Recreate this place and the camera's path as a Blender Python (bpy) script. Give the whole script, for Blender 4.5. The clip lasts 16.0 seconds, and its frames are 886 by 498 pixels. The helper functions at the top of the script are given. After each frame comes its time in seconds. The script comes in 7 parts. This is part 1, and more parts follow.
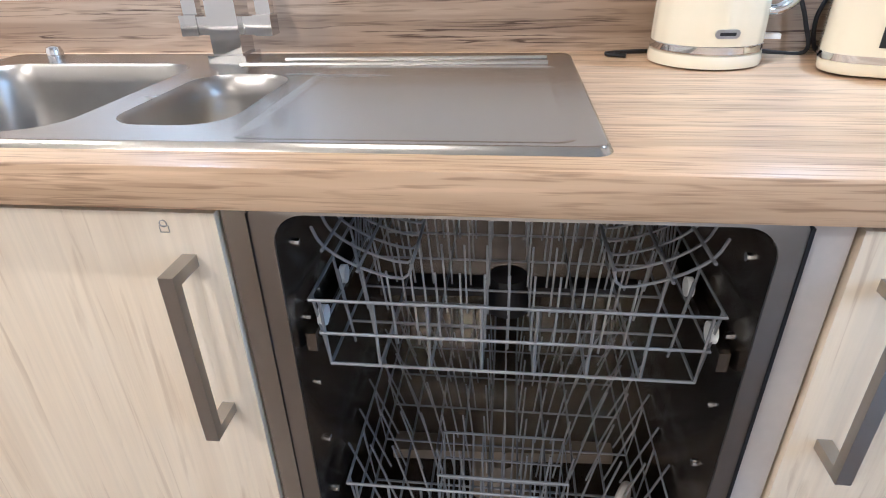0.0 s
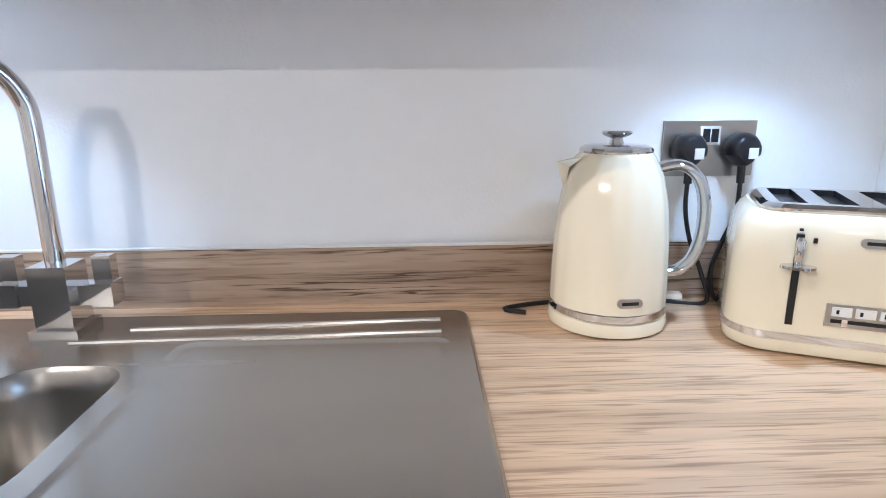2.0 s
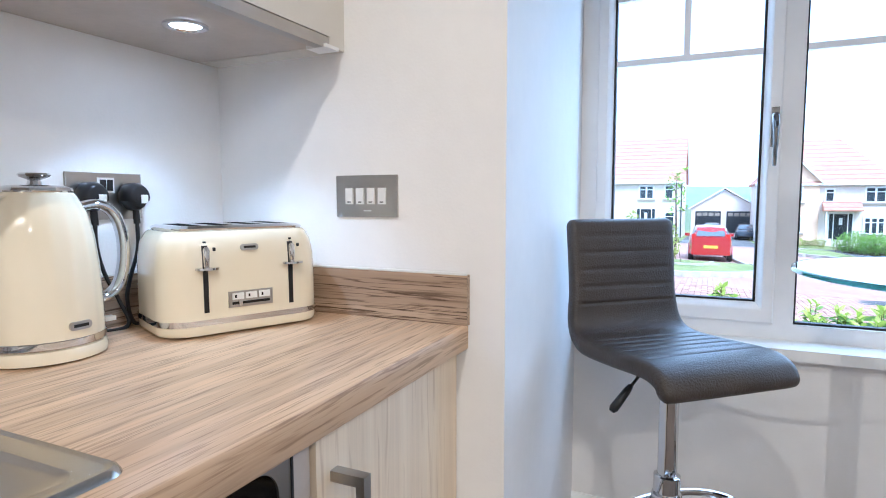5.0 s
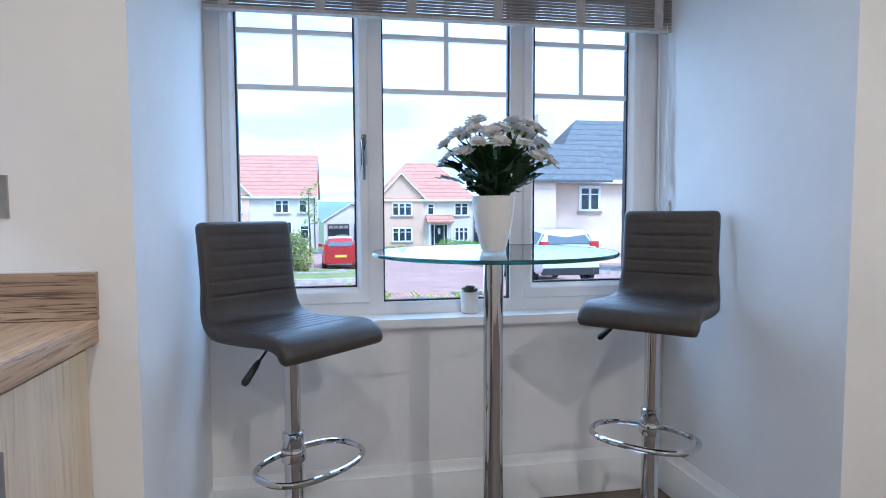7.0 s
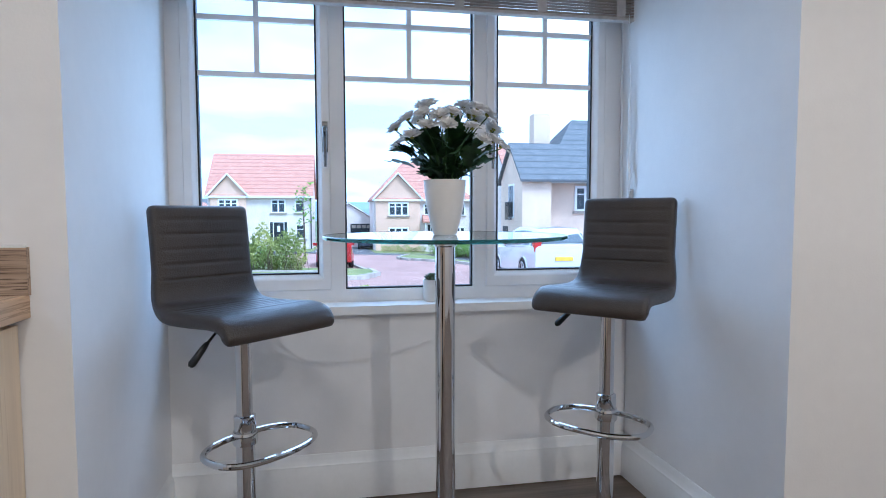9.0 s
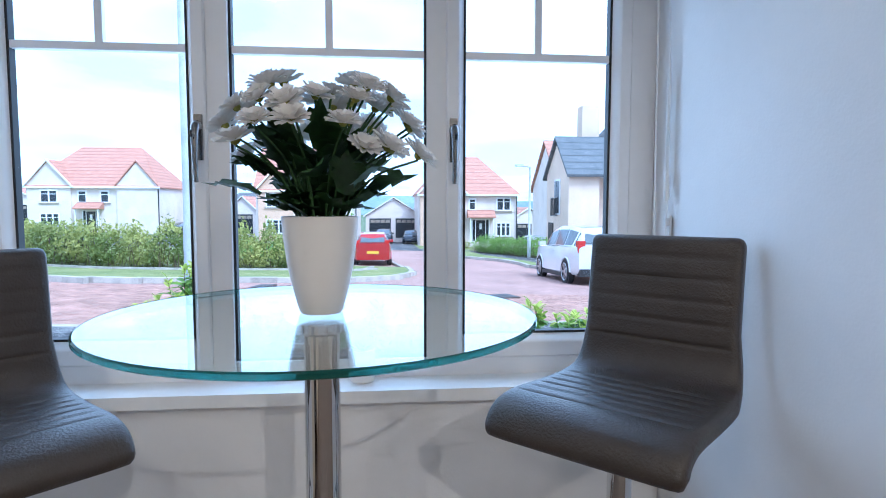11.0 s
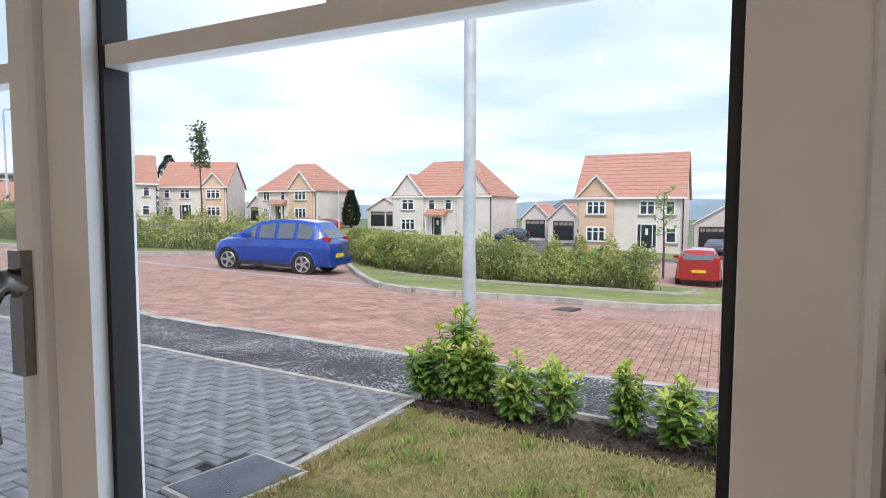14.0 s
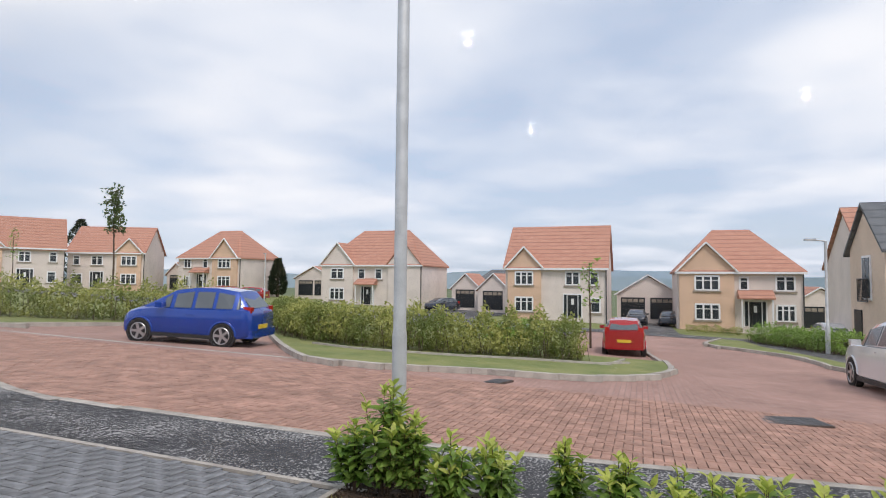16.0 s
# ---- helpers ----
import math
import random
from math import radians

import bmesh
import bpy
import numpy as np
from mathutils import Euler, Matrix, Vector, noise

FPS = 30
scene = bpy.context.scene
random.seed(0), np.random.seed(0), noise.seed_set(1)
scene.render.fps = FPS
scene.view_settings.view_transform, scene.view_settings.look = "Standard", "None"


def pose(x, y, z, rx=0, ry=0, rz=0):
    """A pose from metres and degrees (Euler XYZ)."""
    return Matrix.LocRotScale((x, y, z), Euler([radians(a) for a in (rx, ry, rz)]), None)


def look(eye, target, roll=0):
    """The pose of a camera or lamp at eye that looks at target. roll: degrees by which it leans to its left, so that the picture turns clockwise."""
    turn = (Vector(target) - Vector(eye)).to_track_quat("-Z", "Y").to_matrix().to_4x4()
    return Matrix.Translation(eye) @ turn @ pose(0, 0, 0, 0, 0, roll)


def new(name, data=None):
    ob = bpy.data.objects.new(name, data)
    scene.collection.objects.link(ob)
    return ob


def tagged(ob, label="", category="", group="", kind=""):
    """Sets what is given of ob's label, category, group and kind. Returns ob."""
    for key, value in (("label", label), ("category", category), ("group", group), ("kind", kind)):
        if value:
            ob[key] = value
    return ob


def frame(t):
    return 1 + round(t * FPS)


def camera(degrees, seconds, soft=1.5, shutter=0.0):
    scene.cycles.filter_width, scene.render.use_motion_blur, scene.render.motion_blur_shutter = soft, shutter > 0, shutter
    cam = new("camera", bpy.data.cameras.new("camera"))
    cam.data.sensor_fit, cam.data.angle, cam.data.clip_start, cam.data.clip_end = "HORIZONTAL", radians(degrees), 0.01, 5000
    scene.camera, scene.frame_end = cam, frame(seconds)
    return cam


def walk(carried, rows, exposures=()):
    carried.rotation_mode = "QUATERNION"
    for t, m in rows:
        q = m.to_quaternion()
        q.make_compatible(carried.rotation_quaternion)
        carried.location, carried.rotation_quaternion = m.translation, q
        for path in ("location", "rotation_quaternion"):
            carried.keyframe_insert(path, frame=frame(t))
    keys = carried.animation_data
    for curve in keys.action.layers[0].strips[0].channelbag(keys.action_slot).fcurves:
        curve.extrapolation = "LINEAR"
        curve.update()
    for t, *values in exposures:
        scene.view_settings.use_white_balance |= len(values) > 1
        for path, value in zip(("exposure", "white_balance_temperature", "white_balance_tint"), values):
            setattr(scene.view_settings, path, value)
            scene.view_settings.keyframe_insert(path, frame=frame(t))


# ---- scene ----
cam = camera(74.9, 16.0, soft=1.0)
PATH = [
    (0, (-0.759, -1.084, 1.097), (-0.967, 0.658, 0.138), -1.4),
    (0.5, (-0.748, -1.064, 1.113), (-0.83, 0.773, 0.326), -1.4),
    (1, (-0.735, -1.035, 1.138), (-0.705, 0.84, 0.442), -1.2),
    (1.5, (-0.748, -0.967, 1.169), (-0.692, 0.937, 0.56), -0.8),
    (2, (-0.726, -0.889, 1.221), (-0.65, 1.048, 0.729), -0.4),
    (2.5, (-0.704, -0.822, 1.26), (-0.632, 1.134, 0.851), 0.0),
    (3, (-0.779, -0.823, 1.262), (-0.629, 1.148, 0.962), 0.4),
    (3.5, (-0.838, -0.885, 1.224), (-0.344, 1.044, 1.034), -0.2),
    (4, (-0.91, -0.966, 1.201), (-0.058, 0.835, 1.033), -0.5),
    (4.5, (-0.932, -1.004, 1.165), (0.388, 0.488, 0.986), -0.4),
    (5, (-0.982, -1.002, 1.143), (0.827, -0.167, 0.971), -0.1),
    (5.2, (-1.012, -1.002, 1.134), (0.889, -0.401, 0.973), -0.3),
    (7.3, (-1.264, -1.103, 1.111), (0.7, -1.462, 0.985), -0.2),
    (7.5, (-1.292, -1.125, 1.105), (0.674, -1.474, 0.979), -0.2),
    (8, (-1.336, -1.147, 1.066), (0.63, -1.496, 0.95), -0.1),
    (8.2, (-1.345, -1.152, 1.049), (0.619, -1.508, 0.926), -0.1),
    (10.5, (-0.775, -1.457, 1.146), (1.195, -1.773, 1.0), 0.1),
    (11, (-0.576, -1.6, 1.176), (1.409, -1.79, 1.03), 0.1),
    (11.5, (-0.324, -1.729, 1.256), (1.668, -1.818, 1.103), 0.0),
    (12, (-0.077, -1.804, 1.313), (1.916, -1.734, 1.163), -0.0),
    (12.5, (0.115, -1.849, 1.332), (2.061, -1.413, 1.188), -0.1),
    (13, (0.331, -1.805, 1.341), (2.191, -1.084, 1.2), -0.0),
    (13.5, (0.48, -1.743, 1.403), (2.302, -0.929, 1.266), 0.1),
    (14, (0.573, -1.691, 1.426), (2.37, -0.824, 1.294), 0.1),
    (14.5, (0.654, -1.609, 1.44), (2.44, -0.717, 1.31), 0.3),
    (15, (0.754, -1.605, 1.441), (2.543, -0.716, 1.341), 0.2),
    (15.5, (0.779, -1.618, 1.422), (2.639, -0.883, 1.454), 0.5),
    (16, (0.776, -1.599, 1.426), (2.665, -0.952, 1.535), 0.5),
]
walk(cam, [(t, look(eye, target, roll)) for t, eye, target, roll in PATH],
     [(0, 1.25, 4650, 6), (1.5, 0.95, 4650, 6), (3, 0.8, 4650, 6), (5.2, 0.8, 4750, 6), (7.4, 0.22, 4600, 6), (8.2, 0.22, 4600, 6), (10.5, 0.3, 4650, 6), (11.5, 0.18, 4750, 6), (12.5, -0.05, 5300, 8), (13.5, -0.3, 6000, 11), (14.5, -0.55, 6500, 13), (16, -0.9, 6800, 14)])

# ---- world, sun, lights ----
world = bpy.data.worlds.new("sky")
scene.world = world
world.use_nodes = True
wn, wl = world.node_tree.nodes, world.node_tree.links
wn.clear()
w_out = wn.new("ShaderNodeOutputWorld")
w_bg = wn.new("ShaderNodeBackground")
w_sky = wn.new("ShaderNodeTexSky")
w_sky.sky_type, w_sky.sun_disc = "NISHITA", False
w_sky.sun_elevation, w_sky.sun_rotation = radians(48), radians(200)
w_sky.air_density, w_sky.dust_density = 1.0, 1.5
w_co = wn.new("ShaderNodeTexCoord")
w_sep = wn.new("ShaderNodeSeparateXYZ")
w_zz = wn.new("ShaderNodeMath")
w_zz.operation, w_zz.inputs[1].default_value = "ADD", 0.10
w_div = wn.new("ShaderNodeVectorMath")
w_div.operation = "DIVIDE"
w_map = wn.new("ShaderNodeMapping")
w_map.inputs["Scale"].default_value = (0.55, 0.55, 0.55)
w_map.inputs["Rotation"].default_value = (0, 0, 0.5)
w_noise = wn.new("ShaderNodeTexNoise")
w_noise.inputs["Scale"].default_value, w_noise.inputs["Detail"].default_value = 1.5, 7
w_noise.inputs["Roughness"].default_value = 0.5
w_ramp = wn.new("ShaderNodeValToRGB")
w_ramp.color_ramp.elements[0].position, w_ramp.color_ramp.elements[0].color = 0.30, (0.72, 0.72, 0.72, 1)
w_ramp.color_ramp.elements[1].position, w_ramp.color_ramp.elements[1].color = 0.60, (1, 1, 1, 1)
w_shade = wn.new("ShaderNodeValToRGB")
w_shade.color_ramp.elements[0].position, w_shade.color_ramp.elements[0].color = 0.38, (3.7, 4.5, 5.75, 1)
w_shade.color_ramp.elements[1].position, w_shade.color_ramp.elements[1].color = 0.70, (5.95, 6.3, 6.8, 1)
w_mix = wn.new("ShaderNodeMixRGB")
wl.new(w_co.outputs["Generated"], w_sep.inputs[0])
wl.new(w_sep.outputs["Z"], w_zz.inputs[0])
w_cmb = wn.new("ShaderNodeCombineXYZ")
for k in range(3):
    wl.new(w_zz.outputs[0], w_cmb.inputs[k])
wl.new(w_co.outputs["Generated"], w_div.inputs[0])
wl.new(w_cmb.outputs[0], w_div.inputs[1])
wl.new(w_div.outputs[0], w_map.inputs["Vector"])
wl.new(w_map.outputs[0], w_noise.inputs["Vector"])
wl.new(w_noise.outputs["Fac"], w_ramp.inputs[0])
wl.new(w_noise.outputs["Fac"], w_shade.inputs[0])
wl.new(w_ramp.outputs[0], w_mix.inputs[0])
wl.new(w_sky.outputs[0], w_mix.inputs[1])
wl.new(w_shade.outputs[0], w_mix.inputs[2])
wl.new(w_mix.outputs[0], w_bg.inputs[0])
w_bg.inputs[1].default_value = 0.295
wl.new(w_bg.outputs[0], w_out.inputs[0])

sun = new("sun", bpy.data.lights.new("sun", "SUN"))
sun.data.energy, sun.data.angle, sun.data.color = 3.5, radians(20), (1.0, 0.96, 0.9)
sun.matrix_world = look((0, 0, 30), (13, 10, 8))


def lamp(kind, name, m, energy, color, **kw):
    ob = new(name, bpy.data.lights.new(name, kind))
    ob.data.energy, ob.data.color = energy, color
    for k, v in kw.items():
        if k == "radius":
            ob.data.shadow_soft_size = v
        elif k == "cone":
            ob.data.spot_size = radians(v)
        elif k == "blend":
            ob.data.spot_blend = v
    ob.matrix_world = m
    return ob


WARM, COOL = (1.0, 0.75, 0.51), (0.84, 0.92, 1.0)
SPOTS = [(-1.15, -0.95, 22), (-2.55, -0.95, 22), (-2.3, -2.4, 54), (-0.9, -3.7, 22)]
for sx, sy, watts in SPOTS:
    lamp("SPOT", "ceiling_spot", look((sx, sy, 2.375), (sx, sy, 0)), watts, WARM, cone=162, blend=0.35, radius=0.008)
UNDER = [(-0.263, -0.20), (-1.38, -0.20), (-2.5, -0.20)]
for sx, sy in UNDER:
    lamp("SPOT", "cabinet_spot", look((sx, sy, 1.428), (sx, sy, 0)), 4.4, COOL, cone=104, blend=0.5, radius=0.02)
# added area lamp just outside the panes, boosting the sky's light indoors
fill_in = lamp("AREA", "window_fill", look((0.935, -1.455, 1.43), (-1.0, -1.455, 1.38)), 8, (0.70, 0.85, 1.0))
fill_in.data.shape, fill_in.data.size, fill_in.data.size_y = "RECTANGLE", 1.5, 1.25

# ---- materials ----
MATS = {}


def mat(name, color, rough=0.5, metal=0.0, var=0.06, scale=6.0, bump=0.0, bscale=60.0, stretch=(1, 1, 1),
        second=None, spec=0.5, coat=0.0, emit=0.0, trans=0.0, rnd=0.0, ior=1.45, detail=6.0, rvar=0.0, lo=0.35, hi=0.65):
    """A node material: two scales of noise in the colour, fine relief, and a spread from object to object."""
    m = bpy.data.materials.new(name)
    m.use_nodes = True
    nt = m.node_tree
    b = nt.nodes["Principled BSDF"]
    b.inputs["Roughness"].default_value, b.inputs["Metallic"].default_value = rough, metal
    b.inputs["Specular IOR Level"].default_value = spec
    b.inputs["Coat Weight"].default_value = coat
    b.inputs["Transmission Weight"].default_value, b.inputs["IOR"].default_value = trans, ior
    co = nt.nodes.new("ShaderNodeTexCoord")
    mp = nt.nodes.new("ShaderNodeMapping")
    mp.inputs["Scale"].default_value = stretch
    nt.links.new(co.outputs["Object"], mp.inputs["Vector"])
    n1 = nt.nodes.new("ShaderNodeTexNoise")
    n1.inputs["Scale"].default_value, n1.inputs["Detail"].default_value = scale, detail
    nt.links.new(mp.outputs[0], n1.inputs["Vector"])
    ramp = nt.nodes.new("ShaderNodeValToRGB")
    c = tuple(color)
    c2 = tuple(second) if second else tuple(max(0, v * (1 - 2 * var)) for v in c)
    c1 = c if second else tuple(min(1, v * (1 + var)) for v in c)
    ramp.color_ramp.elements[0].position, ramp.color_ramp.elements[0].color = lo, (*c2, 1)
    ramp.color_ramp.elements[1].position, ramp.color_ramp.elements[1].color = hi, (*c1, 1)
    nt.links.new(n1.outputs["Fac"], ramp.inputs[0])
    n2 = nt.nodes.new("ShaderNodeTexNoise")
    n2.inputs["Scale"].default_value, n2.inputs["Detail"].default_value = scale * 9, 4
    nt.links.new(mp.outputs[0], n2.inputs["Vector"])
    mx = nt.nodes.new("ShaderNodeMixRGB")
    mx.blend_type, mx.inputs[0].default_value = "MULTIPLY", min(1.0, var * 4)
    r2 = nt.nodes.new("ShaderNodeMapRange")
    r2.inputs["From Min"].default_value, r2.inputs["From Max"].default_value = 0.3, 0.7
    r2.inputs["To Min"].default_value, r2.inputs["To Max"].default_value = 0.7, 1.0
    nt.links.new(n2.outputs["Fac"], r2.inputs["Value"])
    nt.links.new(ramp.outputs[0], mx.inputs[1])
    nt.links.new(r2.outputs[0], mx.inputs[2])
    last = mx.outputs[0]
    if rnd:
        oi = nt.nodes.new("ShaderNodeObjectInfo")
        hs = nt.nodes.new("ShaderNodeHueSaturation")
        mr = nt.nodes.new("ShaderNodeMapRange")
        mr.inputs["To Min"].default_value, mr.inputs["To Max"].default_value = 1 - rnd, 1 + rnd
        nt.links.new(oi.outputs["Random"], mr.inputs["Value"])
        nt.links.new(mr.outputs[0], hs.inputs["Value"])
        nt.links.new(last, hs.inputs["Color"])
        last = hs.outputs[0]
    nt.links.new(last, b.inputs["Base Color"])
    if emit:
        nt.links.new(last, b.inputs["Emission Color"])
        b.inputs["Emission Strength"].default_value = emit
    if rvar:
        rr = nt.nodes.new("ShaderNodeMapRange")
        rr.inputs["To Min"].default_value, rr.inputs["To Max"].default_value = max(0.02, rough - rvar), rough + rvar
        nt.links.new(n1.outputs["Fac"], rr.inputs["Value"])
        nt.links.new(rr.outputs[0], b.inputs["Roughness"])
    if bump:
        n3 = nt.nodes.new("ShaderNodeTexNoise")
        n3.inputs["Scale"].default_value, n3.inputs["Detail"].default_value = bscale, 5
        nt.links.new(mp.outputs[0], n3.inputs["Vector"])
        bp = nt.nodes.new("ShaderNodeBump")
        bp.inputs["Strength"].default_value, bp.inputs["Distance"].default_value = bump, 0.01
        nt.links.new(n3.outputs["Fac"], bp.inputs["Height"])
        nt.links.new(bp.outputs[0], b.inputs["Normal"])
    MATS[name] = m
    return m


def wood(name, light, dark, along=0, grain=1.0, rough=0.45, bump=0.05, veins=0.0, vein=(0.1, 0.06, 0.03), wavy=0.0, fine_low=0.8):
    """Straight-grained board: long streaks along one axis, with finer lines and a few dark veins."""
    m = bpy.data.materials.new(name)
    m.use_nodes = True
    nt = m.node_tree
    b = nt.nodes["Principled BSDF"]
    b.inputs["Roughness"].default_value = rough
    co = nt.nodes.new("ShaderNodeTexCoord")

    def noise_at(across, length, scale, detail, dist=0.0):
        mp = nt.nodes.new("ShaderNodeMapping")
        s = [across] * 3
        s[along] = length
        mp.inputs["Scale"].default_value = s
        nt.links.new(co.outputs["Object"], mp.inputs["Vector"])
        n = nt.nodes.new("ShaderNodeTexNoise")
        n.inputs["Scale"].default_value, n.inputs["Detail"].default_value = scale * grain, detail
        n.inputs["Distortion"].default_value = dist
        nt.links.new(mp.outputs[0], n.inputs["Vector"])
        return n

    a, f, v = noise_at(9, 0.7, 2.2, 6, 0.5), noise_at(34, 0.9, 4.0, 4), noise_at(16 + 8 * wavy, 1.1 + 0.3 * wavy, 2.0, 5, 1.2 + 0.9 * wavy)
    ramp = nt.nodes.new("ShaderNodeValToRGB")
    ramp.color_ramp.elements[0].position, ramp.color_ramp.elements[0].color = 0.34, (*dark, 1)
    ramp.color_ramp.elements[1].position, ramp.color_ramp.elements[1].color = 0.62, (*light, 1)
    nt.links.new(a.outputs["Fac"], ramp.inputs[0])
    fine = nt.nodes.new("ShaderNodeMapRange")
    fine.inputs["From Min"].default_value, fine.inputs["From Max"].default_value = 0.32, 0.6
    fine.inputs["To Min"].default_value, fine.inputs["To Max"].default_value = fine_low, 1.0
    nt.links.new(f.outputs["Fac"], fine.inputs["Value"])
    mx = nt.nodes.new("ShaderNodeMixRGB")
    mx.blend_type, mx.inputs[0].default_value = "MULTIPLY", 0.8
    nt.links.new(ramp.outputs[0], mx.inputs[1])
    nt.links.new(fine.outputs[0], mx.inputs[2])
    last = mx.outputs[0]
    if veins:
        vr = nt.nodes.new("ShaderNodeMapRange")
        vr.inputs["From Min"].default_value, vr.inputs["From Max"].default_value = 0.57, 0.69
        vr.inputs["To Max"].default_value = veins
        nt.links.new(v.outputs["Fac"], vr.inputs["Value"])
        vm = nt.nodes.new("ShaderNodeMixRGB")
        vm.inputs[2].default_value = (*vein, 1)
        nt.links.new(vr.outputs[0], vm.inputs[0])
        nt.links.new(last, vm.inputs[1])
        last = vm.outputs[0]
    nt.links.new(last, b.inputs["Base Color"])
    bp = nt.nodes.new("ShaderNodeBump")
    bp.inputs["Strength"].default_value, bp.inputs["Distance"].default_value = bump, 0.01
    nt.links.new(f.outputs["Fac"], bp.inputs["Height"])
    nt.links.new(bp.outputs[0], b.inputs["Normal"])
    MATS[name] = m
    return m


def travertine(name, light, dark, line, along=0, lines=0.6, rough=0.36, dash=0.4):
    """Vein-cut stone pattern: soft bands, thin broken wandering fissures and short dark flecks along one axis."""
    m = bpy.data.materials.new(name)
    m.use_nodes = True
    nt = m.node_tree
    b = nt.nodes["Principled BSDF"]
    co = nt.nodes.new("ShaderNodeTexCoord")

    def noise_at(across, length, detail, dist=0.0):
        mp = nt.nodes.new("ShaderNodeMapping")
        sc = [across] * 3
        sc[along] = length
        mp.inputs["Scale"].default_value = sc
        nt.links.new(co.outputs["Object"], mp.inputs["Vector"])
        n = nt.nodes.new("ShaderNodeTexNoise")
        n.inputs["Scale"].default_value, n.inputs["Detail"].default_value = 1.0, detail
        n.inputs["Distortion"].default_value = dist
        nt.links.new(mp.outputs[0], n.inputs["Vector"])
        return n.outputs["Fac"]

    def span(sock, a, c, lo, hi):
        r = nt.nodes.new("ShaderNodeMapRange")
        for key, v in (("From Min", a), ("From Max", c), ("To Min", lo), ("To Max", hi)):
            r.inputs[key].default_value = v
        nt.links.new(sock, r.inputs["Value"])
        return r.outputs[0]

    def op(kind, p, q):
        n = nt.nodes.new("ShaderNodeMath")
        n.operation = kind
        for k, v in enumerate((p, q)):
            if isinstance(v, float):
                n.inputs[k].default_value = v
            else:
                nt.links.new(v, n.inputs[k])
        return n.outputs[0]

    def blend(fac, base, color):
        n = nt.nodes.new("ShaderNodeMixRGB")
        n.inputs[2].default_value = (*color, 1)
        nt.links.new(fac, n.inputs[0])
        nt.links.new(base, n.inputs[1])
        return n.outputs[0]

    ramp = nt.nodes.new("ShaderNodeValToRGB")
    ramp.color_ramp.elements[0].position, ramp.color_ramp.elements[0].color = 0.36, (*dark, 1)
    ramp.color_ramp.elements[1].position, ramp.color_ramp.elements[1].color = 0.60, (*light, 1)
    nt.links.new(noise_at(34, 1.6, 7, 0.4), ramp.inputs[0])
    field = noise_at(105, 3.4, 5, 0.35)
    near = op("ABSOLUTE", op("SUBTRACT", field, 0.5), 0.0)
    gate = span(noise_at(44, 3.5, 3), 0.44, 0.58, 0.0, lines)
    last = blend(op("MULTIPLY", span(near, 0.012, 0.045, 1.0, 0.0), gate), ramp.outputs[0], line)
    fleck = span(noise_at(190, 9, 2), 0.56, 0.66, 0.0, dash)
    last = blend(fleck, last, line)
    pale = span(noise_at(60, 4, 4), 0.58, 0.70, 0.0, 0.5)
    last = blend(pale, last, tuple(min(1.0, v * 1.25) for v in light))
    nt.links.new(last, b.inputs["Base Color"])
    nt.links.new(span(field, 0.3, 0.7, rough - 0.06, rough + 0.08), b.inputs["Roughness"])
    bp = nt.nodes.new("ShaderNodeBump")
    bp.inputs["Strength"].default_value, bp.inputs["Distance"].default_value = 0.12, 0.004
    nt.links.new(near, bp.inputs["Height"])
    nt.links.new(bp.outputs[0], b.inputs["Normal"])
    MATS[name] = m
    return m


def translucent(m, color, amount):
    """Lets part of the light through a thin leaf or petal."""
    nt = m.node_tree
    out = next(n for n in nt.nodes if n.type == "OUTPUT_MATERIAL")
    b = nt.nodes["Principled BSDF"]
    tl, mx = nt.nodes.new("ShaderNodeBsdfTranslucent"), nt.nodes.new("ShaderNodeMixShader")
    tl.inputs[0].default_value = (*color, 1)
    mx.inputs[0].default_value = amount
    nt.links.new(b.outputs[0], mx.inputs[1])
    nt.links.new(tl.outputs[0], mx.inputs[2])
    nt.links.new(mx.outputs[0], out.inputs["Surface"])
    return m


def glass(name, color=(1, 1, 1), gloss=0.08):
    """Clear pane: straight light with a sheen that grows at a slant."""
    m = bpy.data.materials.new(name)
    m.use_nodes = True
    nt = m.node_tree
    nt.nodes.clear()
    out = nt.nodes.new("ShaderNodeOutputMaterial")
    tr, gl, mx = nt.nodes.new("ShaderNodeBsdfTransparent"), nt.nodes.new("ShaderNodeBsdfGlossy"), nt.nodes.new("ShaderNodeMixShader")
    tr.inputs[0].default_value = (*color, 1)
    gl.inputs["Roughness"].default_value = 0.01
    lw = nt.nodes.new("ShaderNodeLayerWeight")
    pw = nt.nodes.new("ShaderNodeMath")
    pw.operation, pw.inputs[1].default_value = "POWER", 4.0
    rg = nt.nodes.new("ShaderNodeMapRange")
    rg.inputs["To Min"].default_value, rg.inputs["To Max"].default_value = gloss, 0.9
    lw.inputs["Blend"].default_value = 0.5
    nt.links.new(lw.outputs["Facing"], pw.inputs[0])
    nt.links.new(pw.outputs[0], rg.inputs["Value"])
    nt.links.new(rg.outputs[0], mx.inputs[0])
    nt.links.new(tr.outputs[0], mx.inputs[1])
    nt.links.new(gl.outputs[0], mx.inputs[2])
    nt.links.new(mx.outputs[0], out.inputs["Surface"])
    MATS[name] = m
    return m


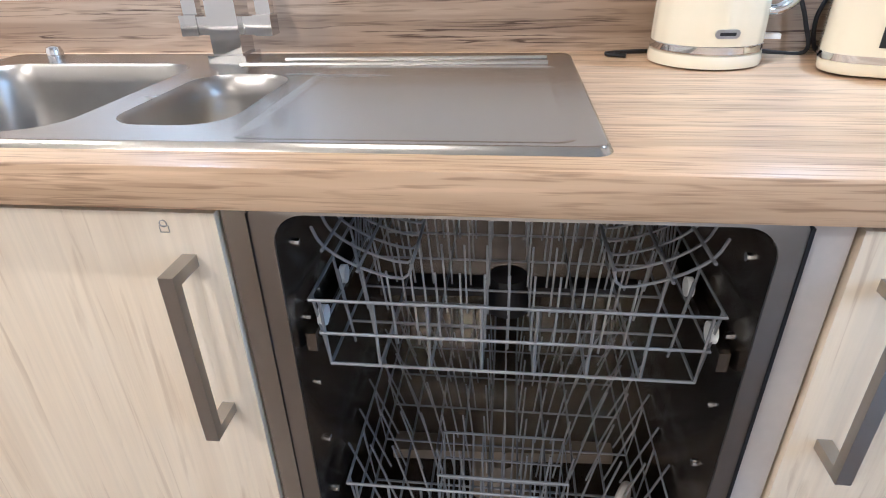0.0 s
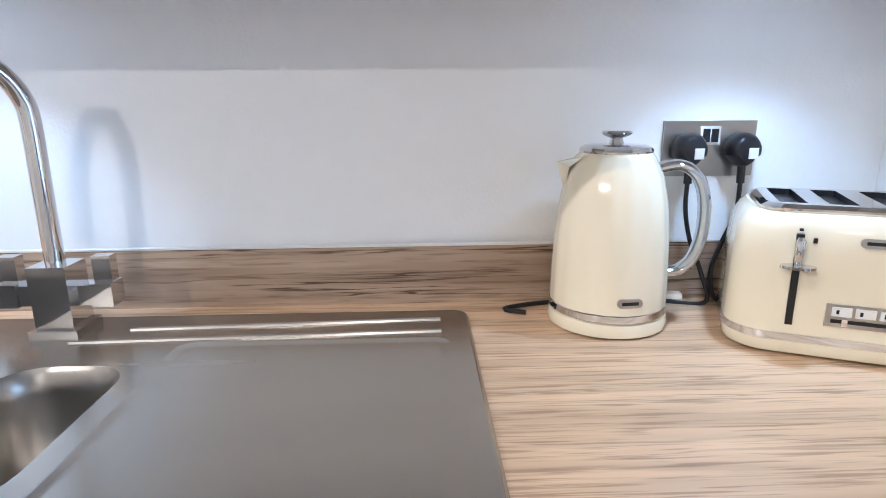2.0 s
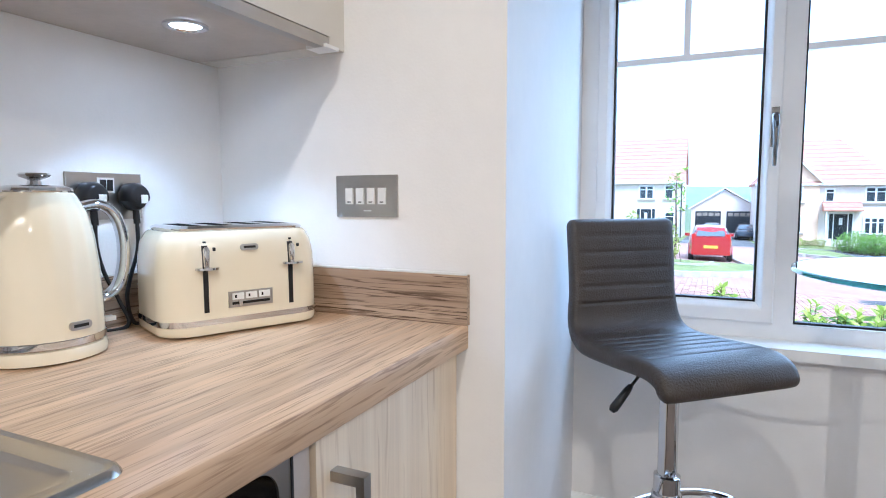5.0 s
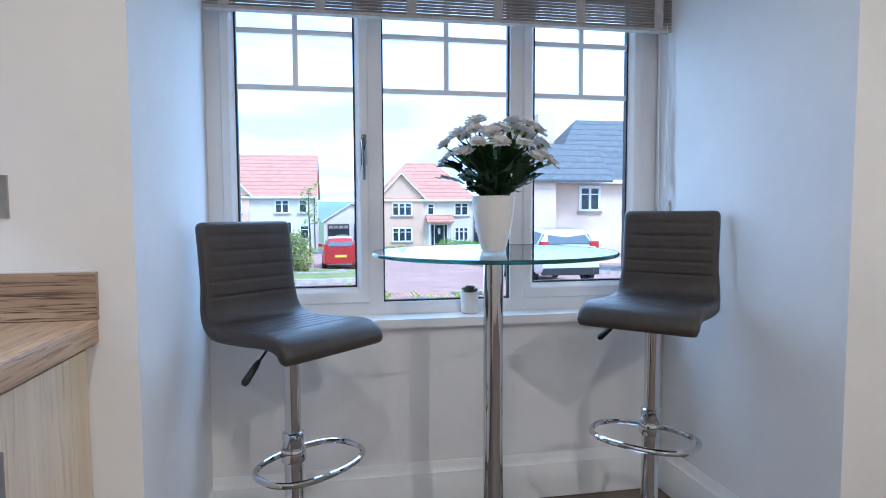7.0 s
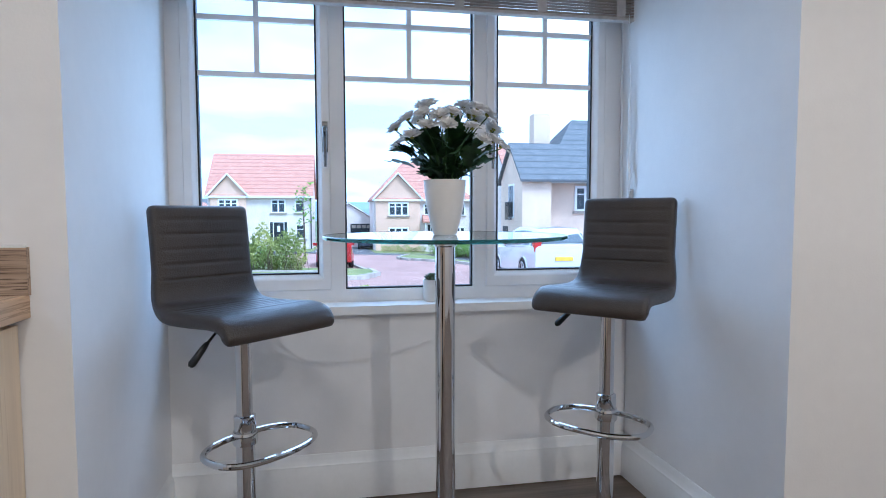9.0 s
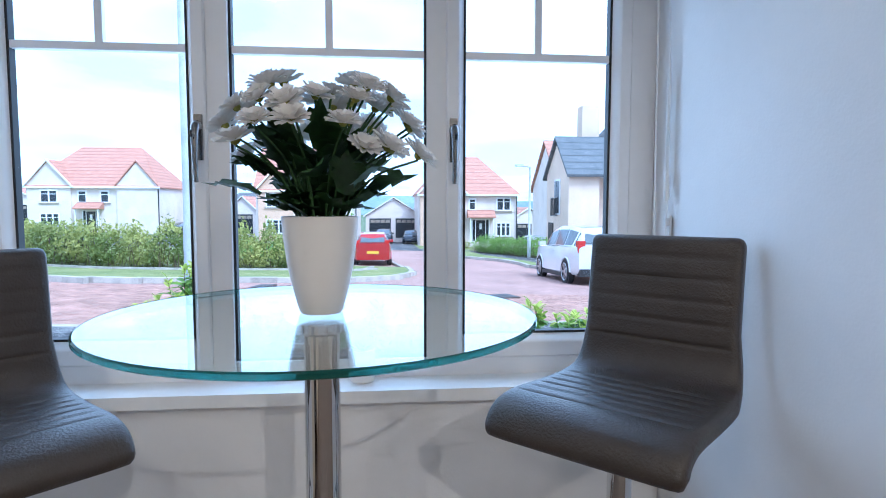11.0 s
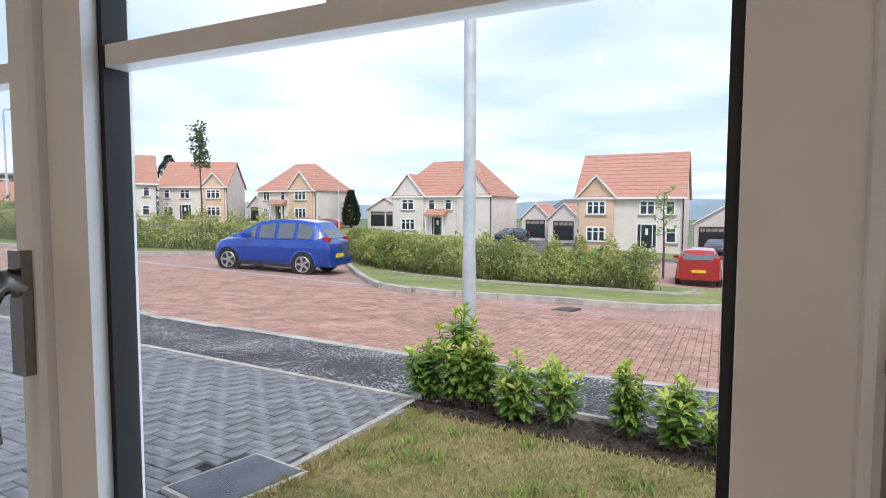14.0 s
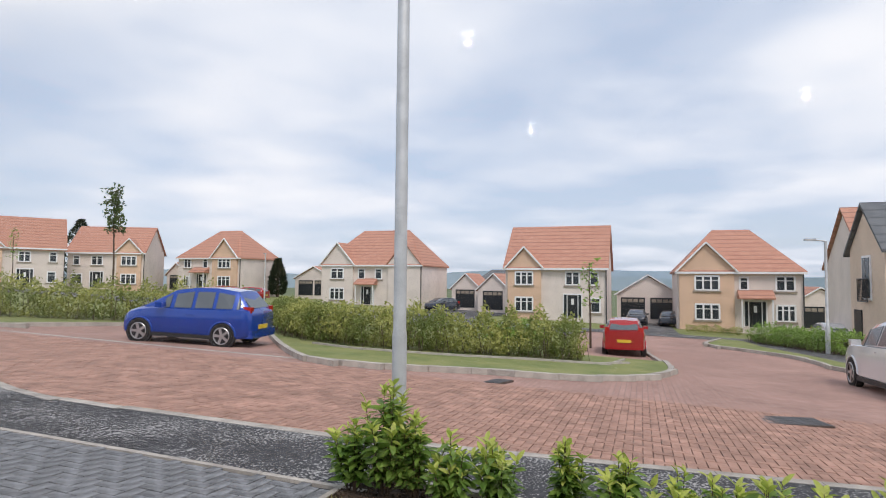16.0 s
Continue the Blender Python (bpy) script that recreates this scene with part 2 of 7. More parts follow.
WALL = mat("wall_paint", (0.84, 0.83, 0.82), 0.75, var=0.015, scale=3, bump=0.06, bscale=160)
CEIL = mat("ceiling_paint", (0.82, 0.82, 0.80), 0.8, var=0.01, bump=0.04, bscale=120)
TRIM = mat("white_gloss_paint", (0.87, 0.87, 0.86), 0.35, var=0.02, bump=0.02)
UPVC = mat("white_upvc", (0.85, 0.85, 0.86), 0.3, var=0.015, scale=4)
GASKET = mat("black_rubber", (0.02, 0.02, 0.022), 0.6)
PANE = glass("window_glass", (0.985, 0.99, 0.99), 0.014)
TABLE_GLASS = glass("table_glass", (0.95, 0.98, 0.97), 0.05)
GLASS_EDGE = mat("green_glass_edge", (0.01, 0.085, 0.072), 0.08, trans=0.35, var=0.1)
FLOOR = wood("floor_boards", (0.20, 0.155, 0.12), (0.12, 0.09, 0.07), along=1, rough=0.4, bump=0.05)
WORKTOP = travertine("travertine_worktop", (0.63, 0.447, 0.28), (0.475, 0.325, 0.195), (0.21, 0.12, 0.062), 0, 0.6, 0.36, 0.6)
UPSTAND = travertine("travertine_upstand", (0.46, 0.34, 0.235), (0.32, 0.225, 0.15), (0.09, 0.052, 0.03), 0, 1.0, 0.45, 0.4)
OAK = wood("pale_oak_front", (0.83, 0.715, 0.545), (0.75, 0.625, 0.46), along=2, grain=1.15, rough=0.5, bump=0.08, veins=0.5, vein=(0.50, 0.37, 0.24), wavy=0.5, fine_low=0.92)
CREAM_GLOSS = mat("cream_gloss_front", (0.72, 0.69, 0.62), 0.25, var=0.02, scale=2)
CARCASS = mat("beige_carcass", (0.50, 0.45, 0.40), 0.5, var=0.04, scale=9)
STEEL = mat("brushed_steel", (0.47, 0.44, 0.395), 0.25, 1.0, var=0.02, scale=3, stretch=(1, 8, 1), rvar=0.06)
BOWLSTEEL = mat("bowl_steel", (0.40, 0.38, 0.35), 0.3, 1.0, var=0.05, scale=3)
CHROME = mat("chrome", (0.68, 0.68, 0.69), 0.06, 1.0, var=0.01)
NICKEL = mat("satin_nickel", (0.46, 0.44, 0.41), 0.3, 1.0, var=0.03)
DARKSTEEL = mat("dark_tub_steel", (0.30, 0.27, 0.235), 0.22, 1.0, var=0.08, scale=4)
WIRE = mat("grey_rack_wire", (0.29, 0.295, 0.31), 0.3, 0.4, var=0.04)
BLACK = mat("black_plastic", (0.012, 0.012, 0.014), 0.35, var=0.1)
CREAM = mat("cream_enamel", (0.80, 0.73, 0.56), 0.14, var=0.012, scale=3, coat=0.6)
WHITE_PLASTIC = mat("white_plastic", (0.8, 0.8, 0.78), 0.35, var=0.02)
LEATHER = mat("taupe_leather", (0.058, 0.047, 0.040), 0.42, var=0.06, scale=14, bump=0.22, bscale=220)
CERAMIC = mat("white_ceramic", (0.78, 0.76, 0.73), 0.35, var=0.02, scale=4)
GRASS_SOIL = mat("lawn_soil", (0.33, 0.27, 0.13), 0.95, var=0.25, scale=2.2, second=(0.15, 0.16, 0.05), bump=0.6, bscale=70)
VERGE = mat("verge_grass", (0.27, 0.28, 0.10), 0.95, var=0.2, scale=1.2, second=(0.17, 0.21, 0.065), bump=0.5, bscale=50)
SOIL = mat("bark_soil", (0.075, 0.05, 0.035), 0.95, var=0.25, scale=12, bump=0.8, bscale=60)


def tarmac(name, dark, chip):
    """Tarmac: dark binder with pale chippings that lie thicker in patches."""
    m = mat(name, dark, 0.9, var=0.2, scale=8, bump=0.7, bscale=110)
    nt = m.node_tree
    b = nt.nodes["Principled BSDF"]
    base = b.inputs["Base Color"].links[0].from_socket
    co = nt.nodes.new("ShaderNodeTexCoord")
    fine, wide = nt.nodes.new("ShaderNodeTexNoise"), nt.nodes.new("ShaderNodeTexNoise")
    fine.inputs["Scale"].default_value, fine.inputs["Detail"].default_value = 40, 2
    wide.inputs["Scale"].default_value, wide.inputs["Detail"].default_value = 0.9, 3
    add = nt.nodes.new("ShaderNodeMath")
    add.operation = "MULTIPLY_ADD"
    add.inputs[1].default_value = 0.45
    rg = nt.nodes.new("ShaderNodeMapRange")
    rg.inputs["From Min"].default_value, rg.inputs["From Max"].default_value = 0.79, 0.84
    mx = nt.nodes.new("ShaderNodeMixRGB")
    mx.inputs[2].default_value = (*chip, 1)
    nt.links.new(co.outputs["Object"], fine.inputs["Vector"])
    nt.links.new(co.outputs["Object"], wide.inputs["Vector"])
    nt.links.new(wide.outputs["Fac"], add.inputs[0])
    nt.links.new(fine.outputs["Fac"], add.inputs[2])
    nt.links.new(add.outputs[0], rg.inputs["Value"])
    nt.links.new(rg.outputs[0], mx.inputs[0])
    nt.links.new(base, mx.inputs[1])
    nt.links.new(mx.outputs[0], b.inputs["Base Color"])
    return m


TARMAC = tarmac("dark_tarmac", (0.062, 0.062, 0.067), (0.38, 0.37, 0.36))
KERB = mat("pale_kerb", (0.44, 0.40, 0.355), 0.85, var=0.12, scale=5, bump=0.2, rnd=0.12)
FIELD = mat("far_field", (0.16, 0.19, 0.09), 0.95, var=0.2, scale=0.03, second=(0.11, 0.15, 0.07))
REDBRICK = mat("red_paver", (0.425, 0.245, 0.185), 0.85, var=0.12, scale=3, bump=0.3, bscale=90, rnd=0.15)
BLUEBRICK = mat("slate_paver", (0.225, 0.23, 0.24), 0.7, var=0.24, scale=9, bump=0.5, bscale=110, rnd=0.17)
JOINT = mat("paver_joint", (0.13, 0.095, 0.08), 0.95, var=0.2, scale=10)
DARKJOINT = mat("dark_paver_joint", (0.022, 0.022, 0.024), 0.95, var=0.2, scale=10)


# ---- building helpers ----
def box(bm, x0, x1, y0, y1, z0, z1, m=None):
    vs = [bm.verts.new((x, y, z)) for z in (z0, z1) for y in (y0, y1) for x in (x0, x1)]
    for f in ((0, 2, 3, 1), (4, 5, 7, 6), (0, 1, 5, 4), (2, 6, 7, 3), (0, 4, 6, 2), (1, 3, 7, 5)):
        bm.faces.new([vs[i] for i in f])
    if m is not None:
        for v in vs:
            v.co = m @ v.co
    return vs


def bevel(bm, r, seg=2, angle=25):
    edges = [e for e in bm.edges if len(e.link_faces) == 2 and e.calc_face_angle(0) > radians(angle)]
    if edges:
        bmesh.ops.bevel(bm, geom=edges, offset=r, segments=seg, profile=0.5, affect="EDGES", clamp_overlap=True)


def bbox(x0, x1, y0, y1, z0, z1, r=0.0, seg=2, m=None):
    bm = bmesh.new()
    box(bm, x0, x1, y0, y1, z0, z1)
    if r:
        bevel(bm, r, seg)
    if m is not None:
        bm.transform(m)
    return bm


def rings(bm, loops, cap0=True, cap1=True, closed=True):
    """Skins a row of loops of points."""
    vs = [[bm.verts.new(p) for p in lp] for lp in loops]
    n = len(vs[0])
    for a, b in zip(vs, vs[1:]):
        for i in range(n if closed else n - 1):
            j = (i + 1) % n
            bm.faces.new((a[i], a[j], b[j], b[i]))
    if cap0:
        bm.faces.new(vs[0][::-1])
    if cap1:
        bm.faces.new(vs[-1])
    return vs


def lathe(bm, prof, seg=32, cx=0.0, cy=0.0, cap0=True, cap1=True):
    rings(bm, [[(cx + r * math.cos(2 * math.pi * i / seg), cy + r * math.sin(2 * math.pi * i / seg), z) for i in range(seg)] for r, z in prof], cap0, cap1)


def tube(bm, pts, r, seg=8, radii=None, closed=False):
    """A round bar along points."""
    pts = [Vector(p) for p in pts]
    n = len(pts)
    loops, ref = [], None
    for i, p in enumerate(pts):
        if closed:
            d = pts[(i + 1) % n] - pts[i - 1]
        else:
            d = pts[min(i + 1, n - 1)] - pts[max(i - 1, 0)]
        d.normalize()
        if ref is None:
            ref = d.orthogonal().normalized()
        ref = (ref - d * ref.dot(d)).normalized()
        side = d.cross(ref)
        rr = radii[i] if radii else r
        loops.append([p + (ref * math.cos(2 * math.pi * k / seg) + side * math.sin(2 * math.pi * k / seg)) * rr for k in range(seg)])
    if closed:
        loops.append(loops[0])
        rings(bm, loops, False, False)
        bmesh.ops.remove_doubles(bm, verts=bm.verts, dist=1e-5)
    else:
        rings(bm, loops)


def smooth_path(pts, n=6):
    """Rounds a row of points with a spline."""
    p = [Vector(v) for v in pts]
    out = []
    for i in range(len(p) - 1):
        a, b, c, d = p[max(i - 1, 0)], p[i], p[i + 1], p[min(i + 2, len(p) - 1)]
        for k in range(n):
            t = k / n
            out.append(0.5 * ((2 * b) + (c - a) * t + (2 * a - 5 * b + 4 * c - d) * t * t + (3 * b - a - 3 * c + d) * t ** 3))
    out.append(p[-1])
    return out


def mesh_of(name, bm, material, smooth=True, angle=35):
    bmesh.ops.recalc_face_normals(bm, faces=bm.faces)
    me = bpy.data.meshes.new(name)
    bm.to_mesh(me)
    bm.free()
    me.materials.append(material)
    if smooth:
        me.polygons.foreach_set("use_smooth", [True] * len(me.polygons))
        me.set_sharp_from_angle(angle=radians(angle))
    return me


def part(name, bm, material, parent=None, label="", smooth=True, at=None, angle=35):
    ob = new(name, mesh_of(name, bm, material, smooth, angle))
    if parent:
        ob.parent = parent
    if at is not None:
        ob.matrix_local = at
    if label:
        ob["label"] = label
    return ob


def same_mesh(name, me, parent, at):
    ob = new(name, me)
    ob.parent = parent
    ob.matrix_local = at
    return ob


def thing(name, m, label, category, group="", kind=""):
    ob = new(name)
    ob.empty_display_size = 0.1
    ob.matrix_world = m
    return tagged(ob, label, category, group, kind)


def structure(name, bm, material, label, category, smooth=False):
    ob = part(name, bm, material, smooth=smooth)
    return tagged(ob, label, category, kind="structure")

# ---- the room ----
FZ, CZ = 0.05, 2.42
RX, RY = -3.6, -4.3
bm = bmesh.new()
box(bm, RX - 0.12, 1.05, RY - 0.12, 0.12, FZ - 0.2, FZ - 0.004)
floor = structure("floor", bm, FLOOR, "dark brown wooden floor boards", "floor")
structure("ceiling", bbox(RX - 0.12, 1.2, RY - 0.12, 0.12, CZ, CZ + 0.15), CEIL, "plain white painted ceiling", "ceiling")
structure("wall_north", bbox(RX - 0.12, 0.0, 0.0, 0.12, FZ - 0.2, CZ), WALL, "smooth white painted wall behind the worktop", "wall")
structure("wall_west", bbox(RX - 0.12, RX, RY, 0.0, FZ - 0.2, CZ), WALL, "plain white painted wall", "wall")
structure("wall_south", bbox(RX - 0.12, 1.2, RY - 0.12, RY, FZ - 0.2, CZ), WALL, "plain white painted wall", "wall")
BL0, BL1, BR0, BR1 = -0.672, -0.622, -2.305, -2.285
WX = 0.912


def prism(pts, z0, z1):
    bm = bmesh.new()
    rings(bm, [[(x, y, z) for x, y in pts] for z in (z0, z1)])
    return bm


structure("wall_east_pier", prism([(0, 0.12), (0, BL0), (WX + 0.05, BL1), (WX + 0.05, 0.12)], FZ - 0.2, CZ), WALL, "cream painted wall at the end of the worktop", "wall")
structure("wall_east", prism([(0, BR0), (0, RY), (WX + 0.05, RY), (WX + 0.05, BR1)], FZ - 0.2, CZ), WALL, "cream painted wall beside the bay", "wall")
SILL = 0.745
structure("wall_bay", prism([(0.80, BL1), (0.80, BR1), (WX + 0.05, BR1), (WX + 0.05, BL1)], -0.4, SILL - 0.03), WALL, "white painted wall under the bay window", "wall")
structure("wall_bay_head", prism([(0.80, BL1), (0.80, BR1), (WX + 0.05, BR1), (WX + 0.05, BL1)], 2.12, CZ), WALL, "white painted wall above the bay window", "wall")
structure("window_sill", bbox(0.762, WX + 0.02, BR1 + 0.001, BL1 - 0.001, SILL - 0.03, SILL, 0.008, 3), TRIM, "white gloss window sill board", "sill", True)


def skirting(name, p, q):
    """Moulded board from p to q, its back on the wall to the left of the way."""
    p, q = Vector((*p, 0)), Vector((*q, 0))
    d = (q - p).normalized()
    nrm = Vector((d.y, -d.x, 0))
    prof = [(0, FZ), (0.019, FZ), (0.019, FZ + 0.115), (0.016, FZ + 0.122), (0.016, FZ + 0.128), (0.011, FZ + 0.134), (0.009, FZ + 0.15), (0.004, FZ + 0.165), (0, FZ + 0.165)]
    bm = bmesh.new()
    rings(bm, [[(*(e + nrm * a).to_2d(), z) for a, z in prof] for e in (p, q)])
    return structure(name, bm, TRIM, "white moulded skirting board along the wall", "skirting", True)


skirting("baseboard", (0.80, BL1), (0.80, BR1))
skirting("baseboard", (0.78, BR1), (0.0, BR0))
skirting("baseboard", (0.0, BL0), (0.78, BL1))
skirting("baseboard", (0.0, BR0), (0.0, RY))

# ---- the window ----
win = tagged(new("window_1"), "white plastic three-light bay window with glazing bars", "window", kind="structure")
WT, WB = 2.12, SILL
YL, YR = BL1, BR1


def bar(name, y0, y1, z0, z1, x0, x1, r=0.006, parent=win, material=UPVC):
    return part(name, bbox(x0, x1, min(y0, y1), max(y0, y1), z0, z1, r, 2), material, parent)


bar("frame_bottom", YL, YR, WB, WB + 0.045, WX - 0.038, WX + 0.006)
bar("frame_top", YL, YR, WT - 0.06, WT, WX - 0.038, WX + 0.006)
bar("frame_side", YL, -0.675, WB + 0.045, WT - 0.06, WX - 0.038, WX + 0.006)
bar("frame_side", -2.218, YR, WB + 0.045, WT - 0.06, WX - 0.038, WX + 0.006)
bar("mullion", -1.172, -1.222, WB + 0.045, WT - 0.06, WX - 0.038, WX + 0.006)
bar("mullion", -1.698, -1.746, WB + 0.045, WT - 0.06, WX - 0.038, WX + 0.006)
ZB1, ZB2, ZB3 = 1.553, 1.745, 1.94


def light(y0, y1, zb, zt, sash):
    """One light of the window: sash, pane, rubber and glazing bars. y0 > y1."""
    holder = win
    g0, g1, gz0, gz1 = y0, y1, zb, zt
    if sash:
        s = part("sash", bmesh.new(), UPVC, win)
        bm = bmesh.new()
        w = 0.045
        xa, xb = WX - 0.050, WX + 0.003
        loops = []
        for d, x in ((0, xa + 0.004), (0.004, xa), (0.029, xa), (0.034, xa + 0.004), (0.040, WX - 0.030), (w, WX - 0.024), (w, xb), (0, xb), (0, xa + 0.004)):
            loops.append([(x, y0 - d, zb + d * 1.27), (x, y1 + d, zb + d * 1.27), (x, y1 + d, zt - d), (x, y0 - d, zt - d)])
        rings(bm, loops, False, False)
        bmesh.ops.remove_doubles(bm, verts=bm.verts, dist=0.0001)
        s.data = mesh_of("sash", bm, UPVC)
        holder = s
        g0, g1, gz0, gz1 = y0 - w, y1 + w, zb + w + 0.012, zt - w
    bm = bmesh.new()
    t = 0.006
    for a in ((g1, g0, gz0, gz0 + t), (g1, g0, gz1 - t, gz1), (g1, g1 + t, gz0, gz1), (g0 - t, g0, gz0, gz1)):
        box(bm, WX - 0.024, WX - 0.001, *a)
    part("gasket", bm, GASKET, holder, "black strip: pane rubber, and gap shade at the dishwasher", smooth=False)
    pane = part("pane", bbox(WX - 0.012, WX - 0.006, g1, g0, gz0, gz1), PANE, holder, "clear glass pane", smooth=False)
    pane.visible_shadow = False
    mid = (g0 + g1) / 2
    for zz in (ZB1, ZB2, ZB3):
        part("glazing_bar", bbox(WX - 0.022, WX - 0.002, g1, g0, zz - 0.009, zz + 0.009, 0.005), UPVC, holder)
    for za, zc in ((ZB1 + 0.009, ZB2 - 0.009), (ZB2 + 0.009, ZB3 - 0.009)):
        part("glazing_bar", bbox(WX - 0.020, WX - 0.003, mid - 0.009, mid + 0.009, za, zc, 0.005), UPVC, holder)
    return holder


sash_l = light(-0.675, -1.172, WB + 0.045, WT - 0.06, True)
light(-1.222, -1.698, WB + 0.045, WT - 0.06, False)
sash_r = light(-1.746, -2.218, WB + 0.045, WT - 0.06, True)


HANDLE = mat("dark_polished_metal", (0.24, 0.235, 0.23), 0.22, 1.0, var=0.05, scale=12)


def window_handle(y, parent):
    """Cranked lever on a slim rounded plate, with its key in the lock."""
    h = part("handle", bbox(WX - 0.0590, WX - 0.0495, y - 0.0095, y + 0.0095, 1.285, 1.392, 0.0046, 3), HANDLE, parent, "satin cranked window handle")
    bm = bmesh.new()
    pts = smooth_path([(WX - 0.0540, y, 1.362), (WX - 0.0680, y, 1.366), (WX - 0.0780, y, 1.356), (WX - 0.0835, y, 1.332), (WX - 0.0845, y, 1.30), (WX - 0.0820, y, 1.262), (WX - 0.0790, y, 1.232)], 5)
    rad = [0.0115, 0.011, 0.0095, 0.008, 0.0065, 0.0055, 0.005]
    tube(bm, pts, 0.007, 14, radii=[rad[min(6, i // 5)] + (rad[min(6, i // 5 + 1)] - rad[min(6, i // 5)]) * (i % 5) / 5 for i in range(len(pts))])
    part("lever", bm, HANDLE, h)
    bm = bmesh.new()
    tube(bm, [(WX - 0.0800, y, 1.338), (WX - 0.0980, y, 1.341)], 0.004, 10)
    lathe(bm, [(0.002, -0.0035), (0.0085, -0.003), (0.0095, 0), (0.0085, 0.003), (0.002, 0.0035)], 18)
    bm.verts.ensure_lookup_table()
    for v in bm.verts:
        if v.co.length < 0.03:
            v.co = Vector((WX - 0.1030, y, 1.342)) + Vector((v.co.x, v.co.z, v.co.y))
    part("lock_key", bm, BLACK, h, "small black key knob")


window_handle(-1.155, sash_l)
window_handle(-1.763, sash_r)

# ---- the kitchen run ----
def run_unit(name, label, category):
    return tagged(new(name), label, category, "kitchen units")


bm = bmesh.new()
nose = [(-0.535, 0.91), (-0.5965, 0.91), (-0.599, 0.909), (-0.600, 0.9065), (-0.600, 0.867), (-0.599, 0.865), (-0.5965, 0.864), (-0.535, 0.864)]
rings(bm, [[(x, y, z) for y, z in nose] for x in (RX, 0.0)])
box(bm, RX, 0.0, -0.085, 0.0, 0.872, 0.91)
box(bm, RX, -1.645, -0.535, -0.085, 0.872, 0.91)
box(bm, -0.675, 0.0, -0.535, -0.085, 0.872, 0.91)
tagged(part("worktop", bm, WORKTOP), "long veined travertine-pattern laminate worktop with a sink", "worktop")
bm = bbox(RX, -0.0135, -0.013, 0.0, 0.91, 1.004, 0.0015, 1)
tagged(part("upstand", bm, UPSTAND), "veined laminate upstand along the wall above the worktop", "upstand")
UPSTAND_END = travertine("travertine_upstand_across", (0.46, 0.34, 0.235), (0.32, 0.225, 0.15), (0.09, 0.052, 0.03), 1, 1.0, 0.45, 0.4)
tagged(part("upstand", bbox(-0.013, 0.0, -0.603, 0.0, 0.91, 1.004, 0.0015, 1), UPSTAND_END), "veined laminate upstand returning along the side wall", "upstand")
bm = bmesh.new()
tube(bm, [(RX, -0.013, 1.006), (-0.013, -0.013, 1.006), (-0.013, -0.603, 1.006)], 0.0028, 6)
tagged(part("sealant", bm, WHITE_PLASTIC), "white silicone bead above the upstand", "sealant")


def pull_handle(parent, x, z0, z1, yf):
    """Square bar pull with two feet."""
    bm = bmesh.new()
    box(bm, x - 0.008, x + 0.008, yf - 0.050, yf - 0.038, z0, z1)
    for za in (z0, z1 - 0.014):
        box(bm, x - 0.008, x + 0.008, yf - 0.039, yf + 0.002, za, za + 0.014)
    bevel(bm, 0.002, 2)
    part("handle", bm, NICKEL, parent, "satin nickel bar handle")


def base_unit(x0, x1, hx, label, top=0.862):
    u = run_unit("base_cabinet", label, "cabinet")
    part("body", bbox(x0 + 0.001, x1 - 0.001, -0.555, -0.02, FZ + 0.15, top), CARCASS, u, "beige cabinet carcass")
    d = part("door", bbox(x0 + 0.002, x1 - 0.002, -0.578, -0.558, FZ + 0.15, 0.851, 0.002), OAK, u, "pale oak-grain slab door")
    pull_handle(d, hx, 0.578, 0.802, -0.578)
    part("plinth", bbox(x0, x1, -0.50, -0.485, FZ, FZ + 0.149), OAK, u)
    return u


u = base_unit(-1.65, -1.052, -1.092, "pale oak-grain sink cabinet with a bar handle", 0.735)
bm = bmesh.new()
tube(bm, [(-1.112 + 0.004 * math.cos(a), -0.5785, 0.838 + 0.004 * math.sin(a)) for a in [k * math.pi / 4 for k in range(9)]], 0.0007, 4)
tube(bm, [(-1.117, -0.5785, 0.828), (-1.107, -0.5785, 0.828), (-1.107, -0.5785, 0.8355), (-1.117, -0.5785, 0.8355), (-1.117, -0.5785, 0.828)], 0.0006, 4)
part("sticker", bm, NICKEL, u, "small grey child-lock symbol")
base_unit(-2.25, -1.652, -1.70, "pale oak-grain base cabinet with a bar handle")
base_unit(-2.85, -2.252, -2.30, "pale oak-grain base cabinet with a bar handle")
base_unit(RX, -2.852, -2.90, "pale oak-grain base cabinet with a bar handle")
base_unit(-0.434, -0.002, -0.396, "pale oak-grain end cabinet with a bar handle")

# dishwasher, door lowered out of view
dw = thing("dishwasher", pose(0, 0, 0), "built-in dishwasher, open and empty, under the worktop", "dishwasher", "kitchen units")
X0, X1, Y0, Y1, Z0, Z1 = -0.994, -0.502, -0.578, -0.06, 0.15, 0.853
bm = bmesh.new()


def arch(x0, x1, z0, z1, r, y, n=6):
    pts = [(x0, y, z0), (x1, y, z0)]
    for k in range(n + 1):
        a = math.pi / 2 * k / n
        pts.append((x1 - r + r * math.cos(a), y, z1 - r + r * math.sin(a)))
    for k in range(n + 1):
        a = math.pi / 2 + math.pi / 2 * k / n
        pts.append((x0 + r + r * math.cos(a), y, z1 - r + r * math.sin(a)))
    return pts


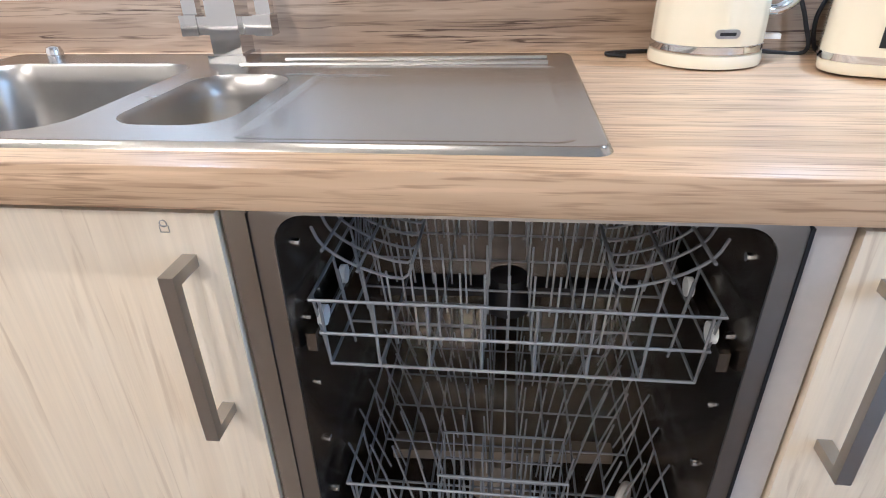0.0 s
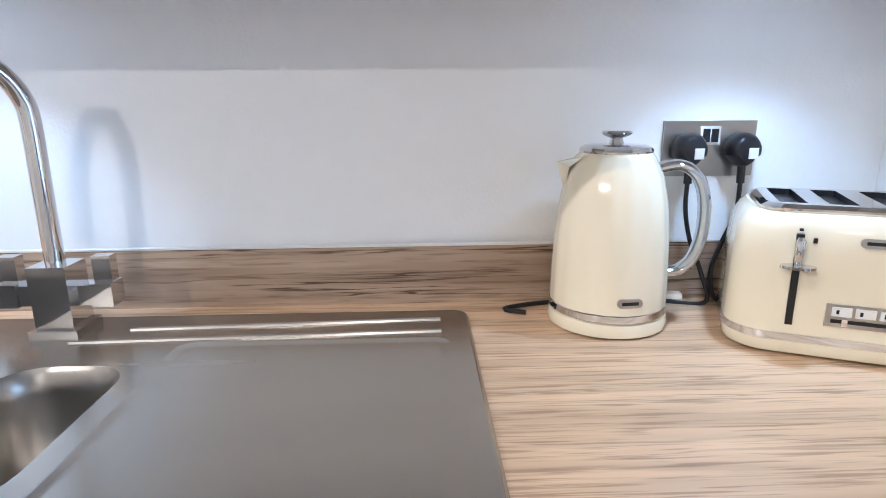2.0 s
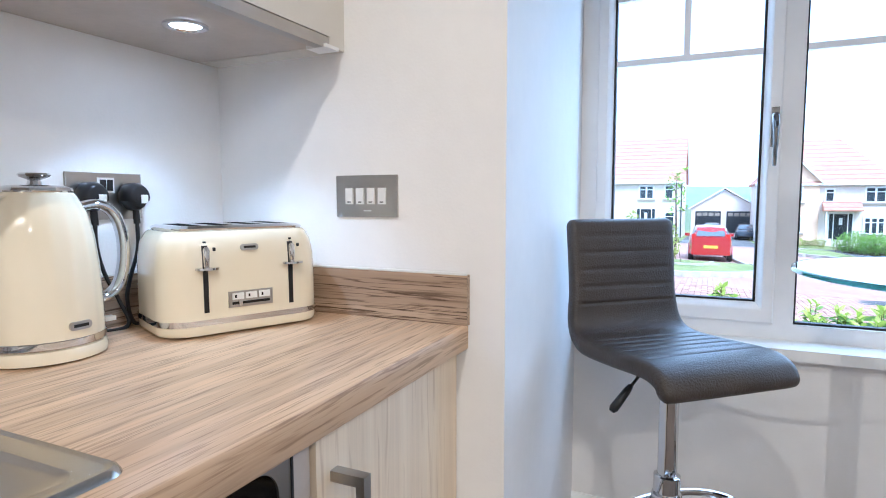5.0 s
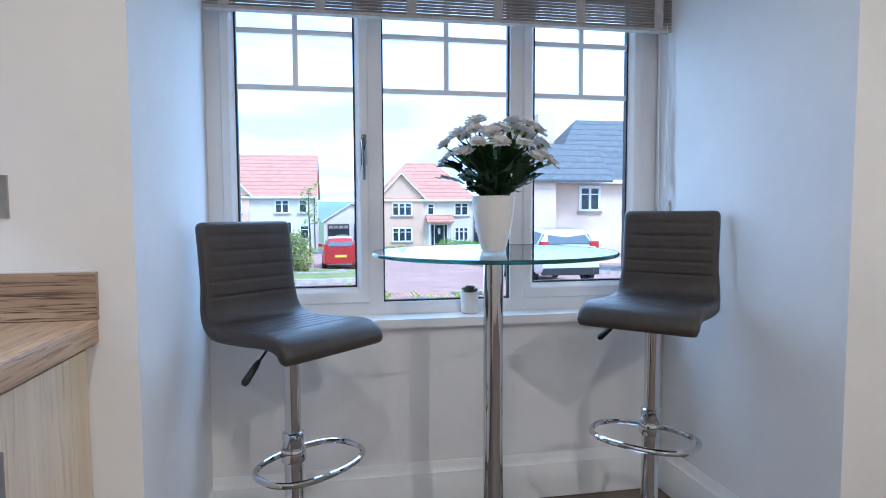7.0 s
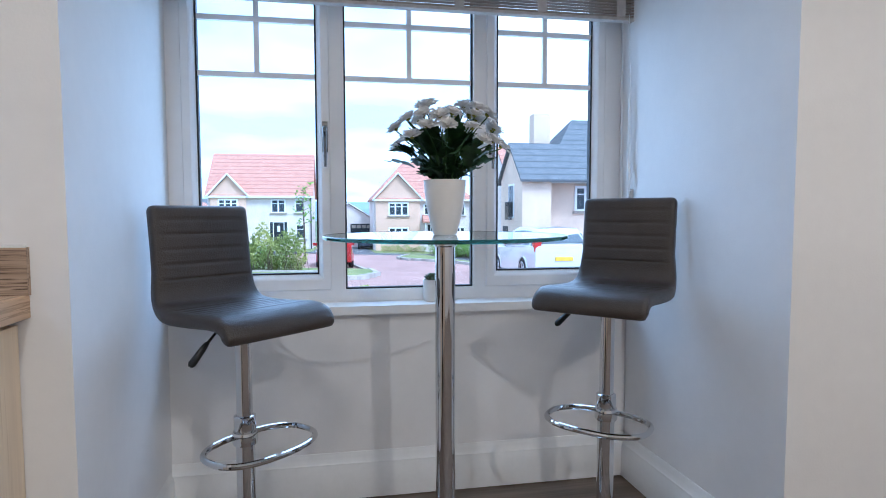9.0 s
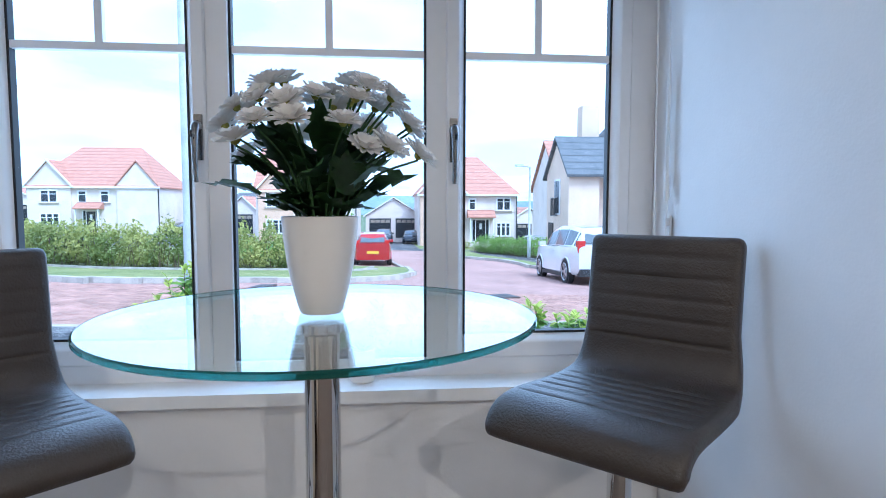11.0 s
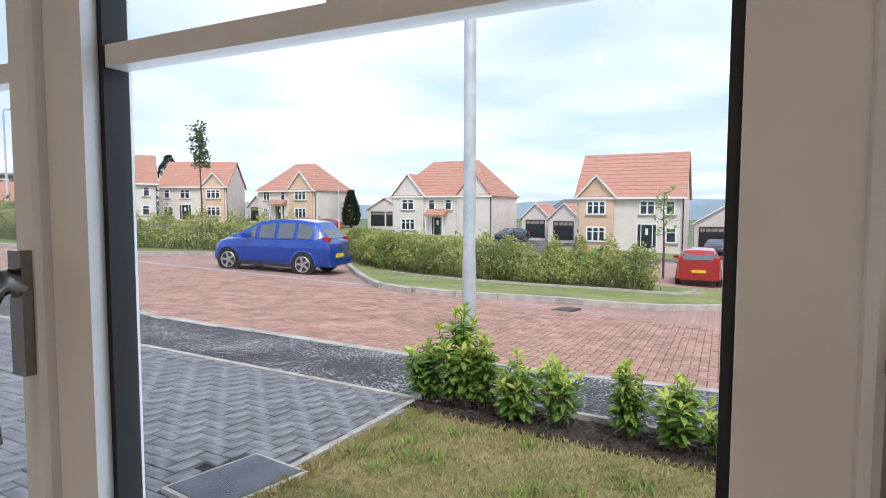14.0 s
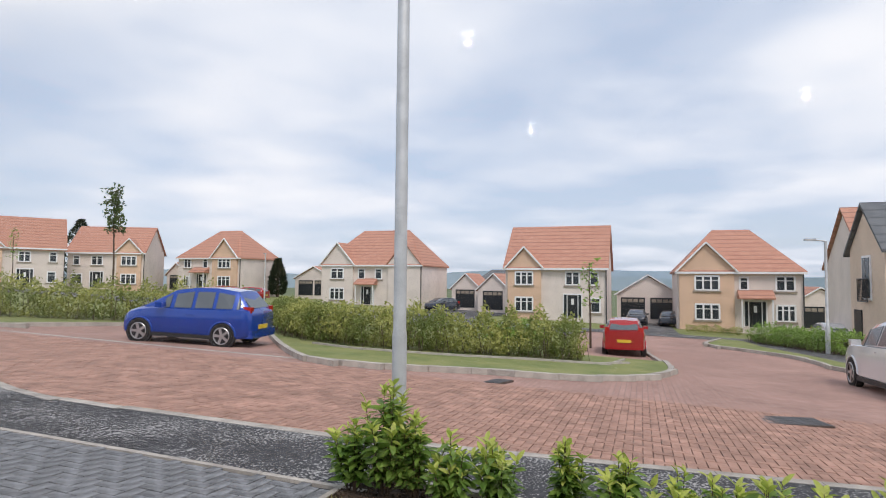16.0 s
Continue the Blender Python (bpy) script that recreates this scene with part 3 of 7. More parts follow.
rings(bm, [arch(X0, X1, Z0, Z1, 0.035, Y0), arch(X0 + 0.006, X1 - 0.006, Z0, Z1 - 0.004, 0.035, Y0 + 0.03), arch(X0 + 0.006, X1 - 0.006, Z0, Z1 - 0.004, 0.035, Y1)], False, True)
part("tub", bm, DARKSTEEL, dw, "dark polished steel tub")
bm = bmesh.new()
rings(bm, [arch(X0 - 0.024, X1 + 0.022, Z0 - 0.03, Z1 + 0.006, 0.01, Y0 - 0.001), arch(X0, X1, Z0, Z1, 0.035, Y0 - 0.003), arch(X0, X1, Z0, Z1, 0.035, Y0 + 0.012)], False, False)
part("front_frame", bm, mat("dull_frame_steel", (0.33, 0.30, 0.27), 0.36, 1.0, var=0.04, scale=4), dw, "brushed steel front frame")
# black strips drawn for the shaded gaps either side of the front frame
for xa, xb, nm in ((X0 - 0.026, X0 - 0.024, "gap"), (X1 + 0.022, X1 + 0.026, "gap")):
    part("seal", bbox(xa, xb, Y0 - 0.002, Y0 + 0.3, Z0, Z1), BLACK, dw, "black strip: pane rubber, and gap shade at the dishwasher")
part("side_panel", bbox(-1.050, X0 - 0.027, -0.572, -0.1, Z0, 0.862), STEEL, dw, "steel side panel")
part("side_panel", bbox(X1 + 0.027, -0.437, -0.572, -0.1, Z0, 0.862), CARCASS, dw)
for k in range(6):
    for xs, sg in ((X0 + 0.006, 1), (X1 - 0.006, -1)):
        bm = bmesh.new()
        tube(bm, [(xs, -0.54, 0.30 + k * 0.1), (xs + sg * 0.005, -0.54, 0.30 + k * 0.1)], 0.005, 8)
        part("screw", bm, CHROME, dw)
for xs, sg in ((X0 + 0.008, 1), (X1 - 0.008, -1)):
    part("rail", bbox(min(xs, xs + sg * 0.012), max(xs, xs + sg * 0.012), -0.56, -0.1, 0.665, 0.69, 0.003), DARKSTEEL, dw, "rack runner")
    for yk in (-0.535, -0.44):
        bm = bmesh.new()
        tube(bm, [(xs + sg * 0.012, yk, 0.70), (xs + sg * 0.02, yk, 0.70)], 0.013, 12)
        part("wheel", bm, WHITE_PLASTIC, dw, "grey rack wheel")


def wire(name, pts, r, parent, seg=5):
    bm = bmesh.new()
    tube(bm, pts, r, seg)
    return part(name, bm, WIRE, parent)


def rack(x0, x1, y0, y1, z0, z1, name, label, cols, rows, tines, lean):
    """Pull-out basket: a top rail that carries lower rails, floor wires and rows of leaning tines."""
    r = 0.0021

    def rail(zz):
        o = 0.012 * (zz - z0) / (z1 - z0)
        return [(x0 - o, y0 - o, zz), (x1 + o, y0 - o, zz), (x1 + o, y1 + o, zz), (x0 - o, y1 + o, zz), (x0 - o, y0 - o, zz)]

    bm = bmesh.new()
    tube(bm, rail(z1), r, 6)
    rk = part(name, bm, WIRE, dw, label)
    for zz in (z0, (z0 + z1) / 2):
        wire("rail", rail(zz), r, rk, 6)
    for k in range(cols + 1):
        x = x0 + (x1 - x0) * k / cols
        wire("wire", [(x, y0 - 0.012, z1), (x, y0, z0), (x, y1, z0), (x, y1 + 0.012, z1)], r, rk)
    for k in range(rows + 1):
        y = y0 + (y1 - y0) * k / rows
        wire("wire", [(x0 - 0.012, y, z1), (x0, y, z0), (x1, y, z0), (x1 + 0.012, y, z1)], r, rk)
    for row in range(tines):
        y = y0 + (y1 - y0) * (row + 0.6) / tines
        for k in range(15):
            x = x0 + 0.02 + (x1 - x0 - 0.04) * k / 14
            side = lean * (2 * k / 14 - 1)
            wire("tine", [(x, y, z0), (x + side, y + 0.022, z0 + (z1 - z0) * 0.95)], 0.0018, rk, 4)


rack(-0.965, -0.535, -0.545, -0.10, 0.635, 0.735, "upper_rack", "grey wire upper rack", 7, 5, 6, 0.02)
rack(-0.955, -0.54, -0.535, -0.10, 0.31, 0.42, "lower_rack", "grey wire lower rack", 9, 5, 6, 0.05)
def basket_rail(zz):
    return [(-0.84, -0.53, zz), (-0.66, -0.53, zz), (-0.66, -0.45, zz), (-0.84, -0.45, zz), (-0.84, -0.53, zz)]


basket = wire("cutlery_basket", basket_rail(0.43), 0.0022, dw)
basket["label"] = "grey wire cutlery basket"
for zz in (0.33, 0.375):
    wire("rail", basket_rail(zz), 0.0022, basket)
for k in range(13):
    x = -0.84 + 0.015 * k
    wire("wire", [(x, -0.53, 0.43), (x, -0.53, 0.33), (x, -0.45, 0.33), (x, -0.45, 0.43)], 0.0016, basket, 4)
for sg, xs in ((1, -0.972), (-1, -0.528)):
    bm = bmesh.new()
    for k in range(12):
        y = -0.53 + 0.036 * k
        tube(bm, smooth_path([(xs, y, 0.815), (xs + sg * 0.012, y, 0.79), (xs + sg * 0.05, y, 0.765), (xs + sg * 0.10, y, 0.752), (xs + sg * 0.112, y, 0.775)], 3), 0.0019, 5)
    for off, zz in ((0.012, 0.79), (0.05, 0.765), (0.112, 0.775)):
        tube(bm, [(xs + sg * off, -0.54, zz), (xs + sg * off, -0.12, zz)], 0.0022, 5)
    part("cup_shelf", bm, WIRE, dw, "folding wire cup shelf")
for yk in (-0.36, -0.2):
    for sg in (-1, 1):
        bm = bmesh.new()
        cx = -0.75 + sg * 0.19
        for k in range(9):
            y = yk + k * 0.017
            tube(bm, [(cx + sg * 0.035, y, 0.67), (cx + sg * 0.028, y, 0.77), (cx - sg * 0.05, y, 0.79), (cx - sg * 0.055, y, 0.775)], 0.0018, 5)
        part("cup_shelf", bm, WIRE, dw, "grey wire cup shelf")
bm = bmesh.new()
rings(bm, [[(-0.75 + sx, -0.31 + sy, z) for sx, sy in ((-0.2, -0.022), (0.2, 0.0), (0.2, 0.03), (-0.2, 0.022))] for z in (0.596, 0.612)])
lathe(bm, [(0.035, 0.57), (0.04, 0.6), (0.03, 0.63)], 16, -0.75, -0.31)
part("spray_arm", bm, BLACK, dw, "dark spray arm")
bm = bmesh.new()
rings(bm, [[(-0.75 + sx, -0.31 + sy, z) for sx, sy in ((-0.2, -0.03), (0.2, -0.01), (0.2, 0.02), (-0.2, 0.015))] for z in (0.24, 0.262)])
lathe(bm, [(0.06, 0.155), (0.06, 0.2), (0.03, 0.23)], 16, -0.75, -0.31)
part("spray_arm", bm, mat("brown_grey_plastic", (0.23, 0.185, 0.14), 0.4, var=0.08), dw, "lower spray arm")
bm = bmesh.new()
lathe(bm, [(0.03, 0.0), (0.034, 0.004), (0.034, 0.01), (0.022, 0.014)], 20)
bm.transform(pose(-0.575, -0.47, 0.33, 90, 0, 60))
part("salt_cap", bm, CARCASS, dw, "beige round cap")

# ---- sink and tap ----
def rrect(x0, x1, y0, y1, r, z, n=5):
    pts = []
    for cx, cy, a0 in ((x1 - r, y1 - r, 0), (x0 + r, y1 - r, 90), (x0 + r, y0 + r, 180), (x1 - r, y0 + r, 270)):
        for k in range(n + 1):
            a = radians(a0 + 90 * k / n)
            pts.append((cx + r * math.cos(a), cy + r * math.sin(a), z))
    return pts


def filled(bm, outer, holes):
    es = []
    for lp in [outer] + holes:
        vs = [bm.verts.new(p) for p in lp]
        es += [bm.edges.new((vs[i], vs[(i + 1) % len(vs)])) for i in range(len(vs))]
    bmesh.ops.triangle_fill(bm, use_beauty=True, edges=es)


sink = thing("kitchen_sink", pose(0, 0, 0), "brushed steel one-and-a-half bowl sink with drainer", "sink")
SX0, SX1, SY0, SY1 = -1.66, -0.657, -0.557, -0.062
ZT = 0.9165
half, big, drain = (-1.218, -1.072, -0.492, -0.232), (-1.625, -1.262, -0.522, -0.150), (-1.045, -0.690, -0.538, -0.168)
bm = bmesh.new()
inner = rrect(SX0 + 0.012, SX1 - 0.012, SY0 + 0.012, SY1 - 0.012, 0.012, ZT)
filled(bm, inner, [rrect(*half, 0.05, ZT), rrect(*big, 0.06, ZT), rrect(*drain, 0.02, ZT)])
rings(bm, [rrect(SX0, SX1, SY0, SY1, 0.02, 0.9102), rrect(SX0 + 0.003, SX1 - 0.003, SY0 + 0.003, SY1 - 0.003, 0.018, 0.9155), rrect(SX0 + 0.006, SX1 - 0.006, SY0 + 0.006, SY1 - 0.006, 0.016, ZT + 0.001), inner], False, False)
part("rim", bm, STEEL, sink)


def bowl(rect, r, depth, name):
    x0, x1, y0, y1 = rect
    bm = bmesh.new()
    loops = []
    for d, zz in ((0, ZT), (0.004, ZT - 0.006), (0.008, ZT - 0.03), (0.014, ZT - depth + 0.03), (0.03, ZT - depth + 0.006), (0.05, ZT - depth)):
        loops.append(rrect(x0 + d, x1 - d, y0 + d, y1 - d, max(0.012, r - d * 0.3), zz))
    rings(bm, loops, False, True)
    part(name, bm, BOWLSTEEL, sink)
    bm = bmesh.new()
    cx, cy = (x0 + x1) / 2, (y0 + y1) / 2
    lathe(bm, [(0.036, ZT - depth + 0.001), (0.034, ZT - depth + 0.004), (0.02, ZT - depth + 0.002)], 20, cx, cy)
    part("drain", bm, CHROME, sink)


bowl(half, 0.05, 0.13, "half_bowl")
bowl(big, 0.06, 0.17, "main_bowl")
bm = bmesh.new()
rings(bm, [rrect(*drain, 0.02, ZT), rrect(drain[0] + 0.006, drain[1] - 0.006, drain[2] + 0.006, drain[3] - 0.006, 0.016, ZT - 0.0015),
           rrect(drain[0] + 0.014, drain[1] - 0.012, drain[2] + 0.012, drain[3] - 0.012, 0.012, ZT - 0.002)], False, True)
part("drainer", bm, STEEL, sink)
for ya, yb, xa in ((-0.150, -0.148, -1.19), (-0.108, -0.104, -1.13)):
    bm = bmesh.new()
    tube(bm, [(xa, ya - 0.012, ZT), (-0.70, yb, ZT)], 0.004, 8)
    part("ridge", bm, STEEL, sink)
for k, bx in enumerate((-1.555,)):
    bm = bmesh.new()
    lathe(bm, [(0.013, ZT), (0.014, ZT + 0.012), (0.011, ZT + 0.02), (0.004, ZT + 0.022)], 16, bx, -0.105)
    part("waste_knob", bm, CHROME, sink, "chrome waste control knob")

tap = thing("mixer_tap", pose(-1.218, -0.118, ZT), "chrome square-bodied mixer tap with a swan neck", "tap")
part("base", bbox(-0.032, 0.032, -0.032, 0.032, 0, 0.012, 0.003), CHROME, tap)
part("body", bbox(-0.025, 0.025, -0.025, 0.025, 0.012, 0.098, 0.003), CHROME, tap)
for sg in (-1, 1):
    arm = part("handle", bbox(min(sg * 0.025, sg * 0.075), max(sg * 0.025, sg * 0.075), -0.014, 0.014, 0.042, 0.07, 0.002), CHROME, tap, "square chrome handle")
    bm = bmesh.new()
    box(bm, min(sg * 0.048, sg * 0.077), max(sg * 0.048, sg * 0.077), -0.016, 0.016, 0.040, 0.072)
    box(bm, min(sg * 0.05, sg * 0.074), max(sg * 0.05, sg * 0.074), -0.005, 0.013, 0.072, 0.108)
    bevel(bm, 0.002)
    part("lever", bm, CHROME, arm)
dx, dy = -0.74, -0.67
neck = [(0, 0, 0.098), (0, 0, 0.2), (0.0, 0.0, 0.285)]
for k in range(1, 11):
    a = math.pi * k / 10
    neck.append((dx * 0.085 * (1 - math.cos(a)), dy * 0.085 * (1 - math.cos(a)), 0.285 + 0.085 * math.sin(a)))
neck.append((dx * 0.17, dy * 0.17, 0.235))
bm = bmesh.new()
tube(bm, smooth_path(neck, 3), 0.0125, 14)
part("spout", bm, CHROME, tap)

# ---- wall cabinets ----
for x0, x1 in ((-0.482, -0.055), (-1.016, -0.484), (-1.62, -1.018), (-2.22, -1.622), (-2.82, -2.222), (RX, -2.822)):
    u = run_unit("wall_cabinet", "cream gloss wall cabinet with a downlight beneath", "cabinet")
    part("body", bbox(x0 + 0.001, x1 - 0.001, -0.318, -0.002, 1.432, 2.15), CARCASS, u, "beige-grey cabinet underside")
    part("door", bbox(x0 + 0.0015, x1 - 0.0015, -0.342, -0.321, 1.447, 2.15, 0.002), CREAM_GLOSS, u, "cream gloss slab door")
    part("grip_rail", bbox(x0 + 0.0015, x1 - 0.0015, -0.340, -0.319, 1.425, 1.4455, 0.002), NICKEL, u, "satin metal rail under the door")
u = run_unit("wall_cabinet_filler", "cream filler strip beside the wall cabinet", "filler strip")
part("strip", bbox(-0.053, 0.0, -0.335, -0.002, 1.432, 2.15, 0.001), CREAM_GLOSS, u)
part("bracket", bbox(-0.075, -0.035, -0.346, -0.30, 1.4245, 1.431, 0.002), WHITE_PLASTIC, u, "small white clip")

LED = mat("led_face", (0.95, 0.97, 1.0), 0.4, emit=14.0, var=0.0)


def downlight(x, y, z, r, group, label):
    d = thing("downlight", pose(x, y, z), label, "downlight", group)
    bm = bmesh.new()
    lathe(bm, [(r + 0.008, 0.0), (r + 0.008, -0.003), (r, -0.004), (r - 0.003, -0.001)], 32, cap0=False, cap1=False)
    part("bezel", bm, CHROME, d)
    bm = bmesh.new()
    lathe(bm, [(r - 0.003, -0.0012), (0.001, -0.0014)], 32)
    f = part("lens", bm, LED, d, "glowing white lens")
    f.visible_shadow = False
    return d


for sx, sy in UNDER:
    downlight(sx, sy, 1.4315, 0.028, "cabinet downlights", "small lit downlight set under the wall cabinet")
for sx, sy, watts in SPOTS:
    downlight(sx, sy, CZ, 0.035, "ceiling downlights", "lit downlight set in the white ceiling")

# ---- sockets and switches ----
sock = thing("wall_socket", pose(-0.281, 0, 1.149), "brushed steel double wall socket with two black plugs", "socket")
part("plate", bbox(-0.072, 0.072, -0.005, 0.0, -0.042, 0.042, 0.002), NICKEL, sock)
part("insert", bbox(-0.016, 0.016, -0.0065, -0.004, 0.006, 0.034, 0.001), WHITE_PLASTIC, sock, "white switch surround")
for sg in (-1, 1):
    part("rocker", bbox(sg * 0.0065 - 0.005, sg * 0.0065 + 0.005, -0.0095, -0.006, 0.01, 0.03, 0.001), BLACK, sock, "black rocker switch")


def cable_plug(x, z, pts, label):
    p = thing("plug", pose(x, -0.005, z), label, "plug", "plugs in the wall socket")
    bm = bmesh.new()
    loops = []
    for y, s in ((0, 0.92), (-0.004, 1.0), (-0.022, 1.0), (-0.032, 0.82), (-0.034, 0.7)):
        loops.append([(px * s, y, pz * s) for px, pz in [(0.025 * math.cos(a) * (1 if math.sin(a) > -0.4 else 0.72), 0.026 * math.sin(a)) for a in [2 * math.pi * k / 20 for k in range(20)]]])
    rings(bm, loops)
    part("body", bm, BLACK, p)
    part("fuse_label", bbox(0.0, 0.014, -0.0355, -0.033, -0.012, 0.004, 0.001), WHITE_PLASTIC, p, "small pale label")
    bm = bmesh.new()
    tube(bm, [(0, -0.018, -0.02), (0, -0.02, -0.05)], 0.006, 10)
    part("strain_relief", bm, BLACK, p)
    bm = bmesh.new()
    tube(bm, smooth_path([(q[0] - x, q[1] + 0.005, q[2] - z) for q in pts], 6), 0.0036, 8)
    part("cable", bm, BLACK, p)


cable_plug(-0.318, 1.148, [(-0.318, -0.025, 1.11), (-0.318, -0.026, 1.06), (-0.308, -0.03, 1.01), (-0.290, -0.04, 0.96), (-0.285, -0.05, 0.9145), (-0.36, -0.03, 0.914), (-0.46, -0.025, 0.914), (-0.545, -0.035, 0.914), (-0.60, -0.06, 0.915), (-0.57, -0.075, 0.914)], "black plug with a cable to the kettle")
cable_plug(-0.236, 1.148, [(-0.236, -0.025, 1.10), (-0.240, -0.028, 1.05), (-0.262, -0.034, 1.0), (-0.275, -0.04, 0.96), (-0.262, -0.04, 0.916), (-0.22, -0.035, 0.914), (-0.20, -0.045, 0.914)], "black plug with a cable to the toaster")
sw = thing("light_switch", pose(0, -0.384, 1.149), "grey metal four-gang switch plate on the wall", "switch")
part("plate", bbox(-0.005, 0, -0.07, 0.07, -0.041, 0.041, 0.002), NICKEL, sw)
for k in range(4):
    yk = 0.0375 - 0.025 * k
    part("rocker", bbox(-0.009, -0.004, yk - 0.0085, yk + 0.0085, -0.016, 0.016, 0.0015), WHITE_PLASTIC, sw, "white rocker switch")
    part("mark", bbox(-0.0096, -0.0088, yk - 0.004, yk + 0.004, -0.0125, -0.0105), BLACK, sw)
part("mark", bbox(-0.0055, -0.0048, -0.012, 0.006, -0.03, -0.0275), WHITE_PLASTIC, sw)

# ---- kettle ----
ket = thing("kettle", pose(-0.457, -0.098, 0.91, 0, 0, -8), "cream enamel kettle with chrome handle on its base", "kettle")
bm = bmesh.new()
lathe(bm, [(0.076, 0.0), (0.083, 0.003), (0.084, 0.012), (0.082, 0.02), (0.078, 0.022)], 48)
part("power_base", bm, CREAM, ket)
bm = bmesh.new()
lathe(bm, [(0.0815, 0.0225), (0.0825, 0.024), (0.0822, 0.033), (0.081, 0.034)], 48)
part("band", bm, CHROME, ket, "chrome band")
bm = bmesh.new()
kettle_side = [(0.081, 0.034), (0.0812, 0.045), (0.0805, 0.08), (0.078, 0.13), (0.0725, 0.18), (0.0645, 0.215), (0.0535, 0.237), (0.048, 0.244)]
rings(bm, [[(r * (1 + 0.005 * math.cos(18 * a)) * math.cos(a), r * (1 + 0.005 * math.cos(18 * a)) * math.sin(a), z) for a in [2 * math.pi * k / 108 for k in range(108)]] for r, z in kettle_side])
part("body", bm, CREAM, ket)
bm = bmesh.new()
rings(bm, [[(-0.048 + 0.0 * k, s * 0.03, 0.238) for k, s in ((0, -1), (1, 0), (2, 1))], [(-0.064, -0.016, 0.224), (-0.079, 0, 0.230), (-0.064, 0.016, 0.224)], [(-0.066, -0.012, 0.20), (-0.070, 0, 0.197), (-0.066, 0.012, 0.20)]])
bevel(bm, 0.002)
part("spout", bm, CREAM, ket)
bm = bmesh.new()
lathe(bm, [(0.0485, 0.2435), (0.0495, 0.246), (0.048, 0.250), (0.042, 0.253), (0.02, 0.255), (0.002, 0.2555)], 40)
part("lid", bm, CHROME, ket)
bm = bmesh.new()
lathe(bm, [(0.010, 0.2552), (0.008, 0.262), (0.019, 0.2665), (0.021, 0.2695), (0.019, 0.272), (0.002, 0.273)], 28)
part("lid_knob", bm, CHROME, ket)
bm = bmesh.new()
hp = smooth_path([(0.060, 0, 0.222), (0.088, 0, 0.226), (0.112, 0, 0.210), (0.124, 0, 0.175), (0.124, 0, 0.13), (0.114, 0, 0.095), (0.096, 0, 0.078), (0.076, 0, 0.076)], 6)
loops = []
for i, p in enumerate(hp):
    d = (hp[min(i + 1, len(hp) - 1)] - hp[max(i - 1, 0)]).normalized()
    nrm = Vector((-d.z, 0, d.x))
    loops.append([p + nrm * (0.008 * math.cos(a)) + Vector((0, 1, 0)) * (0.014 * math.sin(a)) for a in [2 * math.pi * k / 14 for k in range(14)]])
rings(bm, loops)
part("handle", bm, CHROME, ket, "chrome loop handle")
part("switch_lever", bbox(0.074, 0.104, -0.008, 0.008, 0.036, 0.043, 0.002), WHITE_PLASTIC, ket)


def badge(parent, m, w=0.034, h=0.0125):
    """Oval name plate, its name drawn as a plain bar."""
    bm = bmesh.new()
    rings(bm, [[(x, -0.0015, z) for x, _, z in [(a, 0, b) for a, b, _ in rrect(-w / 2, w / 2, -h / 2, h / 2, h / 2.1, 0)]], [(x, 0.002, z) for x, z in [(a, b) for a, b, _ in rrect(-w / 2, w / 2, -h / 2, h / 2, h / 2.1, 0)]]])
    p = part("badge", bm, NICKEL, parent, "grey oval name plate", at=m)
    part("name_bar", bbox(-w * 0.33, w * 0.33, -0.0022, -0.0014, -h * 0.18, h * 0.18), BLACK, p)


badge(ket, pose(-0.012 * 0 + 0.016, -0.0795, 0.052, 0, 0, 12))

# ---- toaster ----
toa = thing("toaster", pose(-0.163, -0.176, 0.91, 0, 0, -24), "cream enamel four-slice toaster with chrome trim", "toaster")
HW, HD = 0.146, 0.100


def body_ring(k, z, e=0.0):
    return rrect(-HW * k - e, HW * k + e, -HD * k - e, HD * k + e, 0.05 * k, z, 6)


bm = bmesh.new()
rings(bm, [body_ring(0.985, 0.004), body_ring(1.0, 0.008), body_ring(1.0, 0.020)], True, True)
part("foot", bm, CREAM, toa)
bm = bmesh.new()
rings(bm, [body_ring(1.0, 0.0205, 0.001), body_ring(1.0, 0.030, 0.001)], True, True)
part("band", bm, CHROME, toa, "chrome band")
bm = bmesh.new()
rings(bm, [body_ring(0.998, 0.030), body_ring(0.995, 0.08), body_ring(0.985, 0.13), body_ring(0.955, 0.158), body_ring(0.90, 0.174), body_ring(0.86, 0.179)], True, True)
part("body", bm, CREAM, toa)
bm = bmesh.new()
loops = [rrect(-0.118, 0.118, -0.083, 0.083, 0.03, 0.178, 5), rrect(-0.120, 0.120, -0.085, 0.085, 0.03, 0.184, 5), rrect(-0.112, 0.112, -0.077, 0.077, 0.026, 0.188, 5)]
rings(bm, loops, True, False)
slots = [rrect(sx - 0.0155, sx + 0.0155, -0.064, 0.064, 0.004, 0.188, 2) for sx in (-0.083, -0.029, 0.029, 0.083)]
filled(bm, loops[-1], slots)
part("top_plate", bm, CHROME, toa, "chrome top plate with four slots")
for sl in slots:
    bm = bmesh.new()
    rings(bm, [sl, [(x, y, 0.1795) for x, y, z in sl]], False, True)
    part("slot", bm, BLACK, toa, "dark bread slot")
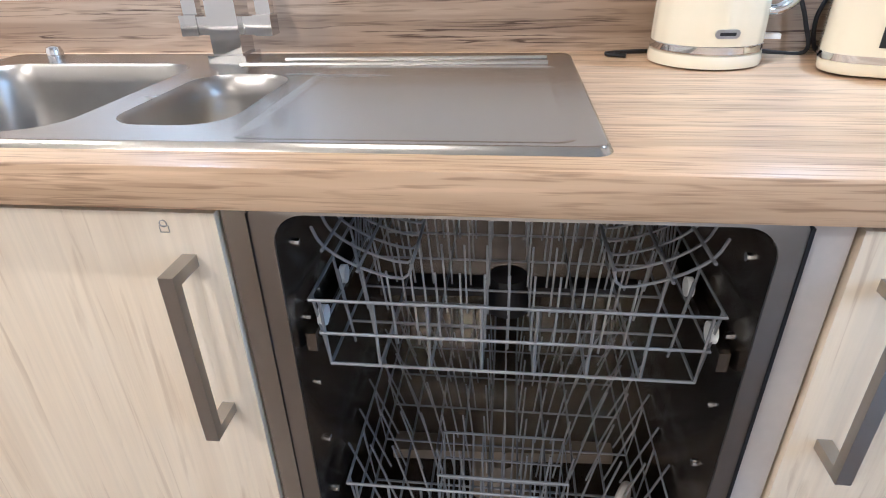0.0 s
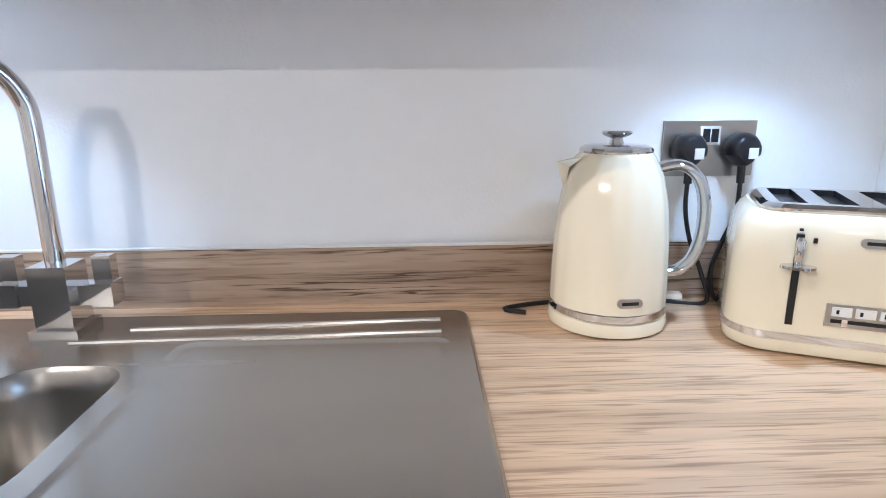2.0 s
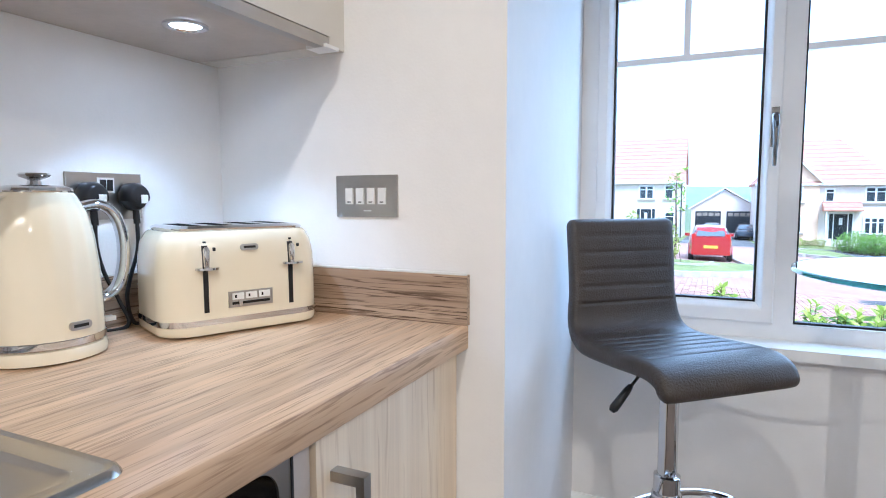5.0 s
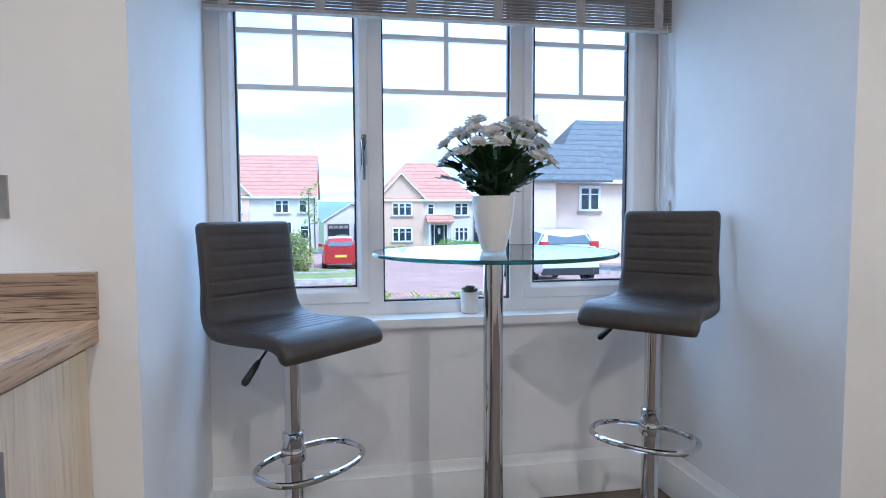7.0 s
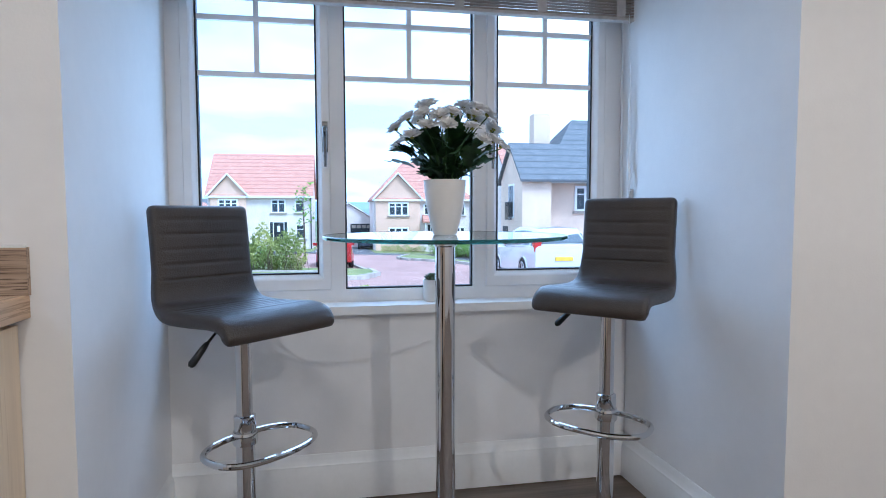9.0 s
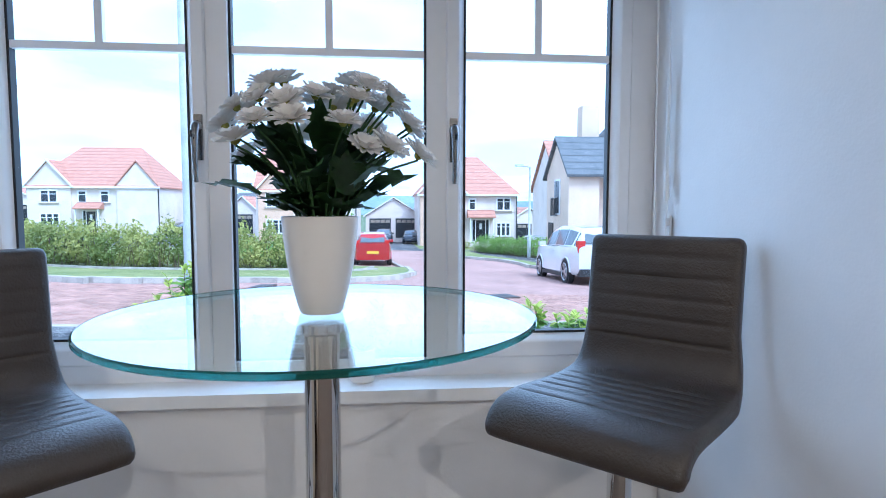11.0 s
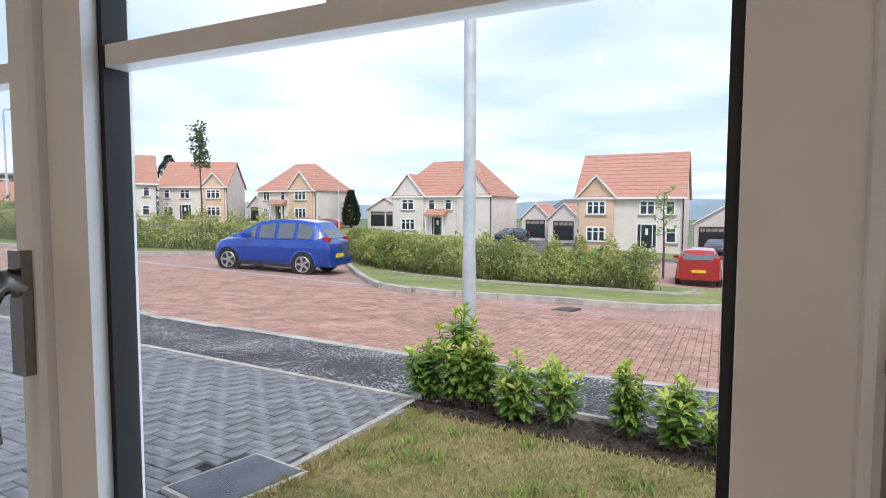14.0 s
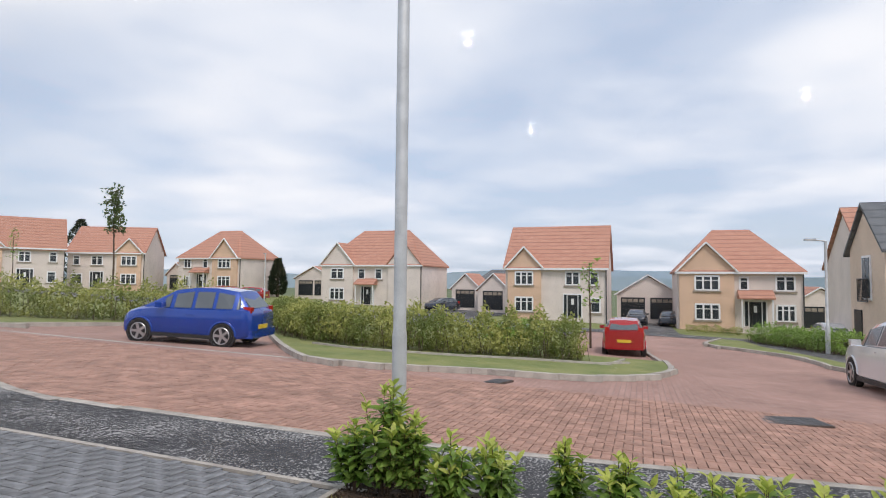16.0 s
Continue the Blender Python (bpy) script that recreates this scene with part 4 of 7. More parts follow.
for sx in (-0.077, 0.077):
    part("lever_slot", bbox(sx - 0.004, sx + 0.004, -HD - 0.0012, -HD + 0.01, 0.042, 0.156, 0.002), BLACK, toa, "dark lever slot")
    bm = bmesh.new()
    lathe(bm, [(0.004, 0.0), (0.0046, 0.012), (0.0056, 0.02), (0.0054, 0.034), (0.003, 0.039)], 16)
    bm.transform(pose(sx, -HD - 0.007, 0.115))
    lv = part("lever", bm, CHROME, toa, "chrome lever")
    bm = bmesh.new()
    loops = [[(sx + 0.0195 * math.cos(a), -HD - 0.010 + 0.011 * math.sin(a), z) for a in [2 * math.pi * k / 24 for k in range(24)]] for z in (0.116, 0.1195)]
    rings(bm, loops)
    bevel(bm, 0.0015)
    part("lever_plate", bm, CHROME, lv)
    part("mark", bbox(sx - 0.002, sx + 0.002, -HD * 0.99 - 0.002, -HD * 0.97, 0.160, 0.163), BLACK, toa)
    part("mark", bbox(sx + 0.014, sx + 0.018, -HD - 0.0005, -HD * 0.97, 0.146, 0.152), BLACK, toa)
badge(toa, pose(0.0, -HD + 0.0, 0.150, -6, 0, 0), 0.032, 0.011)
pan = part("control_panel", bbox(-0.040, 0.040, -HD - 0.002, -HD + 0.006, 0.046, 0.074, 0.002), NICKEL, toa, "grey control panel")
for k in range(3):
    b = part("button", bbox(-0.034 + k * 0.024, -0.014 + k * 0.024, -HD - 0.0045, -HD, 0.060, 0.071, 0.001), WHITE_PLASTIC, pan, "cream push button")
    part("mark", bbox(-0.030 + k * 0.024, -0.027 + k * 0.024, -HD - 0.0052, -HD - 0.004, 0.063, 0.068), BLACK, b)
part("slider_slot", bbox(-0.034, 0.034, -HD - 0.0028, -HD, 0.051, 0.0555), BLACK, pan)
part("slider", bbox(-0.024, -0.018, -HD - 0.008, -HD, 0.049, 0.058, 0.001), CHROME, pan)

# ---- the bay: table, stools, flowers, blind ----
TX, TY = 0.353, -1.494
tab = thing("bar_table", pose(TX, TY, FZ), "round clear glass bar table on a chrome pedestal", "table")
TH = 1.008 - FZ
bm = bmesh.new()
lathe(bm, [(0.337, TH - 0.0095), (0.337, TH - 0.0005)], 96)
top = part("glass_top", bm, TABLE_GLASS, tab, "clear glass disc", angle=30)
top.visible_shadow = False
bm = bmesh.new()
lathe(bm, [(0.3372, TH - 0.010), (0.340, TH - 0.008), (0.340, TH - 0.002), (0.3372, TH), ], 96, cap0=False, cap1=False)
part("glass_rim", bm, GLASS_EDGE, tab, "green-tinted polished rim")
bm = bmesh.new()
lathe(bm, [(0.0285, 0.03), (0.0285, TH - 0.035), (0.034, TH - 0.03), (0.034, TH - 0.016), (0.055, TH - 0.013), (0.055, TH - 0.0105)], 32)
part("pedestal", bm, CHROME, tab)
bm = bmesh.new()
lathe(bm, [(0.235, 0.0), (0.235, 0.006), (0.225, 0.010), (0.12, 0.022), (0.06, 0.034), (0.034, 0.05), (0.0295, 0.06)], 56)
part("base", bm, CHROME, tab)


def stool(m, label, rise=0.0):
    """Bar stool on a gas lift; it faces local +x."""
    st = thing("bar_stool", m, label, "bar stool", "bar stools at the glass table")
    z = rise - FZ
    prof = smooth_path([(0.173, 0, 0.745 + z), (0.175, 0, 0.764 + z), (0.157, 0, 0.783 + z), (0.11, 0, 0.792 + z), (0.0, 0, 0.786 + z), (-0.10, 0, 0.784 + z), (-0.150, 0, 0.797 + z), (-0.176, 0, 0.832 + z), (-0.185, 0, 0.89 + z), (-0.193, 0, 0.98 + z), (-0.206, 0, 1.085 + z)], 20)
    total = [0.0]
    for a, b in zip(prof, prof[1:]):
        total.append(total[-1] + (b - a).length)
    grooves = [0.10 + 0.038 * k for k in range(6)] + [0.445 + 0.042 * k for k in range(6)]
    loops = []
    n = len(prof)
    for i, p in enumerate(prof):
        d = (prof[min(i + 1, n - 1)] - prof[max(i - 1, 0)]).normalized()
        nr = Vector((-d.z, 0, d.x)) * -1
        s = total[i]
        back = min(1, max(0, (s - 0.32) / 0.15))
        half = 0.170 - 0.018 * back
        end = min(s, total[-1] - s)
        round_end = math.sqrt(max(0.0, 1 - (1 - min(1, end / 0.02)) ** 2))
        th = 0.019 * (0.25 + 0.75 * round_end)
        half -= 0.012 * (1 - round_end)
        dip = sum(math.exp(-((s - g) / 0.0028) ** 2) for g in grooves)
        lp = []
        for y, k in ((-1, -0.55), (-0.97, -0.9), (-0.9, -1.0), (0, -1.0), (0.9, -1.0), (0.97, -0.9), (1, -0.55), (1, 0.55), (0.97, 0.9), (0.9, 1.0), (0.78, 1.06), (0, 1.08), (-0.78, 1.06), (-0.9, 1.0), (-0.97, 0.9), (-1, 0.55)):
            if k > 0.95 and abs(y) < 0.8:
                k -= 0.32 * dip
            lp.append(p + nr * (th * k) + Vector((0, half * y, 0)))
        loops.append(lp)
    bm = bmesh.new()
    rings(bm, loops)
    part("seat_shell", bm, LEATHER, st, "taupe faux leather with stitched ribs", angle=60)
    bm = bmesh.new()
    lathe(bm, [(0.026, 0.03), (0.026, 0.41), (0.030, 0.412), (0.030, 0.45), (0.026, 0.452), (0.022, 0.453), (0.022, 0.715 + rise)], 28)
    part("column", bm, CHROME, st)
    bm = bmesh.new()
    lathe(bm, [(0.19, 0.0), (0.19, 0.005), (0.18, 0.009), (0.09, 0.018), (0.045, 0.03), (0.03, 0.05), (0.028, 0.07)], 48)
    part("base", bm, CHROME, st)
    part("seat_plate", bbox(-0.09, 0.09, -0.07, 0.07, 0.700 + rise, 0.716 + rise, 0.004), BLACK, st)
    bm = bmesh.new()
    oval = [(0.075 + 0.105 * math.copysign(abs(math.cos(a)) ** 0.8, math.cos(a)), 0.155 * math.copysign(abs(math.sin(a)) ** 0.85, math.sin(a)), 0.385) for a in [2 * math.pi * k / 40 for k in range(40)]]
    tube(bm, oval, 0.0085, 10, closed=True)
    part("footrest", bm, CHROME, st)
    bm = bmesh.new()
    lathe(bm, [(0.033, 0.370), (0.035, 0.375), (0.035, 0.402), (0.033, 0.406)], 24)
    part("footrest_collar", bm, CHROME, st)
    bm = bmesh.new()
    tube(bm, smooth_path([(0.0, -0.02, 0.705), (0.0, -0.07, 0.70), (0.01, -0.105, 0.68), (0.012, -0.12, 0.668)], 5), 0.004, 8)
    bm.transform(pose(0, 0, rise))
    lv = part("lever", bm, CHROME, st)
    bm = bmesh.new()
    tube(bm, [(0.0115, -0.115, 0.673), (0.0125, -0.125, 0.663), (0.014, -0.16, 0.627), (0.0145, -0.166, 0.621)], 0.009, 10, radii=[0.006, 0.0085, 0.0105, 0.006])
    bm.transform(pose(0, 0, rise))
    part("grip", bm, BLACK, lv, "black plastic grip")
    return st


stool(pose(0.42, -0.931, FZ, 0, 0, 223.0), "taupe leather bar stool beside the cabinets", 0.006)
stool(pose(0.415, -2.02, FZ, 0, 0, 135.0), "taupe leather bar stool near the bay corner", 0.032)

# flowers in a pot
PETAL = mat("white_petal", (0.82, 0.80, 0.77), 0.6, var=0.04, scale=20)
translucent(PETAL, (0.85, 0.83, 0.80), 0.4)
HEART = mat("yellow_green_heart", (0.30, 0.30, 0.06), 0.8, var=0.15, scale=60)
STEM = mat("green_stem", (0.05, 0.11, 0.03), 0.6, var=0.15, scale=20)
LEAF = mat("dark_leaf", (0.035, 0.085, 0.022), 0.5, var=0.2, scale=25, bump=0.2, bscale=120)
plant = thing("potted_chrysanthemum", pose(TX, TY, 1.008), "white chrysanthemums in a tall white ceramic pot", "potted plant")
bm = bmesh.new()
lathe(bm, [(0.031, 0.0), (0.034, 0.003), (0.0435, 0.038), (0.0520, 0.078), (0.0575, 0.12), (0.0602, 0.152), (0.057, 0.153), (0.055, 0.146), (0.051, 0.12)], 48)
part("pot", bm, CERAMIC, plant)
bm = bmesh.new()
lathe(bm, [(0.0525, 0.128), (0.02, 0.132), (0.002, 0.13)], 24)
part("compost", bm, SOIL, plant)
rng = random.Random(5)


def flower_mesh(seed, r):
    g = random.Random(seed)
    bm = bmesh.new()
    for ring, (cnt, ln, up) in enumerate(((15, 1.0, 0.32), (13, 0.88, 0.66), (9, 0.66, 1.05))):
        for k in range(cnt):
            a = 2 * math.pi * (k + 0.5 * ring + g.uniform(-0.2, 0.2)) / cnt
            L = r * ln * g.uniform(0.88, 1.08)
            w = r * 0.33
            lift = up + g.uniform(-0.12, 0.12)
            rows = []
            for s, ww, hh in ((0.1, 0.3, 0), (0.4, 0.75, 0.35), (0.75, 1.0, 0.8), (0.95, 0.86, 1.0), (1.0, 0.45, 1.05)):
                d, h = L * s * math.cos(lift * 0.8), L * (s * math.sin(lift * 0.8) + 0.12 * hh * (0.4 if ring else -0.3))
                row = []
                for q in (-1, 0, 1):
                    cup = 0.10 * L * abs(q) * ww
                    row.append(bm.verts.new((d * math.cos(a) - q * w * ww * math.sin(a) * 0.5, d * math.sin(a) + q * w * ww * math.cos(a) * 0.5, h + cup)))
                rows.append(row)
            for r0, r1 in zip(rows, rows[1:]):
                for q in range(2):
                    bm.faces.new((r0[q], r0[q + 1], r1[q + 1], r1[q]))
    me = mesh_of("petals", bm, PETAL, angle=80)
    bm = bmesh.new()
    lathe(bm, [(r * 0.10, -r * 0.16), (r * 0.2, -0.06 * r), (r * 0.22, 0.06 * r), (r * 0.15, 0.16 * r), (r * 0.03, 0.2 * r)], 12)
    he = mesh_of("heart", bm, HEART)
    return me, he


blooms = [flower_mesh(40 + k, 0.0345) for k in range(5)]
heads = []
tries = 0
while len(heads) < 40 and tries < 6000:
    tries += 1
    a, b = rng.uniform(0, 2 * math.pi), math.acos(rng.uniform(0.0, 1.0))
    p = Vector((0.148 * math.sin(b) * math.cos(a), 0.148 * math.sin(b) * math.sin(a), 0.262 + 0.098 * math.cos(b) + rng.uniform(-0.025, 0.012))) + Vector((0, -0.008, 0))
    if all((p - q).length > 0.036 for q in heads):
        heads.append(p)
for k, p in enumerate(heads):
    foot = Vector((p.x * 0.2, p.y * 0.2, 0.13))
    mid = (foot + p) * 0.5 + Vector((p.x * -0.10, p.y * -0.10, 0.02))
    bm = bmesh.new()
    tube(bm, smooth_path([foot, mid, p - Vector((0, 0, 0.006))], 4), 0.0019, 5)
    stem = part("stem", bm, STEM, plant)
    out = Vector((p.x, p.y, 0.14 + 0.5 * max(0, p.z - 0.22))).normalized()
    out = (out + Vector((rng.uniform(-0.3, 0.3), rng.uniform(-0.3, 0.3), 0.1))).normalized()
    m = Matrix.Translation(p) @ out.to_track_quat("Z", "Y").to_matrix().to_4x4() @ Matrix.Scale(rng.uniform(0.78, 1.0), 4)
    pe, he = blooms[k % 5]
    fl = same_mesh("flower", pe, plant, m)
    hh = new("heart", he)
    hh.parent = fl


def leaf_mesh(length, width, lobes, material, name="leaf", curl=0.25):
    """A lobed leaf with a folded midrib, along +x."""
    bm = bmesh.new()
    n = 8
    rows = []
    for i in range(n + 1):
        s = i / n
        w = width * math.sin(math.pi * min(1, s * 0.94 + 0.04)) ** 0.7 * (1 + (0.35 * math.cos(s * lobes * 2 * math.pi) if lobes else 0))
        if i == n:
            w = width * 0.04
        z = -curl * length * s * s
        rows.append([bm.verts.new((length * s - (0.12 * length * (lobes > 0) * (1 if i % 2 else 0)), q * w * 0.5, z + abs(q) * w * 0.16)) for q in (-1, 0, 1)])
    for a, b in zip(rows, rows[1:]):
        for q in range(2):
            bm.faces.new((a[q], a[q + 1], b[q + 1], b[q]))
    return mesh_of(name, bm, material, angle=80)


lm = [leaf_mesh(0.085, 0.05, 3, LEAF), leaf_mesh(0.07, 0.042, 2, LEAF), leaf_mesh(0.06, 0.04, 3, LEAF)]
for k in range(95):
    a = rng.uniform(0, 2 * math.pi)
    h = rng.random() ** 1.4
    rad = rng.uniform(0.005, 0.042) + 0.03 * h
    if k % 8 == 0:
        rad, h = rng.uniform(0.075, 0.105), rng.uniform(0.3, 0.8)
    m = Matrix.Translation((rad * math.cos(a), rad * math.sin(a), 0.152 + 0.10 * h)) @ pose(0, 0, 0, rng.uniform(-40, 40), rng.uniform(-70, -14), math.degrees(a) + rng.uniform(-50, 50))
    same_mesh("leaf", lm[k % 3], plant, m)

# succulent on the sill
suc = thing("succulent_pot", pose(0.845, -1.535, SILL), "small succulent in a white pot on the sill", "potted plant")
bm = bmesh.new()
lathe(bm, [(0.027, 0), (0.031, 0.003), (0.0335, 0.075), (0.0335, 0.08), (0.031, 0.08), (0.030, 0.07)], 32)
part("pot", bm, CERAMIC, suc)
SUCC = mat("grey_green_succulent", (0.12, 0.17, 0.10), 0.5, var=0.15, scale=30)
bm = bmesh.new()
for k in range(26):
    a, t = k * 2.4, k / 26
    L = 0.034 * (1 - 0.5 * t)
    m = Matrix.Translation((0.006 * math.cos(a), 0.006 * math.sin(a), 0.074 + 0.012 * t)) @ pose(0, 0, 0, 0, -20 - 60 * t, math.degrees(a))
    b2 = bmesh.new()
    rings(b2, [[(L * s, w * math.cos(q), 0.5 * w * math.sin(q)) for q in [math.pi / 3 * j for j in range(6)]] for s, w in ((0, 0.004), (0.5, 0.007), (0.85, 0.005), (1.0, 0.001))])
    b2.transform(m)
    tmp = bpy.data.meshes.new("t")
    b2.to_mesh(tmp)
    b2.free()
    bm.from_mesh(tmp)
    bpy.data.meshes.remove(tmp)
part("leaves", bm, SUCC, suc)

# woven blind
REED = translucent(wood("brown_reed", (0.50, 0.43, 0.36), (0.30, 0.25, 0.20), along=1, rough=0.7), (0.5, 0.43, 0.36), 0.25)
TAPE = mat("linen_tape", (0.62, 0.57, 0.52), 0.9, var=0.06, scale=40, bump=0.2, bscale=300)
bl = thing("reed_blind", pose(0.80, 0, 0), "brown woven reed blind, raised, with pale tapes", "blind")
BY0, BY1 = -2.30, -0.645
part("head_rail", bbox(-0.025, 0.02, BY0, BY1, 2.10, 2.16, 0.003), REED, bl)
bm = bmesh.new()
tube(bm, [(0, BY0, 0), (0, BY1, 0)], 0.0036, 6)
slat = mesh_of("slat", bm, REED)
for layer, (xo, z0, z1) in enumerate(((-0.012, 1.795, 2.10), (0.008, 1.80, 1.93))):
    for k in range(int((z1 - z0) / 0.0105)):
        same_mesh("slat", slat, bl, pose(xo + rng.uniform(-0.0012, 0.0012), rng.uniform(-0.003, 0.003), z0 + 0.0105 * k))
for k in range(6):
    yk = BY0 + 0.065 + k * (BY1 - BY0 - 0.13) / 5
    part("tape", bbox(-0.0205, -0.0172, yk - 0.017, yk + 0.017, 1.79, 2.10), TAPE, bl, "pale linen tape")
part("hem", bbox(-0.019, 0.012, BY0, BY1, 1.778, 1.789, 0.004), TAPE, bl)

# blind cord and cleat on the side wall by the window
bm = bmesh.new()
tube(bm, smooth_path([(0, -2.252, 1.8), (0, -2.254, 1.4), (-0.005, -2.256, 1.1), (-0.012, -2.262, 1.035), (-0.03, -2.266, 1.03), (-0.038, -2.268, 1.1), (-0.036, -2.27, 1.4), (-0.02, -2.268, 1.8)], 6), 0.002, 6)
cord = part("cord", bm, WHITE_PLASTIC, bl, "white looped blind cord")
bm = bmesh.new()
lathe(bm, [(0.004, 1.19), (0.007, 1.2), (0.006, 1.25), (0.003, 1.262)], 12, -0.036, -2.268)
part("toggle", bm, WHITE_PLASTIC, cord)
bm = bmesh.new()
tube(bm, [(-0.025, -2.272, 1.22), (-0.025, -2.272, 1.50)], 0.0045, 8)
part("wand", bm, WHITE_PLASTIC, bl, "clear plastic wand")
cl = thing("cord_cleat", pose(0.775, -2.2855, 1.10), "white plastic cord safety cleat on the bay wall", "cord cleat")
part("plate", bbox(-0.008, 0.008, 0, 0.006, -0.055, 0.055, 0.002), WHITE_PLASTIC, cl)
part("hook", bbox(-0.006, 0.006, 0.006, 0.016, 0.03, 0.05, 0.002), WHITE_PLASTIC, cl)

# ---- outdoors: the ground ----
def gz(x, y):
    return 0.10 - 0.05 * min(x, 20) - 0.028 * min(max(0, x - 20), 60) + 0.036 * max(-60, min(y, 90)) - 0.45 * min(1, max(0, (x - 36) / 10))


bm = bmesh.new()
xs = [1.2, 3, 6, 10, 15, 20, 26, 36, 46, 56, 70, 90, 130, 200, 400, 900, 2500]
ys = [-2500, -900, -400, -200, -120, -60, -30, -15, 0, 15, 30, 60, 90, 140, 260, 600, 2500]


def far_z(x, y):
    d = max(0, math.hypot(x, y) - 95)
    return gz(x, y) - 0.22 - 0.05 * min(d, 500)


grid = [[bm.verts.new((x, y, far_z(x, y))) for y in ys] for x in xs]
for i in range(len(xs) - 1):
    for j in range(len(ys) - 1):
        bm.faces.new((grid[i][j], grid[i + 1][j], grid[i + 1][j + 1], grid[i][j + 1]))
structure("ground", bm, FIELD, "green fields falling away behind the houses", "ground", True)
# distance haze is put into the hills' pale blue colour
HILL = mat("haze_tinted_hills", (0.42, 0.51, 0.60), 1.0, var=0.1, scale=0.004, second=(0.36, 0.46, 0.54))
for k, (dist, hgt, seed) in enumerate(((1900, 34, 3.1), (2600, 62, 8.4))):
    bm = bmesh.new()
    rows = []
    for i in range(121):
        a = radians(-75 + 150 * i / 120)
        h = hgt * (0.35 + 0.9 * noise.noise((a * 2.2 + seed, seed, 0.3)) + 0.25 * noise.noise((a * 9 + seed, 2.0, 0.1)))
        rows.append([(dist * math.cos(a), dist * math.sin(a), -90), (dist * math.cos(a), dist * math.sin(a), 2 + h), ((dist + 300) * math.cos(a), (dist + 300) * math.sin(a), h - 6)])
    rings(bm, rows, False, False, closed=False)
    structure("backdrop", bm, HILL, "horizon hills coloured a pale haze blue", "hills", True)


def curve2(pts, n=4):
    return [(p.x, p.y) for p in smooth_path([(x, y, 0) for x, y in pts], n)]


def sheet(pts, lift, step=1.5):
    """A patch of ground laid over the slope from an outline (x, y)."""
    bm = bmesh.new()
    vs = [bm.verts.new((x, y, 0)) for x, y in pts]
    bm.faces.new(vs)
    bmesh.ops.triangulate(bm, faces=bm.faces)
    for axis, cuts in ((Vector((1, 0, 0)), (20.0, 36.0, 46.0, 80.0)), (Vector((0, 1, 0)), (-60.0, 90.0))):
        for c in cuts:
            bmesh.ops.bisect_plane(bm, geom=bm.verts[:] + bm.edges[:] + bm.faces[:], plane_co=axis * c, plane_no=axis)
    for v in bm.verts:
        v.co.z = gz(v.co.x, v.co.y) + lift
    return bm


def paving(name, c1, c2, joint, w, h):
    """Block paving seen from afar."""
    m = bpy.data.materials.new(name)
    m.use_nodes = True
    nt = m.node_tree
    b = nt.nodes["Principled BSDF"]
    b.inputs["Roughness"].default_value = 0.85
    co = nt.nodes.new("ShaderNodeTexCoord")
    br = nt.nodes.new("ShaderNodeTexBrick")
    br.inputs["Scale"].default_value = 1.0
    br.inputs["Brick Width"].default_value, br.inputs["Row Height"].default_value = w, h
    br.inputs["Mortar Size"].default_value = 0.006
    br.inputs["Color1"].default_value, br.inputs["Color2"].default_value, br.inputs["Mortar"].default_value = (*c1, 1), (*c2, 1), (*joint, 1)
    nz = nt.nodes.new("ShaderNodeTexNoise")
    nz.inputs["Scale"].default_value, nz.inputs["Detail"].default_value = 0.7, 6
    mr = nt.nodes.new("ShaderNodeMapRange")
    mr.inputs["From Min"].default_value, mr.inputs["From Max"].default_value = 0.3, 0.7
    mr.inputs["To Min"].default_value, mr.inputs["To Max"].default_value = 0.8, 1.12
    mx = nt.nodes.new("ShaderNodeMixRGB")
    mx.blend_type, mx.inputs[0].default_value = "MULTIPLY", 1.0
    nt.links.new(co.outputs["Object"], br.inputs["Vector"])
    nt.links.new(co.outputs["Object"], nz.inputs["Vector"])
    nt.links.new(nz.outputs["Fac"], mr.inputs["Value"])
    nt.links.new(br.outputs["Color"], mx.inputs[1])
    nt.links.new(mr.outputs[0], mx.inputs[2])
    nt.links.new(mx.outputs[0], b.inputs["Base Color"])
    return m


FARPAVE = paving("red_paving", (0.43, 0.26, 0.21), (0.34, 0.195, 0.16), (0.22, 0.15, 0.125), 0.2, 0.1)
road = structure("road", sheet([(5.9, 70), (5.9, 5.1), (6.0, 1.5), (6.4, -0.5), (6.9, -3.6), (7.8, -9), (9, -20), (30, -20), (34, -12), (34, 6), (28, 70)], -0.045), FARPAVE, "red block-paved road between pale kerbs", "road")
PAVE_EDGE = curve2([(7.2, 30), (7.06, 22), (6.92, 15), (6.80, 11), (6.68, 8.8), (6.42, 7.3), (6.12, 6.3), (5.94, 5.6), (5.89, 4.8), (5.96, 3.43), (6.06, 1.47), (6.35, -0.36), (6.93, -3.63), (7.7, -8), (9, -16)], 3)
structure("pavement", sheet([(4.66, 30), (4.62, 4.1), (4.70, 0.56), (5.0, 0.5), (5.0, -16)] + PAVE_EDGE[::-1], 0.003), TARMAC, "dark grey speckled tarmac pavement", "pavement")
structure("driveway", sheet([(1.2, 30), (1.2, 0.45), (4.68, 0.55), (4.60, 4.1), (4.62, 30)], -0.022), DARKJOINT, "slate-grey block-paved driveway", "driveway")
structure("lawn", sheet([(1.2, 0.42), (1.2, -16), (4.45, -16), (4.40, 0.40)], -0.01), GRASS_SOIL, "dry yellow-green front lawn", "lawn")
structure("flower_bed", sheet([(4.42, 0.52), (4.42, -16), (4.96, -16), (4.96, 0.52)], 0.0), SOIL, "dark bark-covered planting bed", "planting bed")
